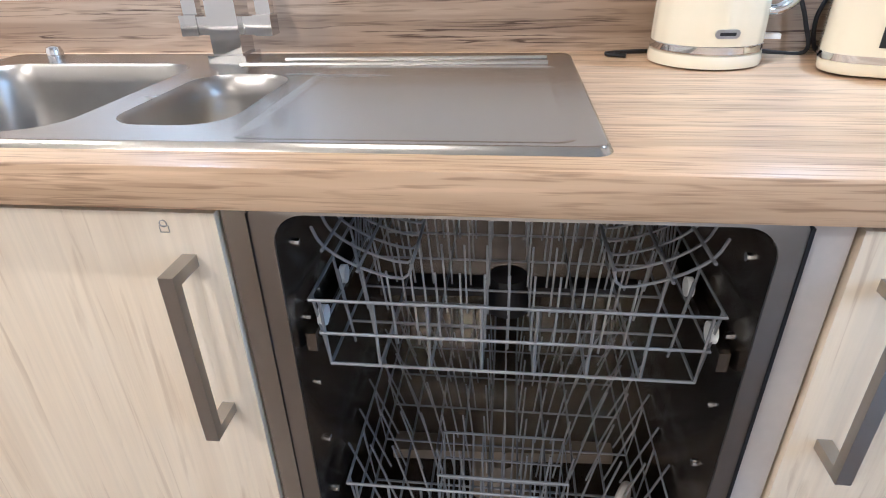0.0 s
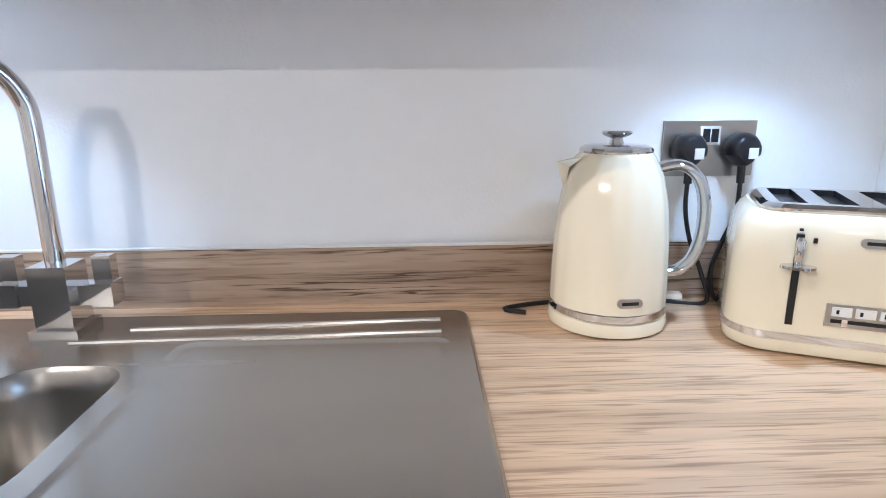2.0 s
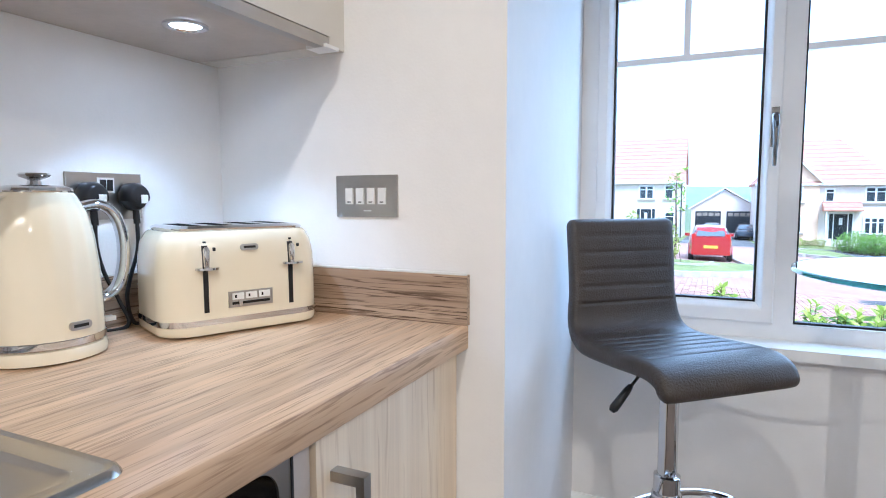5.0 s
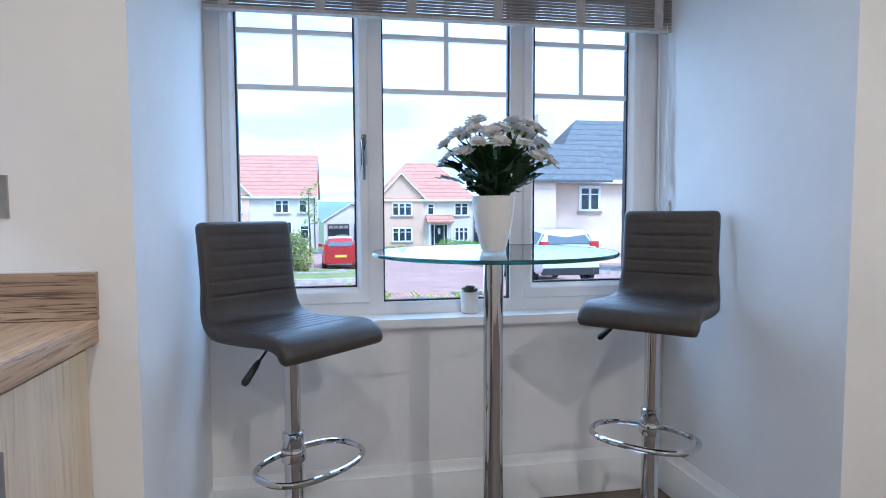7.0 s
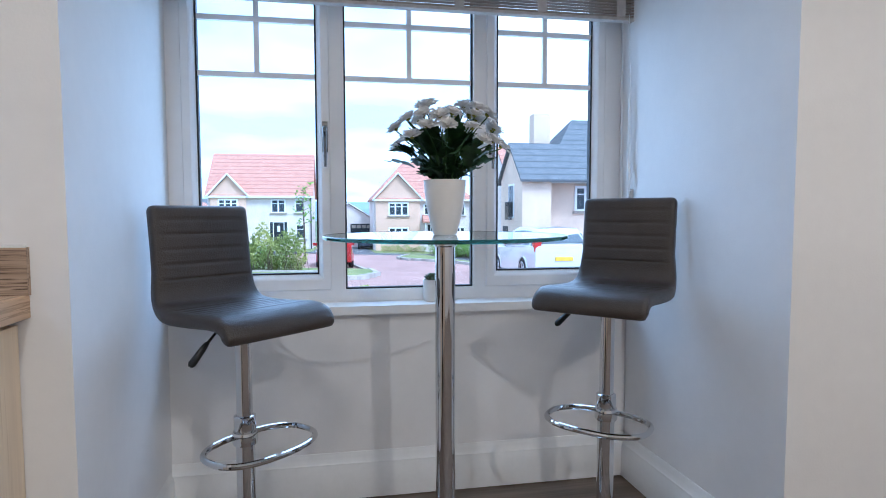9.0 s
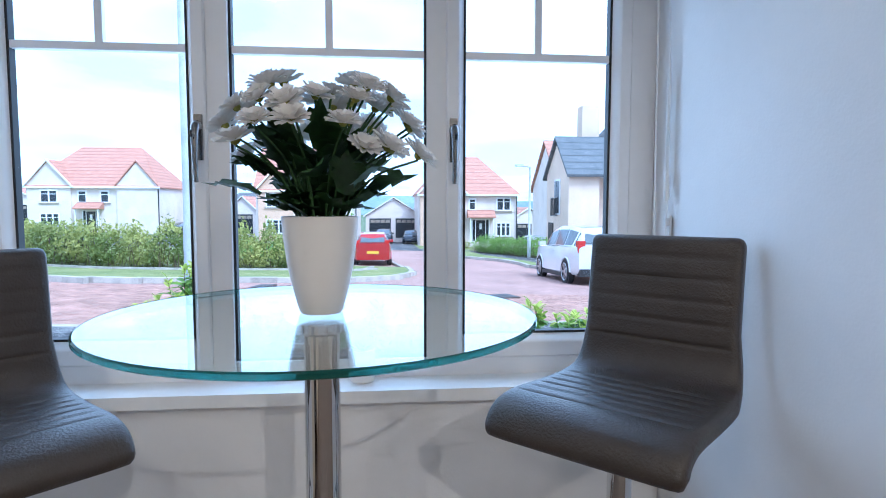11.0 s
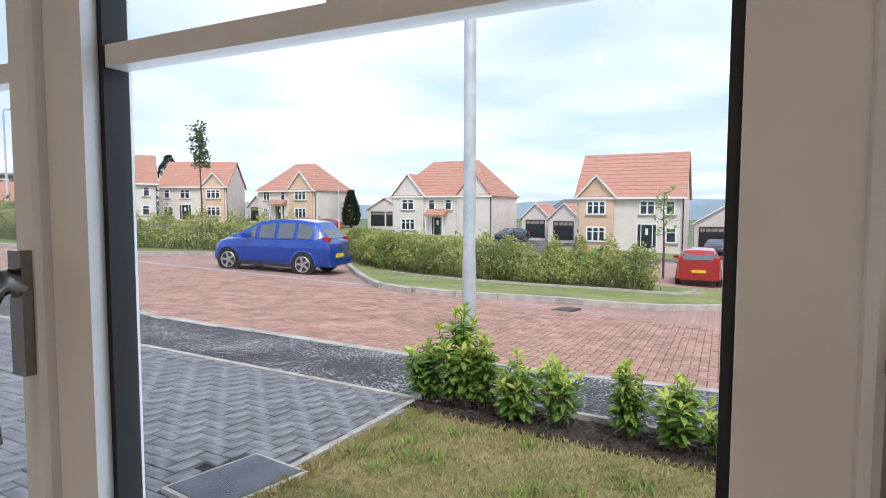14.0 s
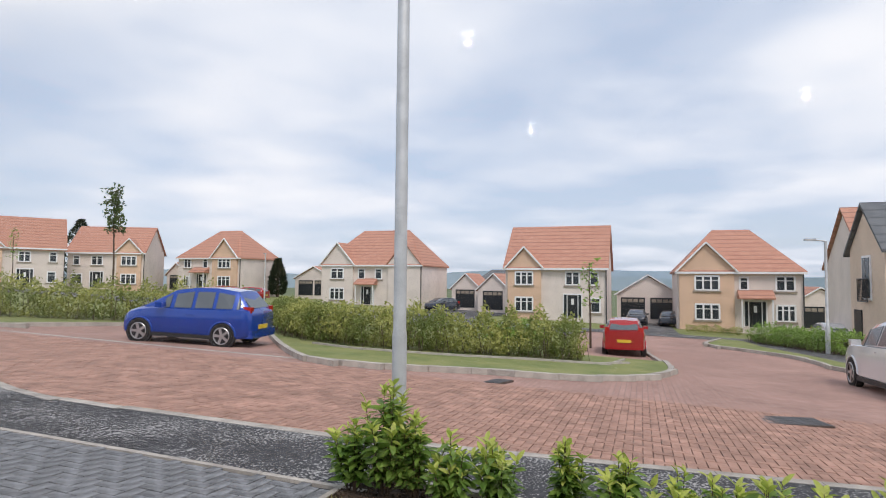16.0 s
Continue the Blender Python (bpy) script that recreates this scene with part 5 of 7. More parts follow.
ISLAND = [(17.1, 10.0), (14.3, 7.7), (12.02, 5.57), (11.7, 4.6), (11.88, 3.24), (12.6, 1.5), (13.0, -0.1), (14.1, -1.4), (15.4, -2.05), (16.8, -2.3), (18.9, -2.25)]
structure("verge", sheet(ISLAND + [(18.9, 0.6), (26, 0.9), (28.0, 2), (27, 14), (20, 12.6)], 0.06), VERGE, "mown green grass verge", "verge")
LEFTV = [(10.9, 40), (11.2, 24), (12.2, 16.4), (13.2, 15.6), (16.0, 14.9), (18.6, 13.6), (20.5, 12.4)]
structure("verge", sheet(LEFTV + [(27, 14), (30, 40)], 0.06), VERGE, "mown green grass verge", "verge")
RIGHTV = [(33.5, -5.4), (28.9, -4.3), (26.9, -5.6), (25.4, -6.8), (23.5, -7.2), (21.7, -7.4), (20.6, -9), (20.2, -16)]
structure("verge", sheet(RIGHTV[:6] + [(23.4, -8.3), (26.5, -7.6), (29.5, -6.6), (33, -6.4)], 0.05), VERGE, "small green grass verge at the corner", "verge")
structure("pavement", sheet([(33, -6.4), (29.5, -6.6), (26.5, -7.6), (23.4, -8.3), (21.7, -7.4), (20.6, -9), (20.2, -16), (24, -16), (27, -10), (33, -8.2)], 0.045), TARMAC, "dark grey tarmac pavement", "pavement")
structure("road", sheet([(33.5, -60), (33.5, 60), (39, 60), (39, -60)], -0.03), TARMAC, "dark tarmac road in front of the houses", "road")
structure("front_gardens", sheet([(39, -60), (39, 60), (49, 95), (80, 110), (80, -60)], -0.03), VERGE, "green front gardens of the houses", "lawn")
structure("driveway", sheet([(38.9, -4.2), (38.9, 1.0), (62.2, 0.9), (62.2, -4.1)], -0.018), TARMAC, "dark tarmac drive to the double garage", "driveway")
structure("driveway", sheet([(38.9, 11.2), (38.9, 24), (66, 19.6), (66, 12)], -0.018), TARMAC, "dark tarmac drive to the garages", "driveway")
structure("road", sheet([(27.8, 2), (27.0, 14), (29.5, 60), (33.6, 60), (33.6, 1)], 0.0), TARMAC, "dark tarmac lane beyond the hedge", "road")


# kerbs
def kerb_line(name, pts, width, height, lift, piece, label, mat_k=KERB):
    """A row of kerb stones along a path."""
    k = tagged(new(name), label, "kerb", kind="structure")
    path = [Vector((x, y, 0)) for x, y in pts]
    bm = bmesh.new()
    box(bm, -0.01, piece - 0.016, -width / 2, width / 2, -0.15, height)
    bevel(bm, min(0.015, height * 0.4), 1)
    me = mesh_of("stone", bm, mat_k)
    bed = bmesh.new()
    dirs = [(path[min(i + 1, len(path) - 1)] - path[max(i - 1, 0)]).normalized() for i in range(len(path))]
    hw = width / 2 - 0.004
    rings(bed, [[(p.x - d.y * s * hw, p.y + d.x * s * hw, gz(p.x, p.y) + lift + z) for s, z in ((-1, -0.15), (-1, height - 0.006), (1, height - 0.006), (1, -0.15))] for p, d in zip(path, dirs)])
    part("bedding", bed, mat_k, k, smooth=False)
    left = 0.0
    for a, b in zip(path, path[1:]):
        d = b - a
        L, at = d.length, left
        while at < L:
            p, q = a + d * (at / L), a + d * (min(at + piece, L + piece * 0.4) / L)
            s = math.degrees(math.atan2(gz(q.x, q.y) - gz(p.x, p.y), (q - p).length))
            same_mesh("stone", me, k, pose(p.x, p.y, gz(p.x, p.y) + lift, 0, -s, math.degrees(math.atan2(d.y, d.x))))
            at += piece
        left = at - L
    return k


kerb_line("kerb", curve2(ISLAND), 0.13, 0.10, -0.02, 0.9, "pale concrete kerb round the grass island")
kerb_line("kerb", curve2([(14.7, 6.9), (14.4, 5.4), (14.8, 3.2), (15.6, 1.2), (16.2, -0.6), (17.4, -1.0)]), 0.06, 0.06, 0.05, 0.9, "narrow pale edging along the hedge bed")
kerb_line("kerb", curve2(LEFTV), 0.13, 0.10, -0.02, 0.9, "pale concrete kerb along the verge")
kerb_line("kerb", curve2(RIGHTV), 0.13, 0.10, -0.02, 0.9, "pale concrete kerb at the corner")
kerb_line("kerb", PAVE_EDGE, 0.12, 0.03, -0.02, 0.9, "low pale kerb between pavement and road")
kerb_line("kerb", [(4.64, 30), (4.61, 4.1), (4.69, 0.56)], 0.05, 0.012, -0.005, 0.9, "narrow pale edging along the driveway")
kerb_line("kerb", [(4.97, 0.52), (5.0, -12)], 0.05, 0.05, -0.005, 0.9, "narrow pale edging along the bed")
kerb_line("kerb", [(1.25, 0.43), (4.68, 0.53)], 0.05, 0.012, -0.005, 0.9, "narrow pale edging beside the lawn")
kerb_line("kerb", [(11.6, 15.9), (11.9, 8.2), (12.1, 5.7)], 0.12, 0.004, -0.042, 0.9, "flush pale kerb along the parking bay")
kerb_line("kerb", [(18.8, -2.2), (22.8, -1.7)], 0.12, 0.06, -0.02, 0.9, "pale kerb beside the parking bay")

# ---- plants ----
LAUREL = mat("laurel_leaf", (0.25, 0.36, 0.075), 0.35, var=0.2, scale=9, rnd=0.1, second=(0.09, 0.18, 0.035))
LAUREL_TIP = mat("laurel_new_leaf", (0.58, 0.62, 0.14), 0.4, var=0.15, scale=9, rnd=0.08)
HEDGE = mat("hedge_leaf", (0.54, 0.53, 0.17), 0.7, var=0.25, scale=0.9, second=(0.18, 0.235, 0.065), lo=0.42, hi=0.6)
HEDGE_G = mat("bright_hedge_leaf", (0.38, 0.52, 0.12), 0.6, var=0.2, scale=1.5, second=(0.20, 0.33, 0.07))
TWIG = mat("brown_twig", (0.12, 0.08, 0.055), 0.8, var=0.2, scale=30)
CYPRESS = mat("dark_conifer", (0.035, 0.06, 0.03), 0.8, var=0.2, scale=1.0)
translucent(LAUREL, (0.22, 0.42, 0.06), 0.3)
translucent(LAUREL_TIP, (0.45, 0.60, 0.10), 0.35)
translucent(HEDGE, (0.32, 0.38, 0.09), 0.25)
translucent(HEDGE_G, (0.2, 0.42, 0.06), 0.25)
grng = np.random.RandomState(11)


def leaf_cloud(name, centres, dirs, size, material, parent=None, fold=0.25, slim=0.42):
    """Many folded leaves as one mesh: each a pair of triangles pairs about a midrib."""
    n = len(centres)
    c, d = np.asarray(centres, float), np.asarray(dirs, float)
    d /= np.linalg.norm(d, axis=1)[:, None] + 1e-9
    up = grng.normal(size=(n, 3)) * 0.5 + np.array([0, 0, 1.0])
    side = np.cross(d, up)
    side /= np.linalg.norm(side, axis=1)[:, None] + 1e-9
    nrm = np.cross(side, d)
    L = (size * grng.uniform(0.7, 1.25, n))[:, None]
    w = L * slim
    pts = np.stack([c, c + d * L * 0.45 + side * w * 0.5 + nrm * w * fold, c + d * L * 0.45 - side * w * 0.5 + nrm * w * fold, c + d * L - nrm * L * 0.15], 1).reshape(-1, 3)
    faces = []
    for i in range(n):
        k = 4 * i
        faces += [(k, k + 1, k + 3), (k, k + 3, k + 2)]
    me = bpy.data.meshes.new(name)
    me.from_pydata(pts.tolist(), [], faces)
    me.materials.append(material)
    ob = new(name, me)
    if parent:
        ob.parent = parent
    return ob


def broad_leaves(name, centres, dirs, size, material, parent):
    """Long glossy leaves as one mesh: rounded blades folded along the midrib, the tips bending down."""
    n = len(centres)
    c, d = np.asarray(centres, float), np.asarray(dirs, float)
    d /= np.linalg.norm(d, axis=1)[:, None] + 1e-9
    side = np.cross(d, grng.normal(size=(n, 3)) * 0.4 + np.array([0, 0, 1.0]))
    side /= np.linalg.norm(side, axis=1)[:, None] + 1e-9
    nrm = np.cross(side, d)
    L = (size * grng.uniform(0.65, 1.25, n))[:, None]
    w = L * 0.19
    rows = [c]
    for t, k, drop in ((0.22, 0.8, 0.0), (0.52, 1.0, 0.05), (0.8, 0.68, 0.14)):
        mid = c + d * L * t - nrm * L * drop
        rows += [mid + side * w * k + nrm * w * 0.3, mid, mid - side * w * k + nrm * w * 0.3]
    rows.append(c + d * L - nrm * L * 0.24)
    pts = np.stack(rows, 1).reshape(-1, 3)
    faces = []
    for i in range(n):
        k = 11 * i
        faces += [(k, k + 1, k + 2), (k, k + 2, k + 3), (k + 1, k + 4, k + 5, k + 2), (k + 2, k + 5, k + 6, k + 3), (k + 4, k + 7, k + 8, k + 5), (k + 5, k + 8, k + 9, k + 6), (k + 7, k + 10, k + 8), (k + 8, k + 10, k + 9)]
    me = bpy.data.meshes.new(name)
    me.from_pydata(pts.tolist(), [], faces)
    me.materials.append(material)
    me.polygons.foreach_set("use_smooth", [True] * len(me.polygons))
    ob = new(name, me)
    ob.parent = parent
    return ob


def shrub(x, y, h, r, seed, label):
    """Young laurel: upright stems ringed with glossy leaves, paler at the tips."""
    h, r = h * 1.28, r * 1.5
    g = np.random.RandomState(seed)
    s = thing("laurel_shrub", pose(x, y, gz(x, y)), label, "shrub", "laurels along the bed")
    cs, ds, ct, dt = [], [], [], []
    for k in range(int(7 + r * 26)):
        a, lean = g.uniform(0, 6.28), g.uniform(0.05, 1.0)
        tip = np.array([r * lean * math.cos(a), r * lean * math.sin(a), h * g.uniform(0.6, 1.0) * (1 - 0.28 * lean)])
        foot = np.array([0.03 * math.cos(a), 0.03 * math.sin(a), 0])
        mid = foot * 0.5 + tip * 0.5 + np.array([0, 0, -0.05 * h])
        bm = bmesh.new()
        tube(bm, [tuple(foot), tuple(mid), tuple(tip)], 0.005, 5, radii=[0.006, 0.004, 0.002])
        part("stem", bm, TWIG, s)
        m = int(23 * h / 0.45)
        for j in range(m):
            t = 0.22 + 0.78 * j / m
            p = foot + (tip - foot) * t
            b = a + j * 2.4
            d = np.array([math.cos(b), math.sin(b), g.uniform(-0.35, 0.7) + (1.0 if t > 0.88 else 0)])
            (ct if t > 0.86 else cs).append(p)
            (dt if t > 0.86 else ds).append(d)
    broad_leaves("leaves", cs, ds, 0.108, LAUREL, s)["kind"] = "stuff"
    broad_leaves("new_leaves", ct, dt, 0.09, LAUREL_TIP, s)["kind"] = "stuff"


for k, (y, h, r) in enumerate(((0.42, 0.42, 0.13), (0.17, 0.70, 0.17), (-0.06, 0.50, 0.16), (-0.33, 0.42, 0.13), (-0.68, 0.50, 0.14), (-1.14, 0.45, 0.15), (-1.48, 0.45, 0.14), (-1.78, 0.40, 0.14), (-2.02, 0.42, 0.15), (-2.30, 0.42, 0.15), (-2.62, 0.45, 0.15), (-2.95, 0.42, 0.14), (-3.30, 0.45, 0.15), (-3.7, 0.42, 0.14), (-4.15, 0.45, 0.15))):
    shrub(4.66 + 0.03 * (k % 3), y, h, r, 60 + k, "young green laurel shrub in the bark bed")


def hedge(pts, width, height, count, size, material, label, seed, twigs=True):
    """Loose hedge along a path: a thick scatter of leaves over twigs, with an uneven top."""
    g = np.random.RandomState(seed)
    hd = thing("hedge", pose(0, 0, 0), label, "hedge")
    P = [Vector((x, y, 0)) for x, y in pts]
    seg = [(b - a).length for a, b in zip(P, P[1:])]
    tot = sum(seg)
    u = g.uniform(0, tot, count)
    cs = np.zeros((count, 3))
    ds = g.normal(size=(count, 3)) + np.array([0, 0, 0.6])
    for i in range(count):
        k, s = 0, u[i]
        while s > seg[k] and k < len(seg) - 1:
            s -= seg[k]
            k += 1
        p = P[k] + (P[k + 1] - P[k]) * (s / seg[k])
        d = (P[k + 1] - P[k]).normalized()
        bump = 0.80 + 0.34 * noise.noise((u[i] * 0.9, seed, 0)) + 0.40 * noise.noise((u[i] * 2.6, seed, 4)) + g.uniform(-0.10, 0.16)
        a = g.uniform(0, 2 * math.pi)
        rad = math.sqrt(g.uniform(0.35, 1.0))
        off = width * 0.5 * rad * math.cos(a) * (1 + 0.25 * noise.noise((u[i] * 1.7, 9, seed)))
        zz = height * bump * (0.5 + 0.5 * rad * math.sin(a))
        cs[i] = (p.x - d.y * off, p.y + d.x * off, gz(p.x, p.y) + 0.06 + zz)
    leaf_cloud("foliage", cs, ds, size, material, hd, slim=0.6)["kind"] = "stuff"
    if twigs:
        bm = bmesh.new()
        for i in range(0, count, max(1, count // 500)):
            c = cs[i]
            b = gz(c[0], c[1]) + 0.03
            tube(bm, [(c[0] + g.uniform(-0.15, 0.15), c[1] + g.uniform(-0.15, 0.15), b), (c[0], c[1], b + (c[2] - b) * 0.8)], 0.008, 4)
        part("twigs", bm, TWIG, hd)["kind"] = "stuff"


hedge([(20.3, 11.6), (17.4, 9.0), (15.9, 7.0), (15.7, 5.4), (16.1, 3.4), (16.8, 1.4), (17.3, 0.0)], 1.7, 1.22, 19000, 0.11, HEDGE, "yellow-green hedge on the grass island", 21)
hedge([(21, 13.6), (17.2, 16.0), (15.0, 18.2), (13.6, 22), (13.0, 28), (12.8, 40)], 1.7, 1.55, 26000, 0.12, HEDGE, "yellow-green hedge along the verge", 22)
hedge([(32.5, -7.0), (29.6, -8.6), (27.6, -9.6)], 1.6, 1.05, 5000, 0.11, HEDGE_G, "bright green low hedge by the lamp post", 23)
hedge([(48.5, -4.8), (48.5, -8.6)], 0.6, 0.6, 1200, 0.12, HEDGE, "low clipped hedge before a house", 24, False)
hedge([(22.5, 1.6), (22.0, 4.0)], 1.2, 0.8, 1500, 0.1, HEDGE_G, "green bush behind the parking bay", 25, False)


TREE_LEAF = mat("dark_tree_leaf", (0.15, 0.21, 0.06), 0.6, var=0.2, scale=3, second=(0.07, 0.12, 0.03))


def sapling(x, y, h, crown0, spread, count, label, seed, material=HEDGE_G):
    g = np.random.RandomState(seed)
    t = thing("young_tree", pose(x, y, gz(x, y)), label, "tree", "young street trees")
    bm = bmesh.new()
    tube(bm, [(0, 0, 0), (0.03, 0, h * 0.4), (0.0, 0.04, h * 0.75), (0.02, 0.02, h)], 0.03, 7, radii=[0.045, 0.035, 0.022, 0.006])
    part("trunk", bm, TWIG, t)
    cs, ds = [], []
    for k in range(16):
        z0 = h * (crown0 + (1 - crown0) * k / 16)
        a = k * 2.4
        L = spread * g.uniform(0.4, 1.0) * (1.1 - 0.5 * k / 16)
        e = np.array([L * math.cos(a), L * math.sin(a), z0 + L * 0.45])
        bm = bmesh.new()
        tube(bm, [(0.01, 0.01, z0), tuple(e)], 0.008, 5, radii=[0.012, 0.004])
        part("branch", bm, TWIG, t)
        for j in range(count // 16):
            f = g.uniform(0.35, 1.1)
            cs.append(np.array([0, 0, z0]) * (1 - f) + e * f + g.normal(size=3) * 0.09)
            ds.append(g.normal(size=3))
    leaf_cloud("leaves", cs, ds, 0.15, material, t, slim=0.6)["kind"] = "stuff"


sapling(17.75, 17.65, 5.0, 0.66, 0.46, 560, "thin young tree standing in the hedge", 3, TREE_LEAF)
sapling(22.4, 0.15, 3.1, 0.45, 0.5, 90, "slender sapling beside the parking bay", 4)
sapling(30.0, 41.0, 4.6, 0.5, 0.5, 120, "thin young tree on the far verge", 5)


def conifer(x, y, h, r, label):
    g = np.random.RandomState(9)
    t = thing("conifer", pose(x, y, gz(x, y)), label, "tree")
    bm = bmesh.new()
    tube(bm, [(0, 0, 0), (0, 0, h * 0.9)], 0.2, 7, radii=[0.25, 0.05])
    part("trunk", bm, TWIG, t)
    n = 1600
    z = g.uniform(0.05, 1, n)
    rr = r * np.sin(np.pi * np.clip(z, 0, 1) ** 0.55) * g.uniform(0.7, 1.05, n) + 0.05
    a = g.uniform(0, 6.28, n)
    leaf_cloud("foliage", np.stack([rr * np.cos(a), rr * np.sin(a), z * h], 1), np.stack([np.cos(a), np.sin(a), np.full(n, 0.9)], 1), 0.5, CYPRESS, t, slim=0.5)["kind"] = "stuff"


conifer(70, 46.5, 5.2, 1.05, "dark conical conifer behind the houses")
conifer(70, 84, 10.4, 3.6, "dark pine behind the houses")

# lawn blades
n = 30000
px, py = grng.uniform(1.9, 4.42, n), grng.uniform(-4.5, 0.40, n)
pz = 0.10 - 0.05 * px + 0.036 * py - 0.01
BLADE = mat("dry_grass_blade", (0.52, 0.42, 0.20), 0.8, var=0.25, scale=2.6, second=(0.34, 0.33, 0.105))
bl_ob = leaf_cloud("grass_blades", np.stack([px, py, pz], 1), np.stack([grng.normal(size=n) * 0.55, grng.normal(size=n) * 0.55, np.full(n, 0.8)], 1), 0.05, BLADE, None, slim=0.12)
tagged(bl_ob, "short dry yellow-green grass blades on the lawn", "grass", kind="stuff")
n = 900
py = grng.uniform(-0.1, 0.14, n)
px = grng.uniform(2.2, 4.4, n)
tuft = leaf_cloud("grass_tufts", np.stack([px, py * 0 + 0.38 + grng.uniform(-0.08, 0.05, n), 0.10 - 0.05 * px], 1), np.stack([grng.normal(size=n) * 0.5, grng.normal(size=n) * 0.5, np.full(n, 0.8)], 1), 0.07, BLADE, None, slim=0.10)
tagged(tuft, "longer grass tufts along the edging", "grass", kind="stuff")
GREEN_BLADE = mat("green_grass_blade", (0.30, 0.40, 0.10), 0.7, var=0.2, scale=8)
cx, cy = grng.uniform(2.0, 4.4, 70), grng.uniform(-4.3, 0.35, 70)
px, py = np.repeat(cx, 34) + grng.normal(size=2380) * 0.045, np.repeat(cy, 34) + grng.normal(size=2380) * 0.045
clumps = leaf_cloud("grass_clumps", np.stack([px, py, 0.09 - 0.05 * px + 0.036 * py], 1), np.stack([grng.normal(size=2380) * 0.6, grng.normal(size=2380) * 0.6, np.full(2380, 0.9)], 1), 0.075, GREEN_BLADE, None, slim=0.14)
tagged(clumps, "greener grass clumps scattered over the lawn", "grass", kind="stuff")
n = 5000
px, py = grng.uniform(4.44, 4.95, n), grng.uniform(-4.5, 0.5, n)
chips = leaf_cloud("bark_chips", np.stack([px, py, 0.10 - 0.05 * px + 0.036 * py + 0.004], 1), np.stack([grng.normal(size=n), grng.normal(size=n), grng.normal(size=n) * 0.25 + 0.1], 1), 0.03, SOIL, None, slim=0.5)
tagged(chips, "dark bark chips on the planting bed", "bark", kind="stuff")

# slab and road covers
slab = thing("inspection_cover", pose(2.80, 0.60, gz(2.8, 0.6) + 0.0, 0, 2.9, -8), "grey square inspection cover with a pale frame", "cover")
part("frame", bbox(-0.30, 0.30, -0.22, 0.22, -0.05, 0.012, 0.004), KERB, slab)
part("lid", bbox(-0.275, 0.275, -0.195, 0.195, 0.0, 0.018, 0.003), mat("dark_slate_lid", (0.10, 0.11, 0.13), 0.7, var=0.15, scale=5, bump=0.2), slab, "dark slate-grey lid")
IRON = mat("cast_iron", (0.13, 0.13, 0.135), 0.6, 0.3, var=0.15, scale=20)


def gully(x, y, w, d, rz, bars, label):
    t = thing("drain_grate", pose(x, y, gz(x, y) - 0.027, 0, 2.9, rz), label, "drain cover")
    part("frame", bbox(-w / 2, w / 2, -d / 2, d / 2, -0.03, 0.004), JOINT, t, smooth=False)
    bm = bbox(-w / 2 + 0.02, -w / 2 + 0.02 + (w - 0.04) / bars * 0.55, -d / 2 + 0.02, d / 2 - 0.02, 0.004, 0.012)
    me = mesh_of("bar", bm, IRON, False)
    for k in range(bars):
        same_mesh("bar", me, t, pose((w - 0.04) / bars * k, 0, 0))


gully(11.6, 1.0, 0.42, 0.5, 70, 7, "dark iron road gully by the kerb")
gully(10.6, -3.65, 0.7, 0.9, 10, 9, "grey iron grate in the paved road")

# ---- posts ----
POST = mat("grey_post_paint", (0.55, 0.56, 0.56), 0.5, 0.3, var=0.08, scale=6)


def column(x, y, h, r0, r1, label, arm=None):
    p = thing("street_lamp", pose(x, y, gz(x, y)), label, "street lamp", "street lamps")
    bm = bmesh.new()
    lathe(bm, [(r0, 0), (r0, 1.1), (r0 * 0.98, 1.12), (r1, 1.16), (r1 * 0.9, h)], 20)
    part("post", bm, POST, p)
    if arm:
        bm = bmesh.new()
        tube(bm, [(0, 0, h), (arm[0] * 0.3, arm[1] * 0.3, h + 0.03), (arm[0], arm[1], h + 0.05)], r1 * 0.6, 8)
        part("arm", bm, POST, p)
        part("lantern", bbox(arm[0] - 0.1, arm[0] + 0.1, arm[1] - 0.2, arm[1] + 0.2, h + 0.02, h + 0.11, 0.02), POST, p)
    return p


# ---- houses ----
RENDER_W = mat("cream_render", (0.76, 0.67, 0.62), 0.9, var=0.04, scale=0.8, bump=0.1, bscale=20)
RENDER_B = mat("buff_render", (0.74, 0.51, 0.37), 0.9, var=0.05, scale=0.8, bump=0.1, bscale=20)
RENDER_P = mat("pinkish_render", (0.78, 0.64, 0.51), 0.9, var=0.04, scale=0.8)
RENDER_S = mat("sandy_render", (0.76, 0.60, 0.47), 0.9, var=0.05, scale=0.8, bump=0.1, bscale=20)
STONE = mat("taupe_stone_surround", (0.34, 0.29, 0.24), 0.9, var=0.08, scale=3)
DARKPANE = mat("dark_window_glass", (0.04, 0.05, 0.06), 0.12, var=0.1, scale=1)
DOORPAINT = mat("dark_door_paint", (0.02, 0.024, 0.03), 0.4, var=0.1)


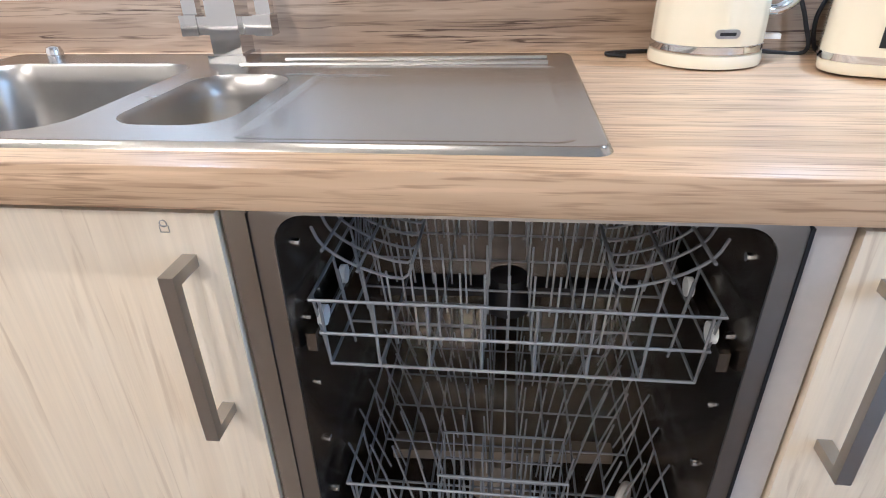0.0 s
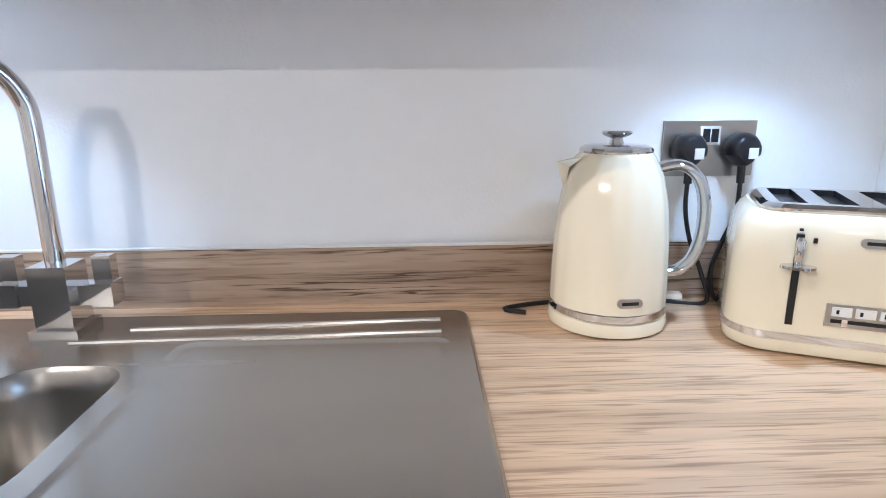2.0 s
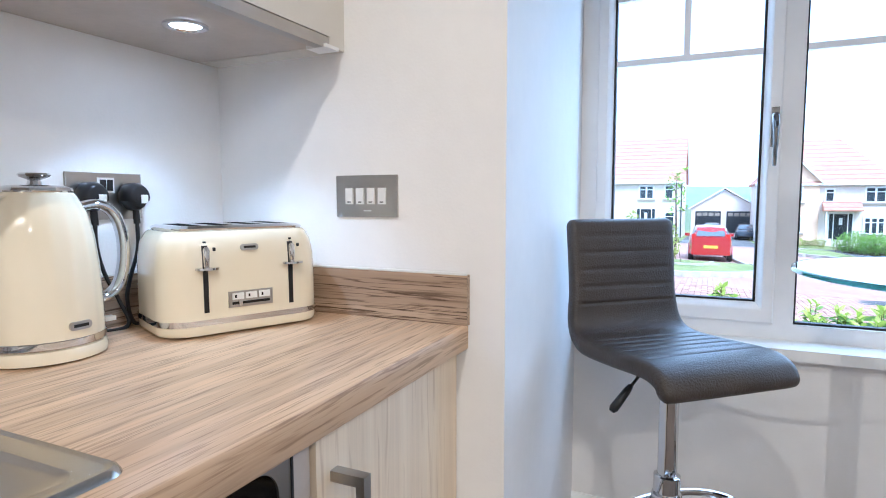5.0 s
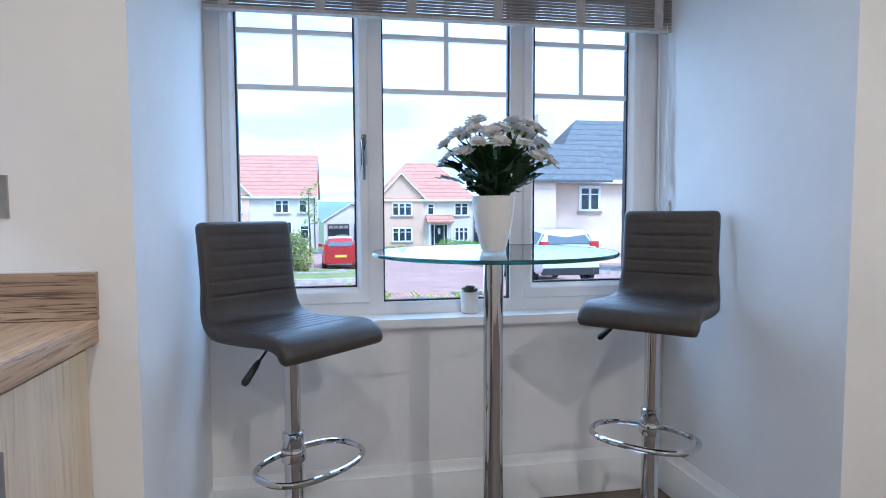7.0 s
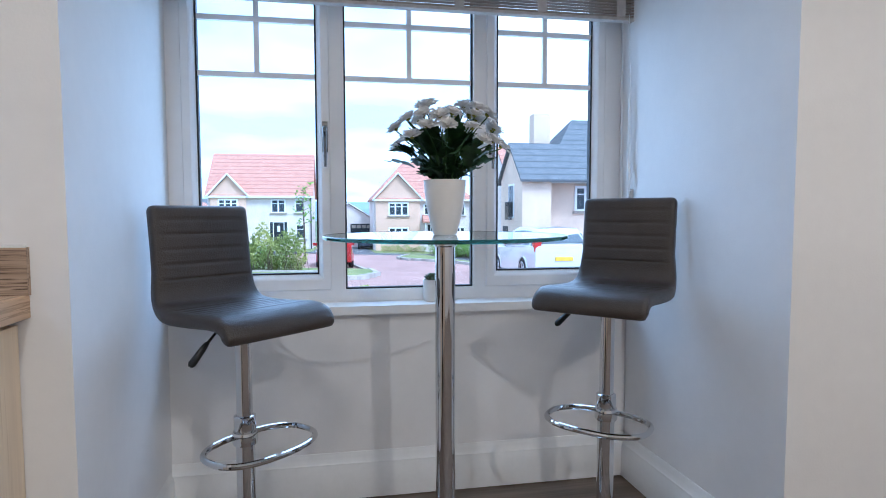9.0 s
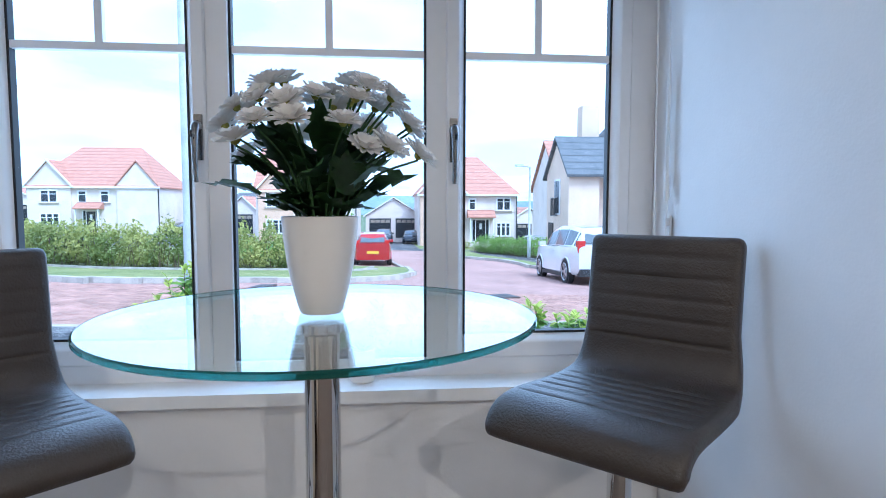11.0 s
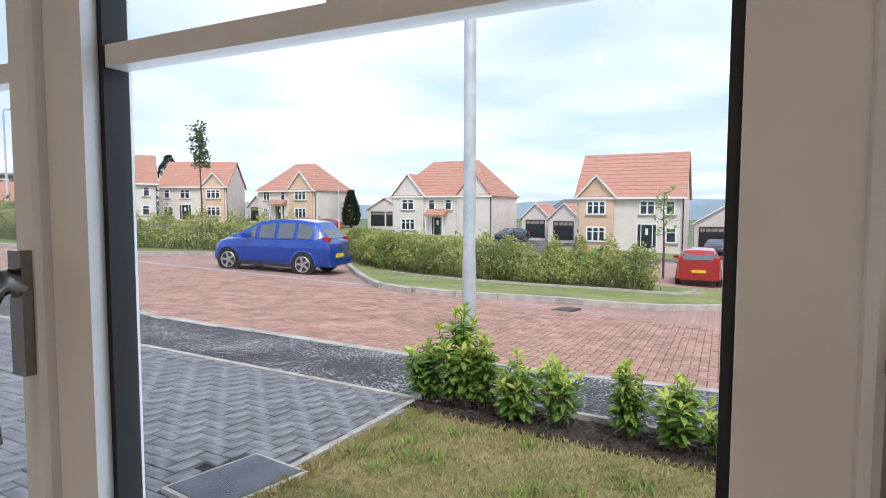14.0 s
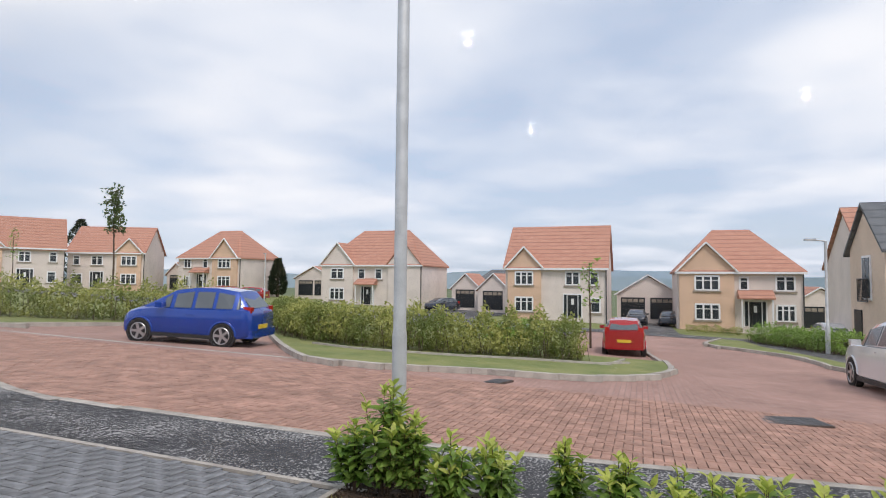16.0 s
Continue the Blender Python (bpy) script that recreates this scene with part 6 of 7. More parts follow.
def tiles(name, c1, c2):
    """Concrete roof tiles in courses, laid by height; shade at each lap is put into the colour."""
    m = bpy.data.materials.new(name)
    m.use_nodes = True
    nt = m.node_tree
    b = nt.nodes["Principled BSDF"]
    b.inputs["Roughness"].default_value = 0.85
    co = nt.nodes.new("ShaderNodeTexCoord")
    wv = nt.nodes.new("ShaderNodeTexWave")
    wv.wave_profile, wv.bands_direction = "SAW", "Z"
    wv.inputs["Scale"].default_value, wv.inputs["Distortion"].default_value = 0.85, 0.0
    nz = nt.nodes.new("ShaderNodeTexNoise")
    nz.inputs["Scale"].default_value, nz.inputs["Detail"].default_value = 2.5, 5
    rp = nt.nodes.new("ShaderNodeValToRGB")
    rp.color_ramp.elements[0].position, rp.color_ramp.elements[0].color = 0.3, (*c2, 1)
    rp.color_ramp.elements[1].position, rp.color_ramp.elements[1].color = 0.7, (*c1, 1)
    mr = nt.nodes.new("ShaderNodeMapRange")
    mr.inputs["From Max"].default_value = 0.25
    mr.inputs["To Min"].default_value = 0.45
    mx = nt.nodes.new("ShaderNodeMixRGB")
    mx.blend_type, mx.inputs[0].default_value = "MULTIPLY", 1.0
    bp = nt.nodes.new("ShaderNodeBump")
    bp.inputs["Strength"].default_value, bp.inputs["Distance"].default_value = 0.6, 0.05
    nt.links.new(co.outputs["Object"], wv.inputs["Vector"])
    nt.links.new(co.outputs["Object"], nz.inputs["Vector"])
    nt.links.new(nz.outputs["Fac"], rp.inputs[0])
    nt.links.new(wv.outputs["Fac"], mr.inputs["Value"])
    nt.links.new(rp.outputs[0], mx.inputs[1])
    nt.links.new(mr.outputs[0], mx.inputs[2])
    nt.links.new(mx.outputs[0], b.inputs["Base Color"])
    nt.links.new(wv.outputs["Fac"], bp.inputs["Height"])
    nt.links.new(bp.outputs[0], b.inputs["Normal"])
    return m


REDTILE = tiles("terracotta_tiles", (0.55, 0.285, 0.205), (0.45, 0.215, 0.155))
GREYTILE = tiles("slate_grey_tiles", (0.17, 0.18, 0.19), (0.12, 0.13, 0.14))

# House frame: local x runs to the right along the front, y runs back, z up. The front wall is y = 0.


def gable_roof(L0, L1, D0, D1, ze, zr, over=0.35, thick=0.16, axis="x", parent=None, material=REDTILE, hip0=0.0, hip1=0.0):
    """Pitched roof: two slabs (and hipped ends) over the plan; axis is the way of the ridge."""
    dm = (D0 + D1) / 2
    k = (zr - ze) / ((D1 - D0) / 2)
    zo = ze - over * k
    a0, a1, b0, b1 = L0 - over * 0.6, L1 + over * 0.6, D0 - over, D1 + over
    r0, r1 = a0 + hip0, a1 - hip1
    bm = bmesh.new()
    lo = [(a0, b0, zo), (a1, b0, zo), (a1, b1, zo), (a0, b1, zo)]
    hi = [(r0, dm, zr), (r1, dm, zr)]
    vs = [bm.verts.new(p) for p in lo + hi]
    bm.faces.new((vs[0], vs[1], vs[5], vs[4]))
    bm.faces.new((vs[2], vs[3], vs[4], vs[5]))
    if hip1:
        bm.faces.new((vs[1], vs[2], vs[5]))
    if hip0:
        bm.faces.new((vs[3], vs[0], vs[4]))
    ret = bmesh.ops.extrude_face_region(bm, geom=bm.faces[:])
    for v in [g for g in ret["geom"] if isinstance(g, bmesh.types.BMVert)]:
        v.co.z += thick
    if axis == "y":
        bm.transform(Matrix(((0, 1, 0, 0), (1, 0, 0, 0), (0, 0, 1, 0), (0, 0, 0, 1))))
    return part("roof", bm, material, parent, smooth=False)


def wall_box(parent, x0, x1, y0, y1, z1, material, gable=None, name="wall", z0=-1.2, peak=0.0):
    """Walls of one block, with a gable peak over the ends named by gable."""
    bm = bmesh.new()
    box(bm, x0, x1, y0, y1, z0, z1)
    if gable == "sides":
        for x in (x0, x1):
            e = 0.12 if x == x0 else -0.12
            rings(bm, [[(xx, y0, z1), (xx, y1, z1), (xx, (y0 + y1) / 2, peak)] for xx in (x, x + e)])
    if gable == "front":
        rings(bm, [[(x0, yy, z1), (x1, yy, z1), ((x0 + x1) / 2, yy, peak)] for yy in (y0, y1)])
    return part(name, bm, material, parent, smooth=False)


def house_window(parent, x, z, w, h, lights, y=0.0):
    """Casement window: stone surround, white frame and dark panes."""
    fr = bmesh.new()
    for a in ((x - w / 2, x + w / 2, z, z + 0.08), (x - w / 2, x + w / 2, z + h - 0.08, z + h)):
        box(fr, a[0], a[1], y - 0.06, y + 0.02, a[2] - 0.03, a[3] + 0.03)
    for k in range(lights + 1):
        xx = x - w / 2 + (w - 0.08) * k / lights
        box(fr, xx - 0.03, xx + 0.11, y - 0.06, y + 0.02, z + 0.08, z + h - 0.08)
    win_ = part("window", fr, UPVC, parent, "white framed window", smooth=False)
    for k in range(lights):
        xx = x - w / 2 + (w - 0.08) * k / lights
        part("pane", bbox(xx + 0.08, xx + (w - 0.08) / lights, y - 0.02, y + 0.01, z + 0.08, z + h - 0.08), DARKPANE, win_, "dark glass", smooth=False)
        part("glazing_bar", bbox(xx + 0.08, xx + (w - 0.08) / lights, y - 0.035, y - 0.02, z + h * 0.66, z + h * 0.66 + 0.06), UPVC, win_, smooth=False)
    part("sill", bbox(x - w / 2 - 0.12, x + w / 2 + 0.12, y - 0.10, y + 0.01, z - 0.14, z), STONE, win_, smooth=False)


def house_door(parent, x, w, h, y=0.0, glazed=True):
    d = part("door", bbox(x - 0.45, x + 0.45, y - 0.03, y + 0.02, 0.02, 2.05), DOORPAINT, parent, "dark front door", smooth=False)
    part("door_pane", bbox(x - 0.12, x + 0.12, y - 0.045, y - 0.03, 1.2, 1.75), UPVC, d, smooth=False)
    fr = bmesh.new()
    for a, b in ((x - w / 2, x - w / 2 + 0.1), (x + w / 2 - 0.1, x + w / 2), (x - 0.52, x - 0.45), (x + 0.45, x + 0.52)):
        box(fr, a, b, y - 0.06, y + 0.02, 0, h)
    box(fr, x - w / 2, x + w / 2, y - 0.06, y + 0.02, h, h + 0.1)
    part("door_frame", fr, UPVC, d, "white door frame", smooth=False)
    if glazed:
        for a, b in ((x - w / 2 + 0.1, x - 0.52), (x + 0.52, x + w / 2 - 0.1)):
            if b - a > 0.06:
                part("side_light", bbox(a, b, y - 0.02, y + 0.01, 0.1, h), DARKPANE, d, smooth=False)


def house(m, W, D, ze, zr, style, gx, gw, gz_peak, buff, door_x, wins, label, porch=True, hip=0.0, mirror_wall=RENDER_W, roof=REDTILE, bay=0.0):
    """Two-storey house: main block with roof, a front gable, windows, door and porch."""
    h = thing("house", m, label, "house", "houses across the road")
    wall_box(h, 0, W, 0, D, ze, mirror_wall, "sides" if style == "gable" else None, peak=zr - 0.12)
    gable_roof(0, W, 0, D, ze, zr, parent=h, material=roof, hip0=hip, hip1=hip)
    wall_box(h, gx, gx + gw, -0.25 - bay, 0.6, ze, buff, "front", "gable_wall", peak=gz_peak - 0.08)
    run = D / 2 * (gz_peak - ze) / (zr - ze) + 0.4
    gable_roof(-0.25 - bay, run, gx, gx + gw, ze, gz_peak, 0.28, 0.14, "y", h, roof)
    bm = bmesh.new()
    for sx in (gx - 0.28, gx + gw + 0.28):
        k = (gz_peak - ze) / (gw / 2)
        tube(bm, [(sx, -0.46 - bay, ze - 0.28 * k + 0.08), (gx + gw / 2, -0.46 - bay, gz_peak + 0.08)], 0.09, 4)
    part("bargeboard", bm, UPVC, h, "white bargeboards", smooth=False)
    part("fascia", bbox(-0.2, W + 0.2, -0.42, -0.30, ze - 0.36, ze - 0.18), UPVC, h, "white fascia and gutter", smooth=False)
    for x, z, w, hh, n, on in wins:
        house_window(h, x, z, w, hh, n, (-0.25 - bay) if on else 0.0)
    house_door(h, door_x, 1.75, 2.1)
    if porch:
        bm = bmesh.new()
        rings(bm, [[(xx, 0.0, 3.05), (xx, -1.1, 2.42), (xx, -1.1, 2.30), (xx, 0.0, 2.30)] for xx in (door_x - 1.3, door_x + 1.3)])
        part("porch_roof", bm, roof, h, "tiled porch roof", smooth=False)
        for sx in (-1.15, 1.05):
            part("porch_post", bbox(door_x + sx, door_x + sx + 0.1, -1.0, -0.9, 0, 2.30), UPVC, h, smooth=False)
    bm = bmesh.new()
    tube(bm, [(W - 0.05, -0.12, -0.5), (W - 0.05, -0.12, ze - 0.3)], 0.05, 6)
    part("downpipe", bm, DOORPAINT, h)
    return h


def facing(X, y_left, base):
    """Pose of a house whose front lies on x = X, seen from the west; its local x runs south."""
    return Matrix.Translation((X, y_left, base)) @ pose(0, 0, 0, 0, 0, -90)


# windows: x, sill height, width, height, lights, on the gable
house(facing(54.4, 10.5, -1.86), 9.2, 8.4, 4.7, 8.6, "gable", 0.25, 3.1, 6.4, RENDER_B, 6.2, [(1.8, 2.95, 1.7, 1.25, 3, 1), (1.8, 0.5, 1.7, 1.35, 3, 1), (6.2, 2.95, 1.3, 1.25, 2, 0), (8.1, 2.95, 0.8, 1.25, 1, 0), (8.2, 0.5, 0.9, 1.35, 1, 0)], "cream rendered house with a red tiled gable roof", porch=False)
house(facing(53.9, -4.5, -2.16), 9.4, 8.4, 4.7, 8.2, "hip", 0.15, 4.2, 6.9, RENDER_B, 5.9, [(2.3, 2.95, 1.9, 1.25, 3, 1), (2.3, 0.5, 1.9, 1.35, 3, 1), (5.1, 3.0, 0.7, 1.1, 1, 0), (8.1, 2.95, 1.4, 1.25, 2, 0), (8.1, 0.5, 1.4, 1.35, 3, 0)], "cream and buff house with a red hipped roof", hip=3.4)
h3 = house(facing(62.3, 35.0, -1.44), 13.0, 9.0, 4.8, 8.9, "hip", 0.2, 4.2, 7.2, RENDER_W, 6.2, [(2.3, 2.95, 1.7, 1.3, 2, 1), (2.3, 0.5, 1.9, 1.4, 3, 1), (5.4, 2.95, 0.9, 1.25, 1, 0), (7.6, 2.95, 0.9, 1.25, 1, 0), (10.9, 2.95, 1.7, 1.25, 3, 0), (10.9, 0.5, 1.7, 1.35, 3, 0)], "large cream house with two front gables", hip=3.6)
wall_box(h3, 8.9, 12.9, -0.25, 0.6, 4.8, RENDER_W, "front", "gable_wall", peak=7.1)
gable_roof(-0.25, 3.2, 8.9, 12.9, 4.8, 7.2, 0.28, 0.14, "y", h3)
house(facing(64.7, 59.0, -0.1), 10.4, 8.5, 4.5, 8.2, "hip", 5.9, 4.0, 6.8, RENDER_B, 4.0, [(7.9, 2.95, 2.0, 1.25, 3, 1), (7.9, 0.5, 2.0, 1.35, 3, 1), (1.6, 2.95, 1.2, 1.25, 2, 0), (4.6, 2.95, 0.8, 1.25, 1, 0), (1.6, 0.5, 1.3, 1.35, 3, 0)], "cream and buff house with a red hipped roof", hip=3.6)


def turned(x, y, base, rz):
    """Pose of a house whose front starts at (x, y) and runs along the heading rz."""
    return pose(x, y, base, 0, 0, rz)


house(turned(56.3, 69.2, 0.1, -63), 9.5, 7.6, 4.8, 8.2, "gable", 6.1, 3.0, 6.4, RENDER_B, 3.6, [(7.6, 2.95, 1.9, 1.25, 3, 1), (7.6, 0.5, 1.9, 1.35, 3, 1), (1.1, 2.95, 0.8, 1.25, 1, 0), (3.6, 2.95, 1.4, 1.25, 2, 0), (1.2, 0.5, 1.3, 1.35, 2, 0)], "cream house with a red gable roof", porch=False)
house(turned(44.5, 70.1, 0.25, -34), 9.6, 5.2, 4.8, 8.3, "gable", 0.3, 3.2, 6.5, RENDER_B, 5.7, [(1.9, 2.95, 1.9, 1.25, 3, 1), (1.9, 0.5, 1.9, 1.35, 3, 1), (5.6, 2.95, 1.2, 1.25, 2, 0), (8.4, 2.95, 0.8, 1.25, 1, 0), (8.3, 0.5, 0.9, 1.35, 1, 0)], "cream house with a red gable roof", porch=False)


def garage(m, W, D, ze, zr, doors, label, roof=REDTILE):
    g = thing("garage", m, label, "garage", "garages")
    wall_box(g, 0, W, 0, D, ze, RENDER_W, "front", peak=zr - 0.1)
    gable_roof(0, D, 0, W, ze, zr, 0.25, 0.14, "y", g, roof)
    bm = bmesh.new()
    k = (zr - ze) / (W / 2)
    for sx in (-0.25, W + 0.25):
        tube(bm, [(sx, -0.2, ze - 0.25 * k + 0.08), (W / 2, -0.2, zr + 0.08)], 0.08, 4)
    part("bargeboard", bm, UPVC, g, smooth=False)
    for x in doors:
        d = part("garage_door", bbox(x, x + 2.3, -0.04, 0.02, 0.0, 2.1), DOORPAINT, g, "dark panelled garage door", smooth=False)
        for q in range(4):
            part("door_pane", bbox(x + 0.12 + q * 0.54, x + 0.56 + q * 0.54, -0.06, -0.04, 1.62, 1.95), STONE, d, "pale window panel", smooth=False)


garage(facing(62.2, 0.75, -2.2), 6.0, 6.5, 2.4, 4.3, (0.4, 3.2), "cream double garage with dark doors")
garage(facing(66.0, 19.6, -1.7), 3.4, 6, 2.3, 3.9, (0.5,), "cream single garage with a dark door")
garage(facing(64.5, 16.0, -1.8), 3.6, 6, 2.3, 4.0, (0.6,), "cream single garage with a dark door")
garage(facing(66.0, -15.6, -2.9), 5.0, 6, 2.3, 3.9, (0.5,), "cream single garage with a dark door")
garage(facing(68.0, 64.2, -0.2), 3.6, 6, 2.2, 3.8, (0.6,), "cream single garage with a red roof")
garage(facing(72.0, 45.0, -0.8), 6.0, 6, 2.4, 4.0, (0.6, 3.2), "cream double garage behind the conifer")
FLATS = mat("brown_brick_far", (0.20, 0.145, 0.115), 0.9, var=0.12, scale=1.5)
flats = thing("apartment_building", turned(49.4, 102.6, -0.5, -27.7), "brown flat-roofed apartment block behind the houses", "apartments")
wall_box(flats, 0, 10.5, 0, 8, 7.4, FLATS)
part("roof", bbox(-0.3, 10.8, -0.3, 8.3, 7.4, 7.75), STONE, flats, "flat grey roof edge", smooth=False)
part("stair_tower", bbox(7.6, 10.2, 2.5, 6.0, 7.75, 9.6), FLATS, flats, "brown stair tower", smooth=False)
for fz in (0.9, 3.3, 5.5):
    for fx in (1.6, 4.2, 6.8, 9.2):
        house_window(flats, fx, fz, 1.3, 1.3, 2)
low = thing("house", turned(42.6, 83.6, 0.0, -28), "low cream house with a red tiled roof", "house", "houses across the road")
wall_box(low, 0, 7.4, 0, 6, 2.7, RENDER_W, "sides", peak=4.9)
gable_roof(0, 7.4, 0, 6, 2.7, 5.1, parent=low)
for fx in (1.5, 4.0, 6.2):
    house_window(low, fx, 0.7, 1.3, 1.3, 2)
bung = thing("bungalow", facing(82, 22, -1.6), "low bungalow with a brown roof and chimney", "house")
wall_box(bung, 0, 12, 0, 8, 2.4, RENDER_P)
gable_roof(0, 12, 0, 8, 2.4, 4.6, parent=bung, material=GREYTILE, hip0=2.5, hip1=2.5)
part("chimney", bbox(6.2, 7.4, 3.4, 4.4, 4, 6.2), STONE, bung, smooth=False)

# the grey-roofed house by the corner
gr = thing("house", facing(28.0, -10.7, -1.75), "buff and cream house with a grey tiled roof", "house", "houses across the road")
wall_box(gr, 0.0, 1.6, 0.0, 4.0, 4.7, RENDER_S, "sides", peak=6.4)
gable_roof(0.0, 4.5, 0.0, 4.0, 4.7, 6.55, 0.3, 0.14, "x", gr, GREYTILE)
wall_box(gr, 1.4, 12.0, 0.9, 8.0, 4.7, RENDER_S)
gable_roof(1.5, 12.0, 0.9, 8.0, 4.7, 8.3, 0.3, 0.14, "x", gr, GREYTILE, hip0=3.2)
part("chimney", bbox(2.0, 3.0, 4.0, 4.9, 5.5, 8.7, 0.03), RENDER_S, gr, smooth=False)
part("fascia", bbox(1.4, 12, 0.45, 0.55, 4.4, 4.6), UPVC, gr, smooth=False)
for x, z, w, hh, n, yy in ((3.9, 2.9, 1.2, 1.35, 2, 0.9), (2.2, 0.5, 0.6, 1.2, 1, 0.9), (3.4, 0.5, 0.6, 1.2, 1, 0.9), (6.5, 2.9, 1.2, 1.35, 2, 0.9), (6.5, 0.5, 1.2, 1.35, 2, 0.9)):
    house_window(gr, x, z, w, hh, n, yy)
house_window(gr, 0.75, 0.4, 0.7, 1.5, 1, 0.0)
side = part("balcony_window", bbox(-0.05, 0.0, 1.4, 2.4, 2.5, 4.4), UPVC, gr, "white french window", smooth=False)
part("pane", bbox(-0.07, -0.05, 1.5, 1.86, 2.6, 4.3), DARKPANE, side, smooth=False)
part("pane", bbox(-0.07, -0.05, 1.94, 2.3, 2.6, 4.3), DARKPANE, side, smooth=False)
bm = bmesh.new()
for k in range(9):
    tube(bm, [(-0.2, 1.3 + 0.15 * k, 2.45), (-0.2, 1.3 + 0.15 * k, 3.4)], 0.018, 5)
for zz in (2.45, 3.4):
    tube(bm, [(-0.2, 1.3, zz), (-0.2, 2.5, zz)], 0.025, 5)
part("railing", bm, DOORPAINT, gr, "black juliet balcony railing")
dr = part("door", bbox(-0.05, 0.0, 2.6, 3.5, 0.0, 2.05), DOORPAINT, gr, "dark side door", smooth=False)
g2 = thing("house", facing(41.0, -14.2, -2.1), "cream house with a red roof behind the corner house", "house", "houses across the road")
wall_box(g2, 0, 10, 0, 8, 4.8, RENDER_W, "sides", peak=8.2)
gable_roof(0, 10, 0, 8, 4.8, 8.4, parent=g2)

# ---- cars ----
TYRE = mat("tyre_rubber", (0.02, 0.02, 0.02), 0.8, var=0.1)
RIM = mat("alloy_rim", (0.55, 0.55, 0.56), 0.3, 0.9, var=0.05)
CARGLASS = mat("car_glass", (0.13, 0.15, 0.165), 0.10, var=0.05, spec=0.35)
REDLAMP = mat("red_lamp", (0.45, 0.02, 0.015), 0.2, var=0.05)
PLATE = mat("yellow_number_plate", (0.75, 0.52, 0.05), 0.4, var=0.03)
HEADLAMP = mat("clear_headlamp", (0.7, 0.72, 0.74), 0.1, var=0.05)
TRIMBLK = mat("black_car_trim", (0.025, 0.025, 0.027), 0.5, var=0.1)


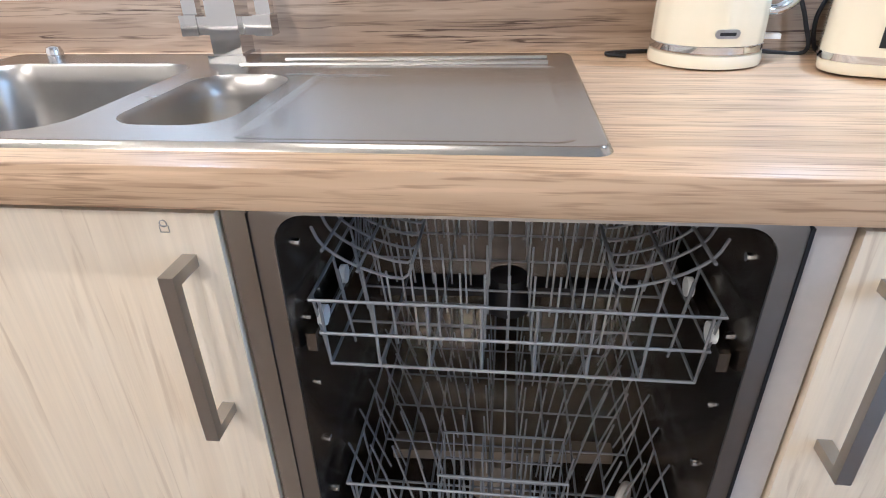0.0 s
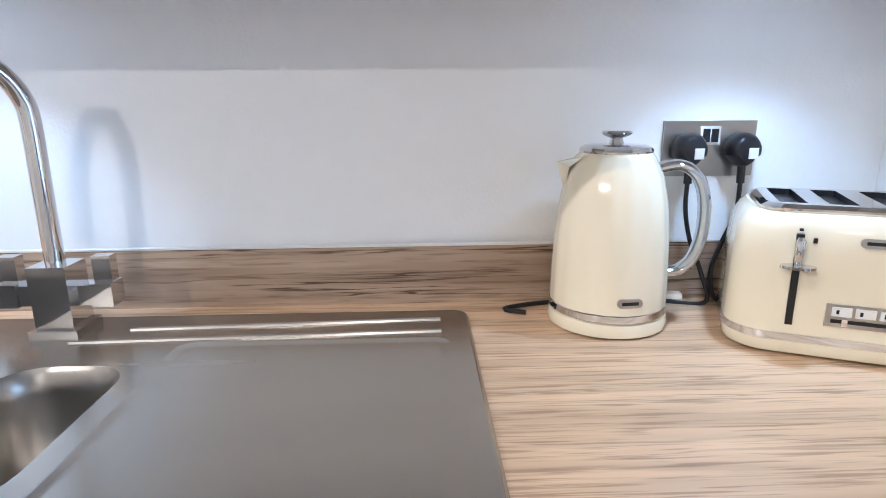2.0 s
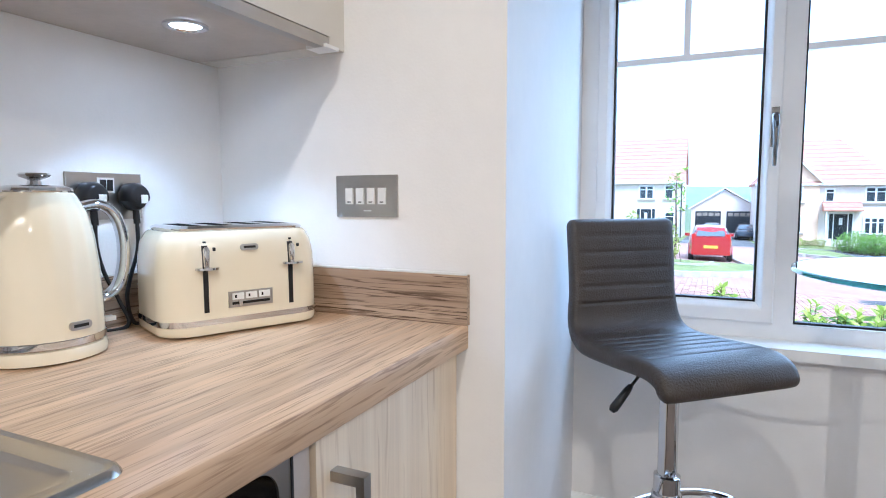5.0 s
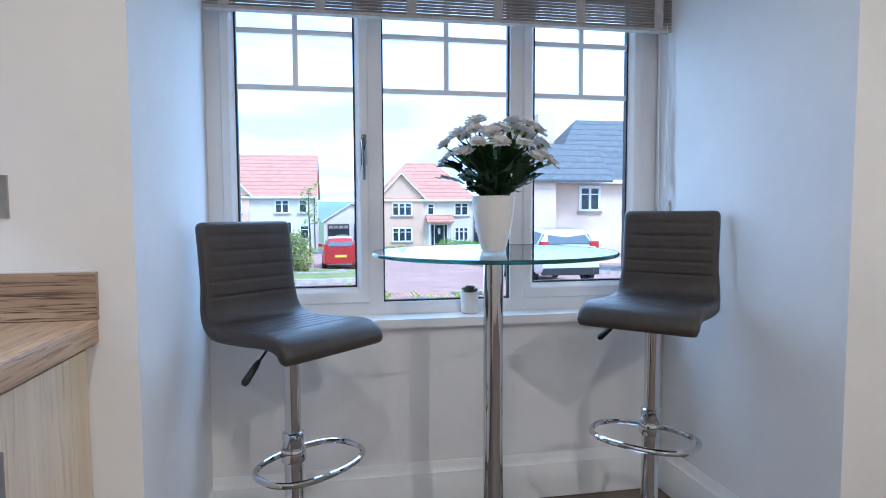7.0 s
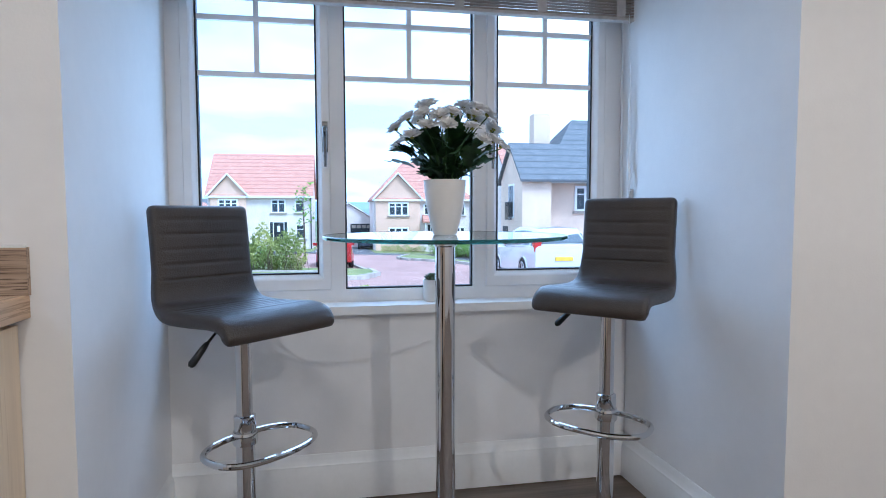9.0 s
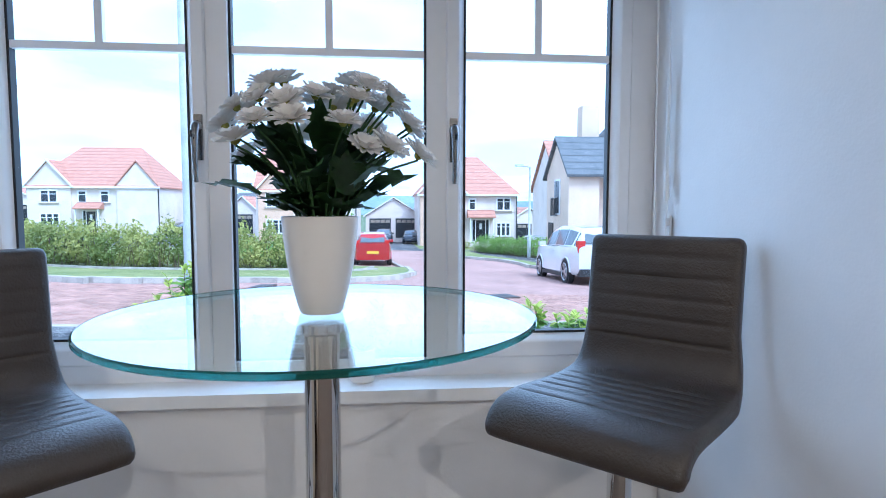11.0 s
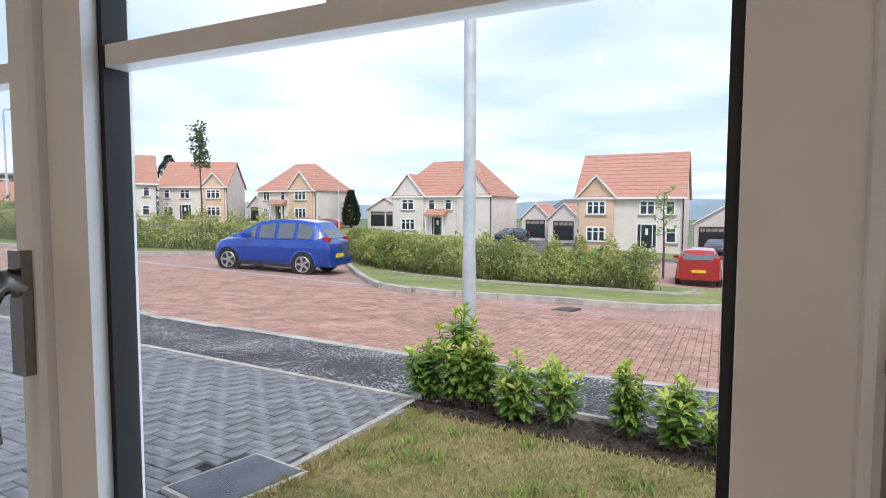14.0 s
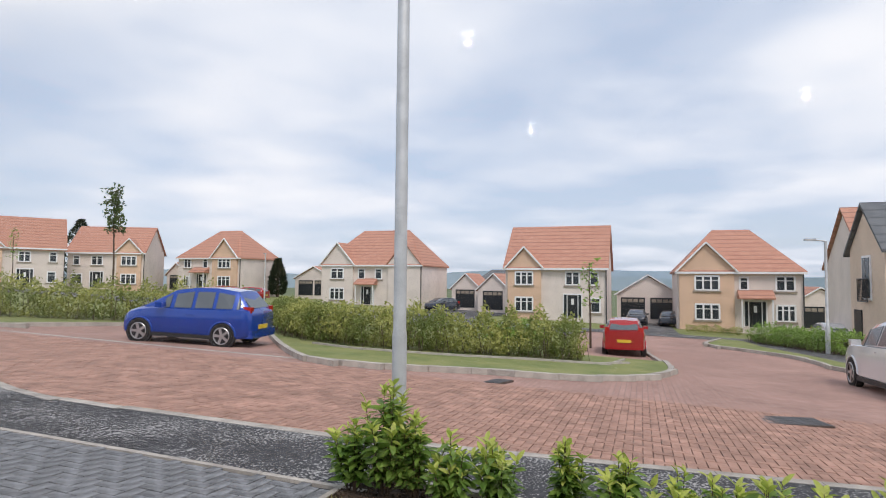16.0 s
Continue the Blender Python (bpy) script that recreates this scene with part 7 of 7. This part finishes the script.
def car(m, paint, L, W, H, wheel, axles, low, roof, label, group="parked cars"):
    """Car along +x (nose). low: (x, sill, waist, half width); roof: (x, z, half width) for the glasshouse."""
    c = thing("car", m, label, "car", group)
    bm = bmesh.new()
    loops = []
    for x, z0, z1, w in low:
        t = 0.07
        loops.append([(x, -w * 0.93, z0), (x, -w, z0 + t), (x, -w, z1 - 0.22), (x, -w * 0.97, z1 - 0.06), (x, -w * 0.86, z1), (x, 0, z1 + 0.02), (x, w * 0.86, z1), (x, w * 0.97, z1 - 0.06), (x, w, z1 - 0.22), (x, w, z0 + t), (x, w * 0.93, z0), (x, 0, z0)])
    rings(bm, loops)
    body = part("body", bm, paint, c, angle=40)
    bm = bmesh.new()
    loops = []
    for x, zb, zt, wb, wt in roof:
        loops.append([(x, -wb, zb), (x, -wt, zt - 0.10), (x, -wt * 0.9, zt - 0.02), (x, 0, zt), (x, wt * 0.9, zt - 0.02), (x, wt, zt - 0.10), (x, wb, zb)])
    rings(bm, loops)
    top = part("cabin", bm, paint, c, angle=40)
    # side, front and rear glass, proud of the cabin
    n = len(roof)
    for sg in (-1, 1):
        for i in range(n - 1):
            (xa, zba, zta, wba, wta), (xb, zbb, ztb, wbb, wtb) = roof[i], roof[i + 1]
            bm = bmesh.new()
            e = 0.05
            fa, fb = (0.42, 0.98) if i == 0 else (0.04, 0.5) if i == n - 2 else (0.0, 1.0)
            mix = lambda f: tuple(p + (q2 - p) * f for p, q2 in zip(roof[i], roof[i + 1]))
            (xa, zba, zta, wba, wta), (xb, zbb, ztb, wbb, wtb) = mix(fa), mix(fb)

            def on(x, zb, zt, wb, wt, f):
                return (x, sg * (wb + (wt - wb) * f + 0.012), zb + (zt - 0.10 - zb) * f)
            q = [on(xa - e, zba, zta, wba, wta, 0.06), on(xb + e, zbb, ztb, wbb, wtb, 0.06), on(xb + e, zbb, ztb, wbb, wtb, 0.95), on(xa - e, zba, zta, wba, wta, 0.95)]
            rings(bm, [q, [(a, b - sg * 0.03, d) for a, b, d in q]])
            part("side_window", bm, CARGLASS, c, "dark side glass", smooth=False)
    for i, j, nm in ((0, 1, "windscreen"), (n - 1, n - 2, "rear_window")):
        (xa, zba, zta, wba, wta), (xb, zbb, ztb, wbb, wtb) = roof[i], roof[j]
        d = 0.015 if i == 0 else -0.015
        z0, z1 = zta + 0.02, ztb - 0.08
        bm = bmesh.new()
        q = [(xa + d * 1.5, -wta * 0.86, z0), (xa + d * 1.5, wta * 0.86, z0), (xb + d * 2.4, wtb * 0.84, z1), (xb + d * 2.4, -wtb * 0.84, z1)]
        rings(bm, [q, [(a - d * 3, b, e) for a, b, e in q]])
        part(nm, bm, CARGLASS, c, "dark glass", smooth=False)
    rear, nose = low[-1], low[0]
    for sg in (-1, 1):
        for ax in axles:
            bm = bmesh.new()
            lathe(bm, [(wheel * 0.5, -0.06), (wheel * 0.64, -0.06), (wheel * 0.68, -0.1), (wheel * 0.95, -0.1), (wheel, -0.07), (wheel, 0.07), (wheel * 0.95, 0.1), (wheel * 0.68, 0.1), (wheel * 0.64, 0.06), (wheel * 0.5, 0.06)], 28)
            bm.transform(pose(ax, sg * (W / 2 - 0.075), wheel, 90, 0, 0))
            wh = part("wheel", bm, TYRE, c, "black tyre with alloy rim")
            bm = bmesh.new()
            lathe(bm, [(wheel * 0.2, -0.1), (wheel * 0.2, 0.1)], 16)
            for k in range(5):
                a = 2 * math.pi * k / 5
                mm = Matrix.Rotation(a, 4, "Z")
                box(bm, 0, wheel * 0.64, -0.032, 0.032, 0.07, 0.098, mm)
                box(bm, 0, wheel * 0.64, -0.032, 0.032, -0.098, -0.07, mm)
            for zz in (-0.102, 0.102):
                tube(bm, [(wheel * 0.68 * math.cos(t), wheel * 0.68 * math.sin(t), zz) for t in [2 * math.pi * q / 24 for q in range(25)]], 0.014, 5)
            bm.transform(pose(ax, sg * (W / 2 - 0.075), wheel, 90, 0, 0))
            part("rim", bm, RIM, wh)
            bm = bmesh.new()
            tube(bm, [(ax + (wheel + 0.05) * math.cos(t), sg * (W / 2 - 0.005), wheel + (wheel + 0.05) * math.sin(t)) for t in [math.pi * k / 12 for k in range(13)]], 0.028, 6)
            part("wheel_arch", bm, paint, c)
            bm = bmesh.new()
            lathe(bm, [(0.01, -0.05), (wheel + 0.05, -0.05), (wheel + 0.05, 0.05), (0.01, 0.05)], 28)
            bm.transform(pose(ax, sg * (W / 2 - 0.046), wheel + 0.01, 90, 0, 0))
            part("wheel_well", bm, TRIMBLK, c)
        part("tail_lamp", bbox(-L / 2 + 0.03, -L / 2 + 0.24, min(sg * rear[3] * 0.78, sg * (rear[3] + 0.012)), max(sg * rear[3] * 0.72, sg * (rear[3] + 0.012)), rear[2] - 0.17, rear[2] + 0.15, 0.03, 3), REDLAMP, c, "red tail lamp")
        part("headlamp", bbox(L / 2 - 0.32, L / 2 - 0.02, min(sg * nose[3] * 0.6, sg * (nose[3] - 0.01)), max(sg * nose[3] * 0.6, sg * (nose[3] - 0.01)), nose[2] - 0.2, nose[2] - 0.03, 0.03, 3), HEADLAMP, c, "clear headlamp")
        bm = bbox(-0.09, 0.09, -0.10, 0.10, -0.06, 0.07, 0.03, 3)
        bm.transform(pose(L * 0.17, sg * (W / 2 + 0.08), roof[1][1] + 0.07))
        part("wing_mirror", bm, paint, c)
        part("door_handle", bbox(-0.25, -0.07, min(sg * (W / 2 - 0.01), sg * (W / 2 + 0.015)), max(sg * (W / 2 - 0.01), sg * (W / 2 + 0.015)), rear[2] - 0.13, rear[2] - 0.10, 0.008), paint, c)
        part("sill_trim", bbox(-L * 0.24, L * 0.24, min(sg * (W / 2 - 0.05), sg * (W / 2 + 0.008)), max(sg * (W / 2 - 0.05), sg * (W / 2 + 0.008)), 0.2, 0.3, 0.02), TRIMBLK, c)
    part("number_plate", bbox(-L / 2 - 0.03, -L / 2, -0.26, 0.26, rear[2] - 0.42, rear[2] - 0.31, 0.004), PLATE, c, "yellow number plate")
    part("bumper", bbox(-L / 2 - 0.05, -L / 2 + 0.2, -W * 0.44, W * 0.44, 0.26, 0.46, 0.06, 3), TRIMBLK if H > 1.6 else paint, c)
    return c


def paint(name, color):
    return mat(name, color, 0.22, 0.2, var=0.03, scale=2, coat=0.9)


BLUE, RED, WHITEP, NAVY = paint("blue_car_paint", (0.003, 0.052, 0.34)), paint("red_car_paint", (0.42, 0.02, 0.025)), paint("white_car_paint", (0.72, 0.73, 0.74)), paint("dark_car_paint", (0.03, 0.035, 0.05))


def hatch(m, pt, L, W, H, label, wheel=0.30):
    w = W / 2
    low = [(L * 0.5, 0.34, 0.62, w * 0.70), (L * 0.47, 0.24, 0.78, w * 0.88), (L * 0.36, 0.2, 0.92, w * 0.97), (L * 0.25, 0.2, 0.98, w), (0, 0.2, 0.98, w), (-L * 0.3, 0.2, 1.0, w), (-L * 0.44, 0.24, 1.0, w * 0.97), (-L * 0.5, 0.32, 0.95, w * 0.88)]
    roof = [(L * 0.34, 0.86, 0.95, w * 0.9, w * 0.82), (L * 0.13, 0.94, H - 0.08, w * 0.93, w * 0.74), (-L * 0.05, 0.95, H, w * 0.94, w * 0.74), (-L * 0.24, 0.96, H - 0.01, w * 0.94, w * 0.73), (-L * 0.40, 0.96, H - 0.08, w * 0.92, w * 0.70), (-L * 0.485, 0.9, 1.0, w * 0.88, w * 0.80)]
    return car(m, pt, L, W, H, wheel, (L * 0.325, -L * 0.315), low, roof, label)


def on_ground(x, y, rz):
    a = radians(rz)
    e = 1.2
    s = (gz(x + e * math.cos(a), y + e * math.sin(a)) - gz(x - e * math.cos(a), y - e * math.sin(a))) / (2 * e)
    return pose(x, y, gz(x, y) - 0.045, 0, -math.degrees(math.atan(s)), rz)


Lb, Wb, Hb = 3.5, 1.64, 1.5
w = Wb / 2
blue_low = [(Lb * 0.5, 0.36, 0.56, w * 0.62), (Lb * 0.485, 0.24, 0.70, w * 0.82), (Lb * 0.44, 0.2, 0.80, w * 0.93), (Lb * 0.36, 0.19, 0.90, w * 0.98), (Lb * 0.25, 0.19, 0.95, w), (0, 0.19, 0.97, w), (-Lb * 0.28, 0.2, 1.0, w), (-Lb * 0.42, 0.24, 1.02, w * 0.98), (-Lb * 0.48, 0.28, 1.0, w * 0.92), (-Lb * 0.5, 0.34, 0.9, w * 0.84)]
blue_roof = [(Lb * 0.38, 0.80, 0.87, w * 0.9, w * 0.84), (Lb * 0.10, 0.92, Hb - 0.10, w * 0.94, w * 0.76), (-Lb * 0.06, 0.93, Hb - 0.01, w * 0.95, w * 0.75), (-Lb * 0.22, 0.95, Hb, w * 0.95, w * 0.74), (-Lb * 0.37, 0.97, Hb - 0.06, w * 0.94, w * 0.71), (-Lb * 0.475, 0.95, 1.0, w * 0.9, w * 0.82)]
car(on_ground(13.40, 9.62, 103), BLUE, Lb, Wb, Hb, 0.30, (Lb * 0.335, -Lb * 0.30), blue_low, blue_roof, "bright blue small hatchback parked in a bay")
hatch(on_ground(22.3, -1.0, 2) @ Matrix.Scale(0.85, 4), RED, 3.6, 1.6, 1.46, "bright red small hatchback parked by the hedge", 0.29)
hatch(on_ground(57.6, -1.2, 178), NAVY, 4.2, 1.75, 1.45, "dark blue car parked before the garage")
hatch(on_ground(58.5, -4.0, 178), NAVY, 4.2, 1.75, 1.45, "black car parked before the garage")
hatch(on_ground(59.5, 18.6, 160), NAVY, 4.2, 1.75, 1.45, "dark blue car parked beside the cream house")
hatch(on_ground(57, 45.0, 100), RED, 4.2, 1.75, 1.45, "red car parked beyond the hedge")
hatch(on_ground(58, 42.0, 100), RED, 4.2, 1.75, 1.45, "red car parked beyond the hedge")
hatch(on_ground(46, -13.6, 178), WHITEP, 4.2, 1.75, 1.45, "silver car parked beside the house")
Ls, Ws, Hs = 4.48, 1.86, 1.65
w = Ws / 2
suv_low = [(Ls * 0.5, 0.36, 0.8, w * 0.7), (Ls * 0.47, 0.28, 0.95, w * 0.9), (Ls * 0.36, 0.26, 1.05, w * 0.98), (Ls * 0.22, 0.26, 1.08, w), (-Ls * 0.3, 0.26, 1.1, w), (-Ls * 0.45, 0.3, 1.1, w * 0.97), (-Ls * 0.5, 0.4, 1.05, w * 0.9)]
suv_roof = [(Ls * 0.30, 0.98, 1.07, w * 0.9, w * 0.84), (Ls * 0.12, 1.04, Hs - 0.09, w * 0.94, w * 0.76), (-Ls * 0.05, 1.06, Hs, w * 0.95, w * 0.76), (-Ls * 0.25, 1.06, Hs - 0.01, w * 0.95, w * 0.75), (-Ls * 0.40, 1.06, Hs - 0.09, w * 0.93, w * 0.70), (-Ls * 0.485, 1.0, 1.12, w * 0.9, w * 0.8)]
car(on_ground(16.3, -7.42, 0), WHITEP, Ls, Ws, Hs, 0.35, (Ls * 0.30, -Ls * 0.30), suv_low, suv_roof, "white sport utility car parked on the paved road")
column(5.3, 0.33, 8.0, 0.062, 0.055, "tall grey street lamp column behind the laurels")
column(28.0, -8.7, 4.6, 0.09, 0.06, "slim grey street lamp by the hedge", (0.0, 0.55))
column(56.0, 38.5, 5.2, 0.09, 0.06, "slim grey street lamp among the houses", (0.3, 0.3))
column(15.0, 26.2, 5.4, 0.07, 0.045, "slim grey street lamp on the verge", (0.2, -0.5))

# ---- block paving, laid last ----
def herringbone(x0, x1, y0, y1, inside, a=0.2, b=0.1):
    """Blocks of a by b in 90-degree herringbone: yields centre and turn."""
    out = []
    nx, ny = int((x1 - x0) / b) + 6, int((y1 - y0) / b) + 6
    for i in range(-4, nx):
        for j in range(-4, ny):
            k = (i - j) % 4
            x, y = x0 + i * b, y0 + j * b
            if k == 0:
                c = (x + b, y + b / 2, 0)
            elif k == 3:
                c = (x + b / 2, y + b, 90)
            else:
                continue
            if inside(c[0], c[1]):
                out.append(c)
    return out


def edge_x(pts, y):
    """x of a path at y."""
    for (xa, ya), (xb, yb) in zip(pts, pts[1:]):
        if min(ya, yb) <= y <= max(ya, yb) and ya != yb:
            return xa + (xb - xa) * (y - ya) / (yb - ya)
    return pts[-1][0]


def pavers(parent, cells, near, lift, material, seed):
    """Blocks as parts where the camera passes nearest; the rest as one mesh."""
    g = random.Random(seed)
    bm = bmesh.new()
    hx, hy, c = 0.095, 0.045, 0.0035
    rings(bm, [[(-hx, -hy, -0.03), (hx, -hy, -0.03), (hx, hy, -0.03), (-hx, hy, -0.03)], [(-hx, -hy, -c), (hx, -hy, -c), (hx, hy, -c), (-hx, hy, -c)],
               [(-hx + c, -hy + c, 0), (hx - c, -hy + c, 0), (hx - c, hy - c, 0), (-hx + c, hy - c, 0)]], False, True)
    me = mesh_of("paver", bm, material, False)
    tpl = [v.co.copy() for v in me.vertices]
    fc = [tuple(p.vertices) for p in me.polygons]
    cells = sorted(cells, key=near)
    for x, y, rz in cells[:300]:
        same_mesh("paver", me, parent, pose(x, y, gz(x, y) + lift + g.uniform(-0.0025, 0.0025), 2.06, 2.86) @ pose(0, 0, 0, 0, 0, rz))
    vs, fs = [], []
    for x, y, rz in cells[300:]:
        k = len(vs)
        dz = g.uniform(-0.003, 0.003)
        for p in tpl:
            px, py = (p.x, p.y) if rz == 0 else (-p.y, p.x)
            vs.append((x + px, y + py, gz(x + px, y + py) + lift + p.z + dz))
        fs += [tuple(k + i for i in f) for f in fc]
    m2 = bpy.data.meshes.new("pavers")
    m2.from_pydata(vs, [], fs)
    m2.materials.append(material)
    ob = new("pavers", m2)
    ob.parent = parent
    ob["kind"] = "stuff"
    return ob


def island_random(material):
    """Turn the spread from object to object into one from piece to piece."""
    m = material.copy()
    nt = m.node_tree
    oi = next(n for n in nt.nodes if n.type == "OBJECT_INFO")
    ge = nt.nodes.new("ShaderNodeNewGeometry")
    link = next(l for l in nt.links if l.from_node == oi)
    to = link.to_socket
    nt.links.remove(link)
    nt.links.new(ge.outputs["Random Per Island"], to)
    return m


drive_ob, road_ob = bpy.data.objects["driveway"], bpy.data.objects["road"]
cells = herringbone(1.9, 4.6, 0.55, 9.0, lambda x, y: 1.95 < x < 4.62 and 0.50 < y < 9 and not (2.46 < x < 3.14 and y < 0.88))
rest = pavers(drive_ob, cells, lambda c: (c[0] - 3.6) ** 2 + (c[1] - 1.4) ** 2, 0.0, BLUEBRICK, 1)
rest.data.materials[0] = island_random(BLUEBRICK)
cells = herringbone(5.9, 11.4, -7.0, 14.0, lambda x, y: x > edge_x(PAVE_EDGE, y) + 0.11 and x < 11.3)
rest = pavers(road_ob, cells, lambda c: (c[0] - 6.6) ** 2 + (c[1] - 0.5) ** 2 * 0.6, -0.03, REDBRICK, 2)
rest.data.materials[0] = island_random(REDBRICK)
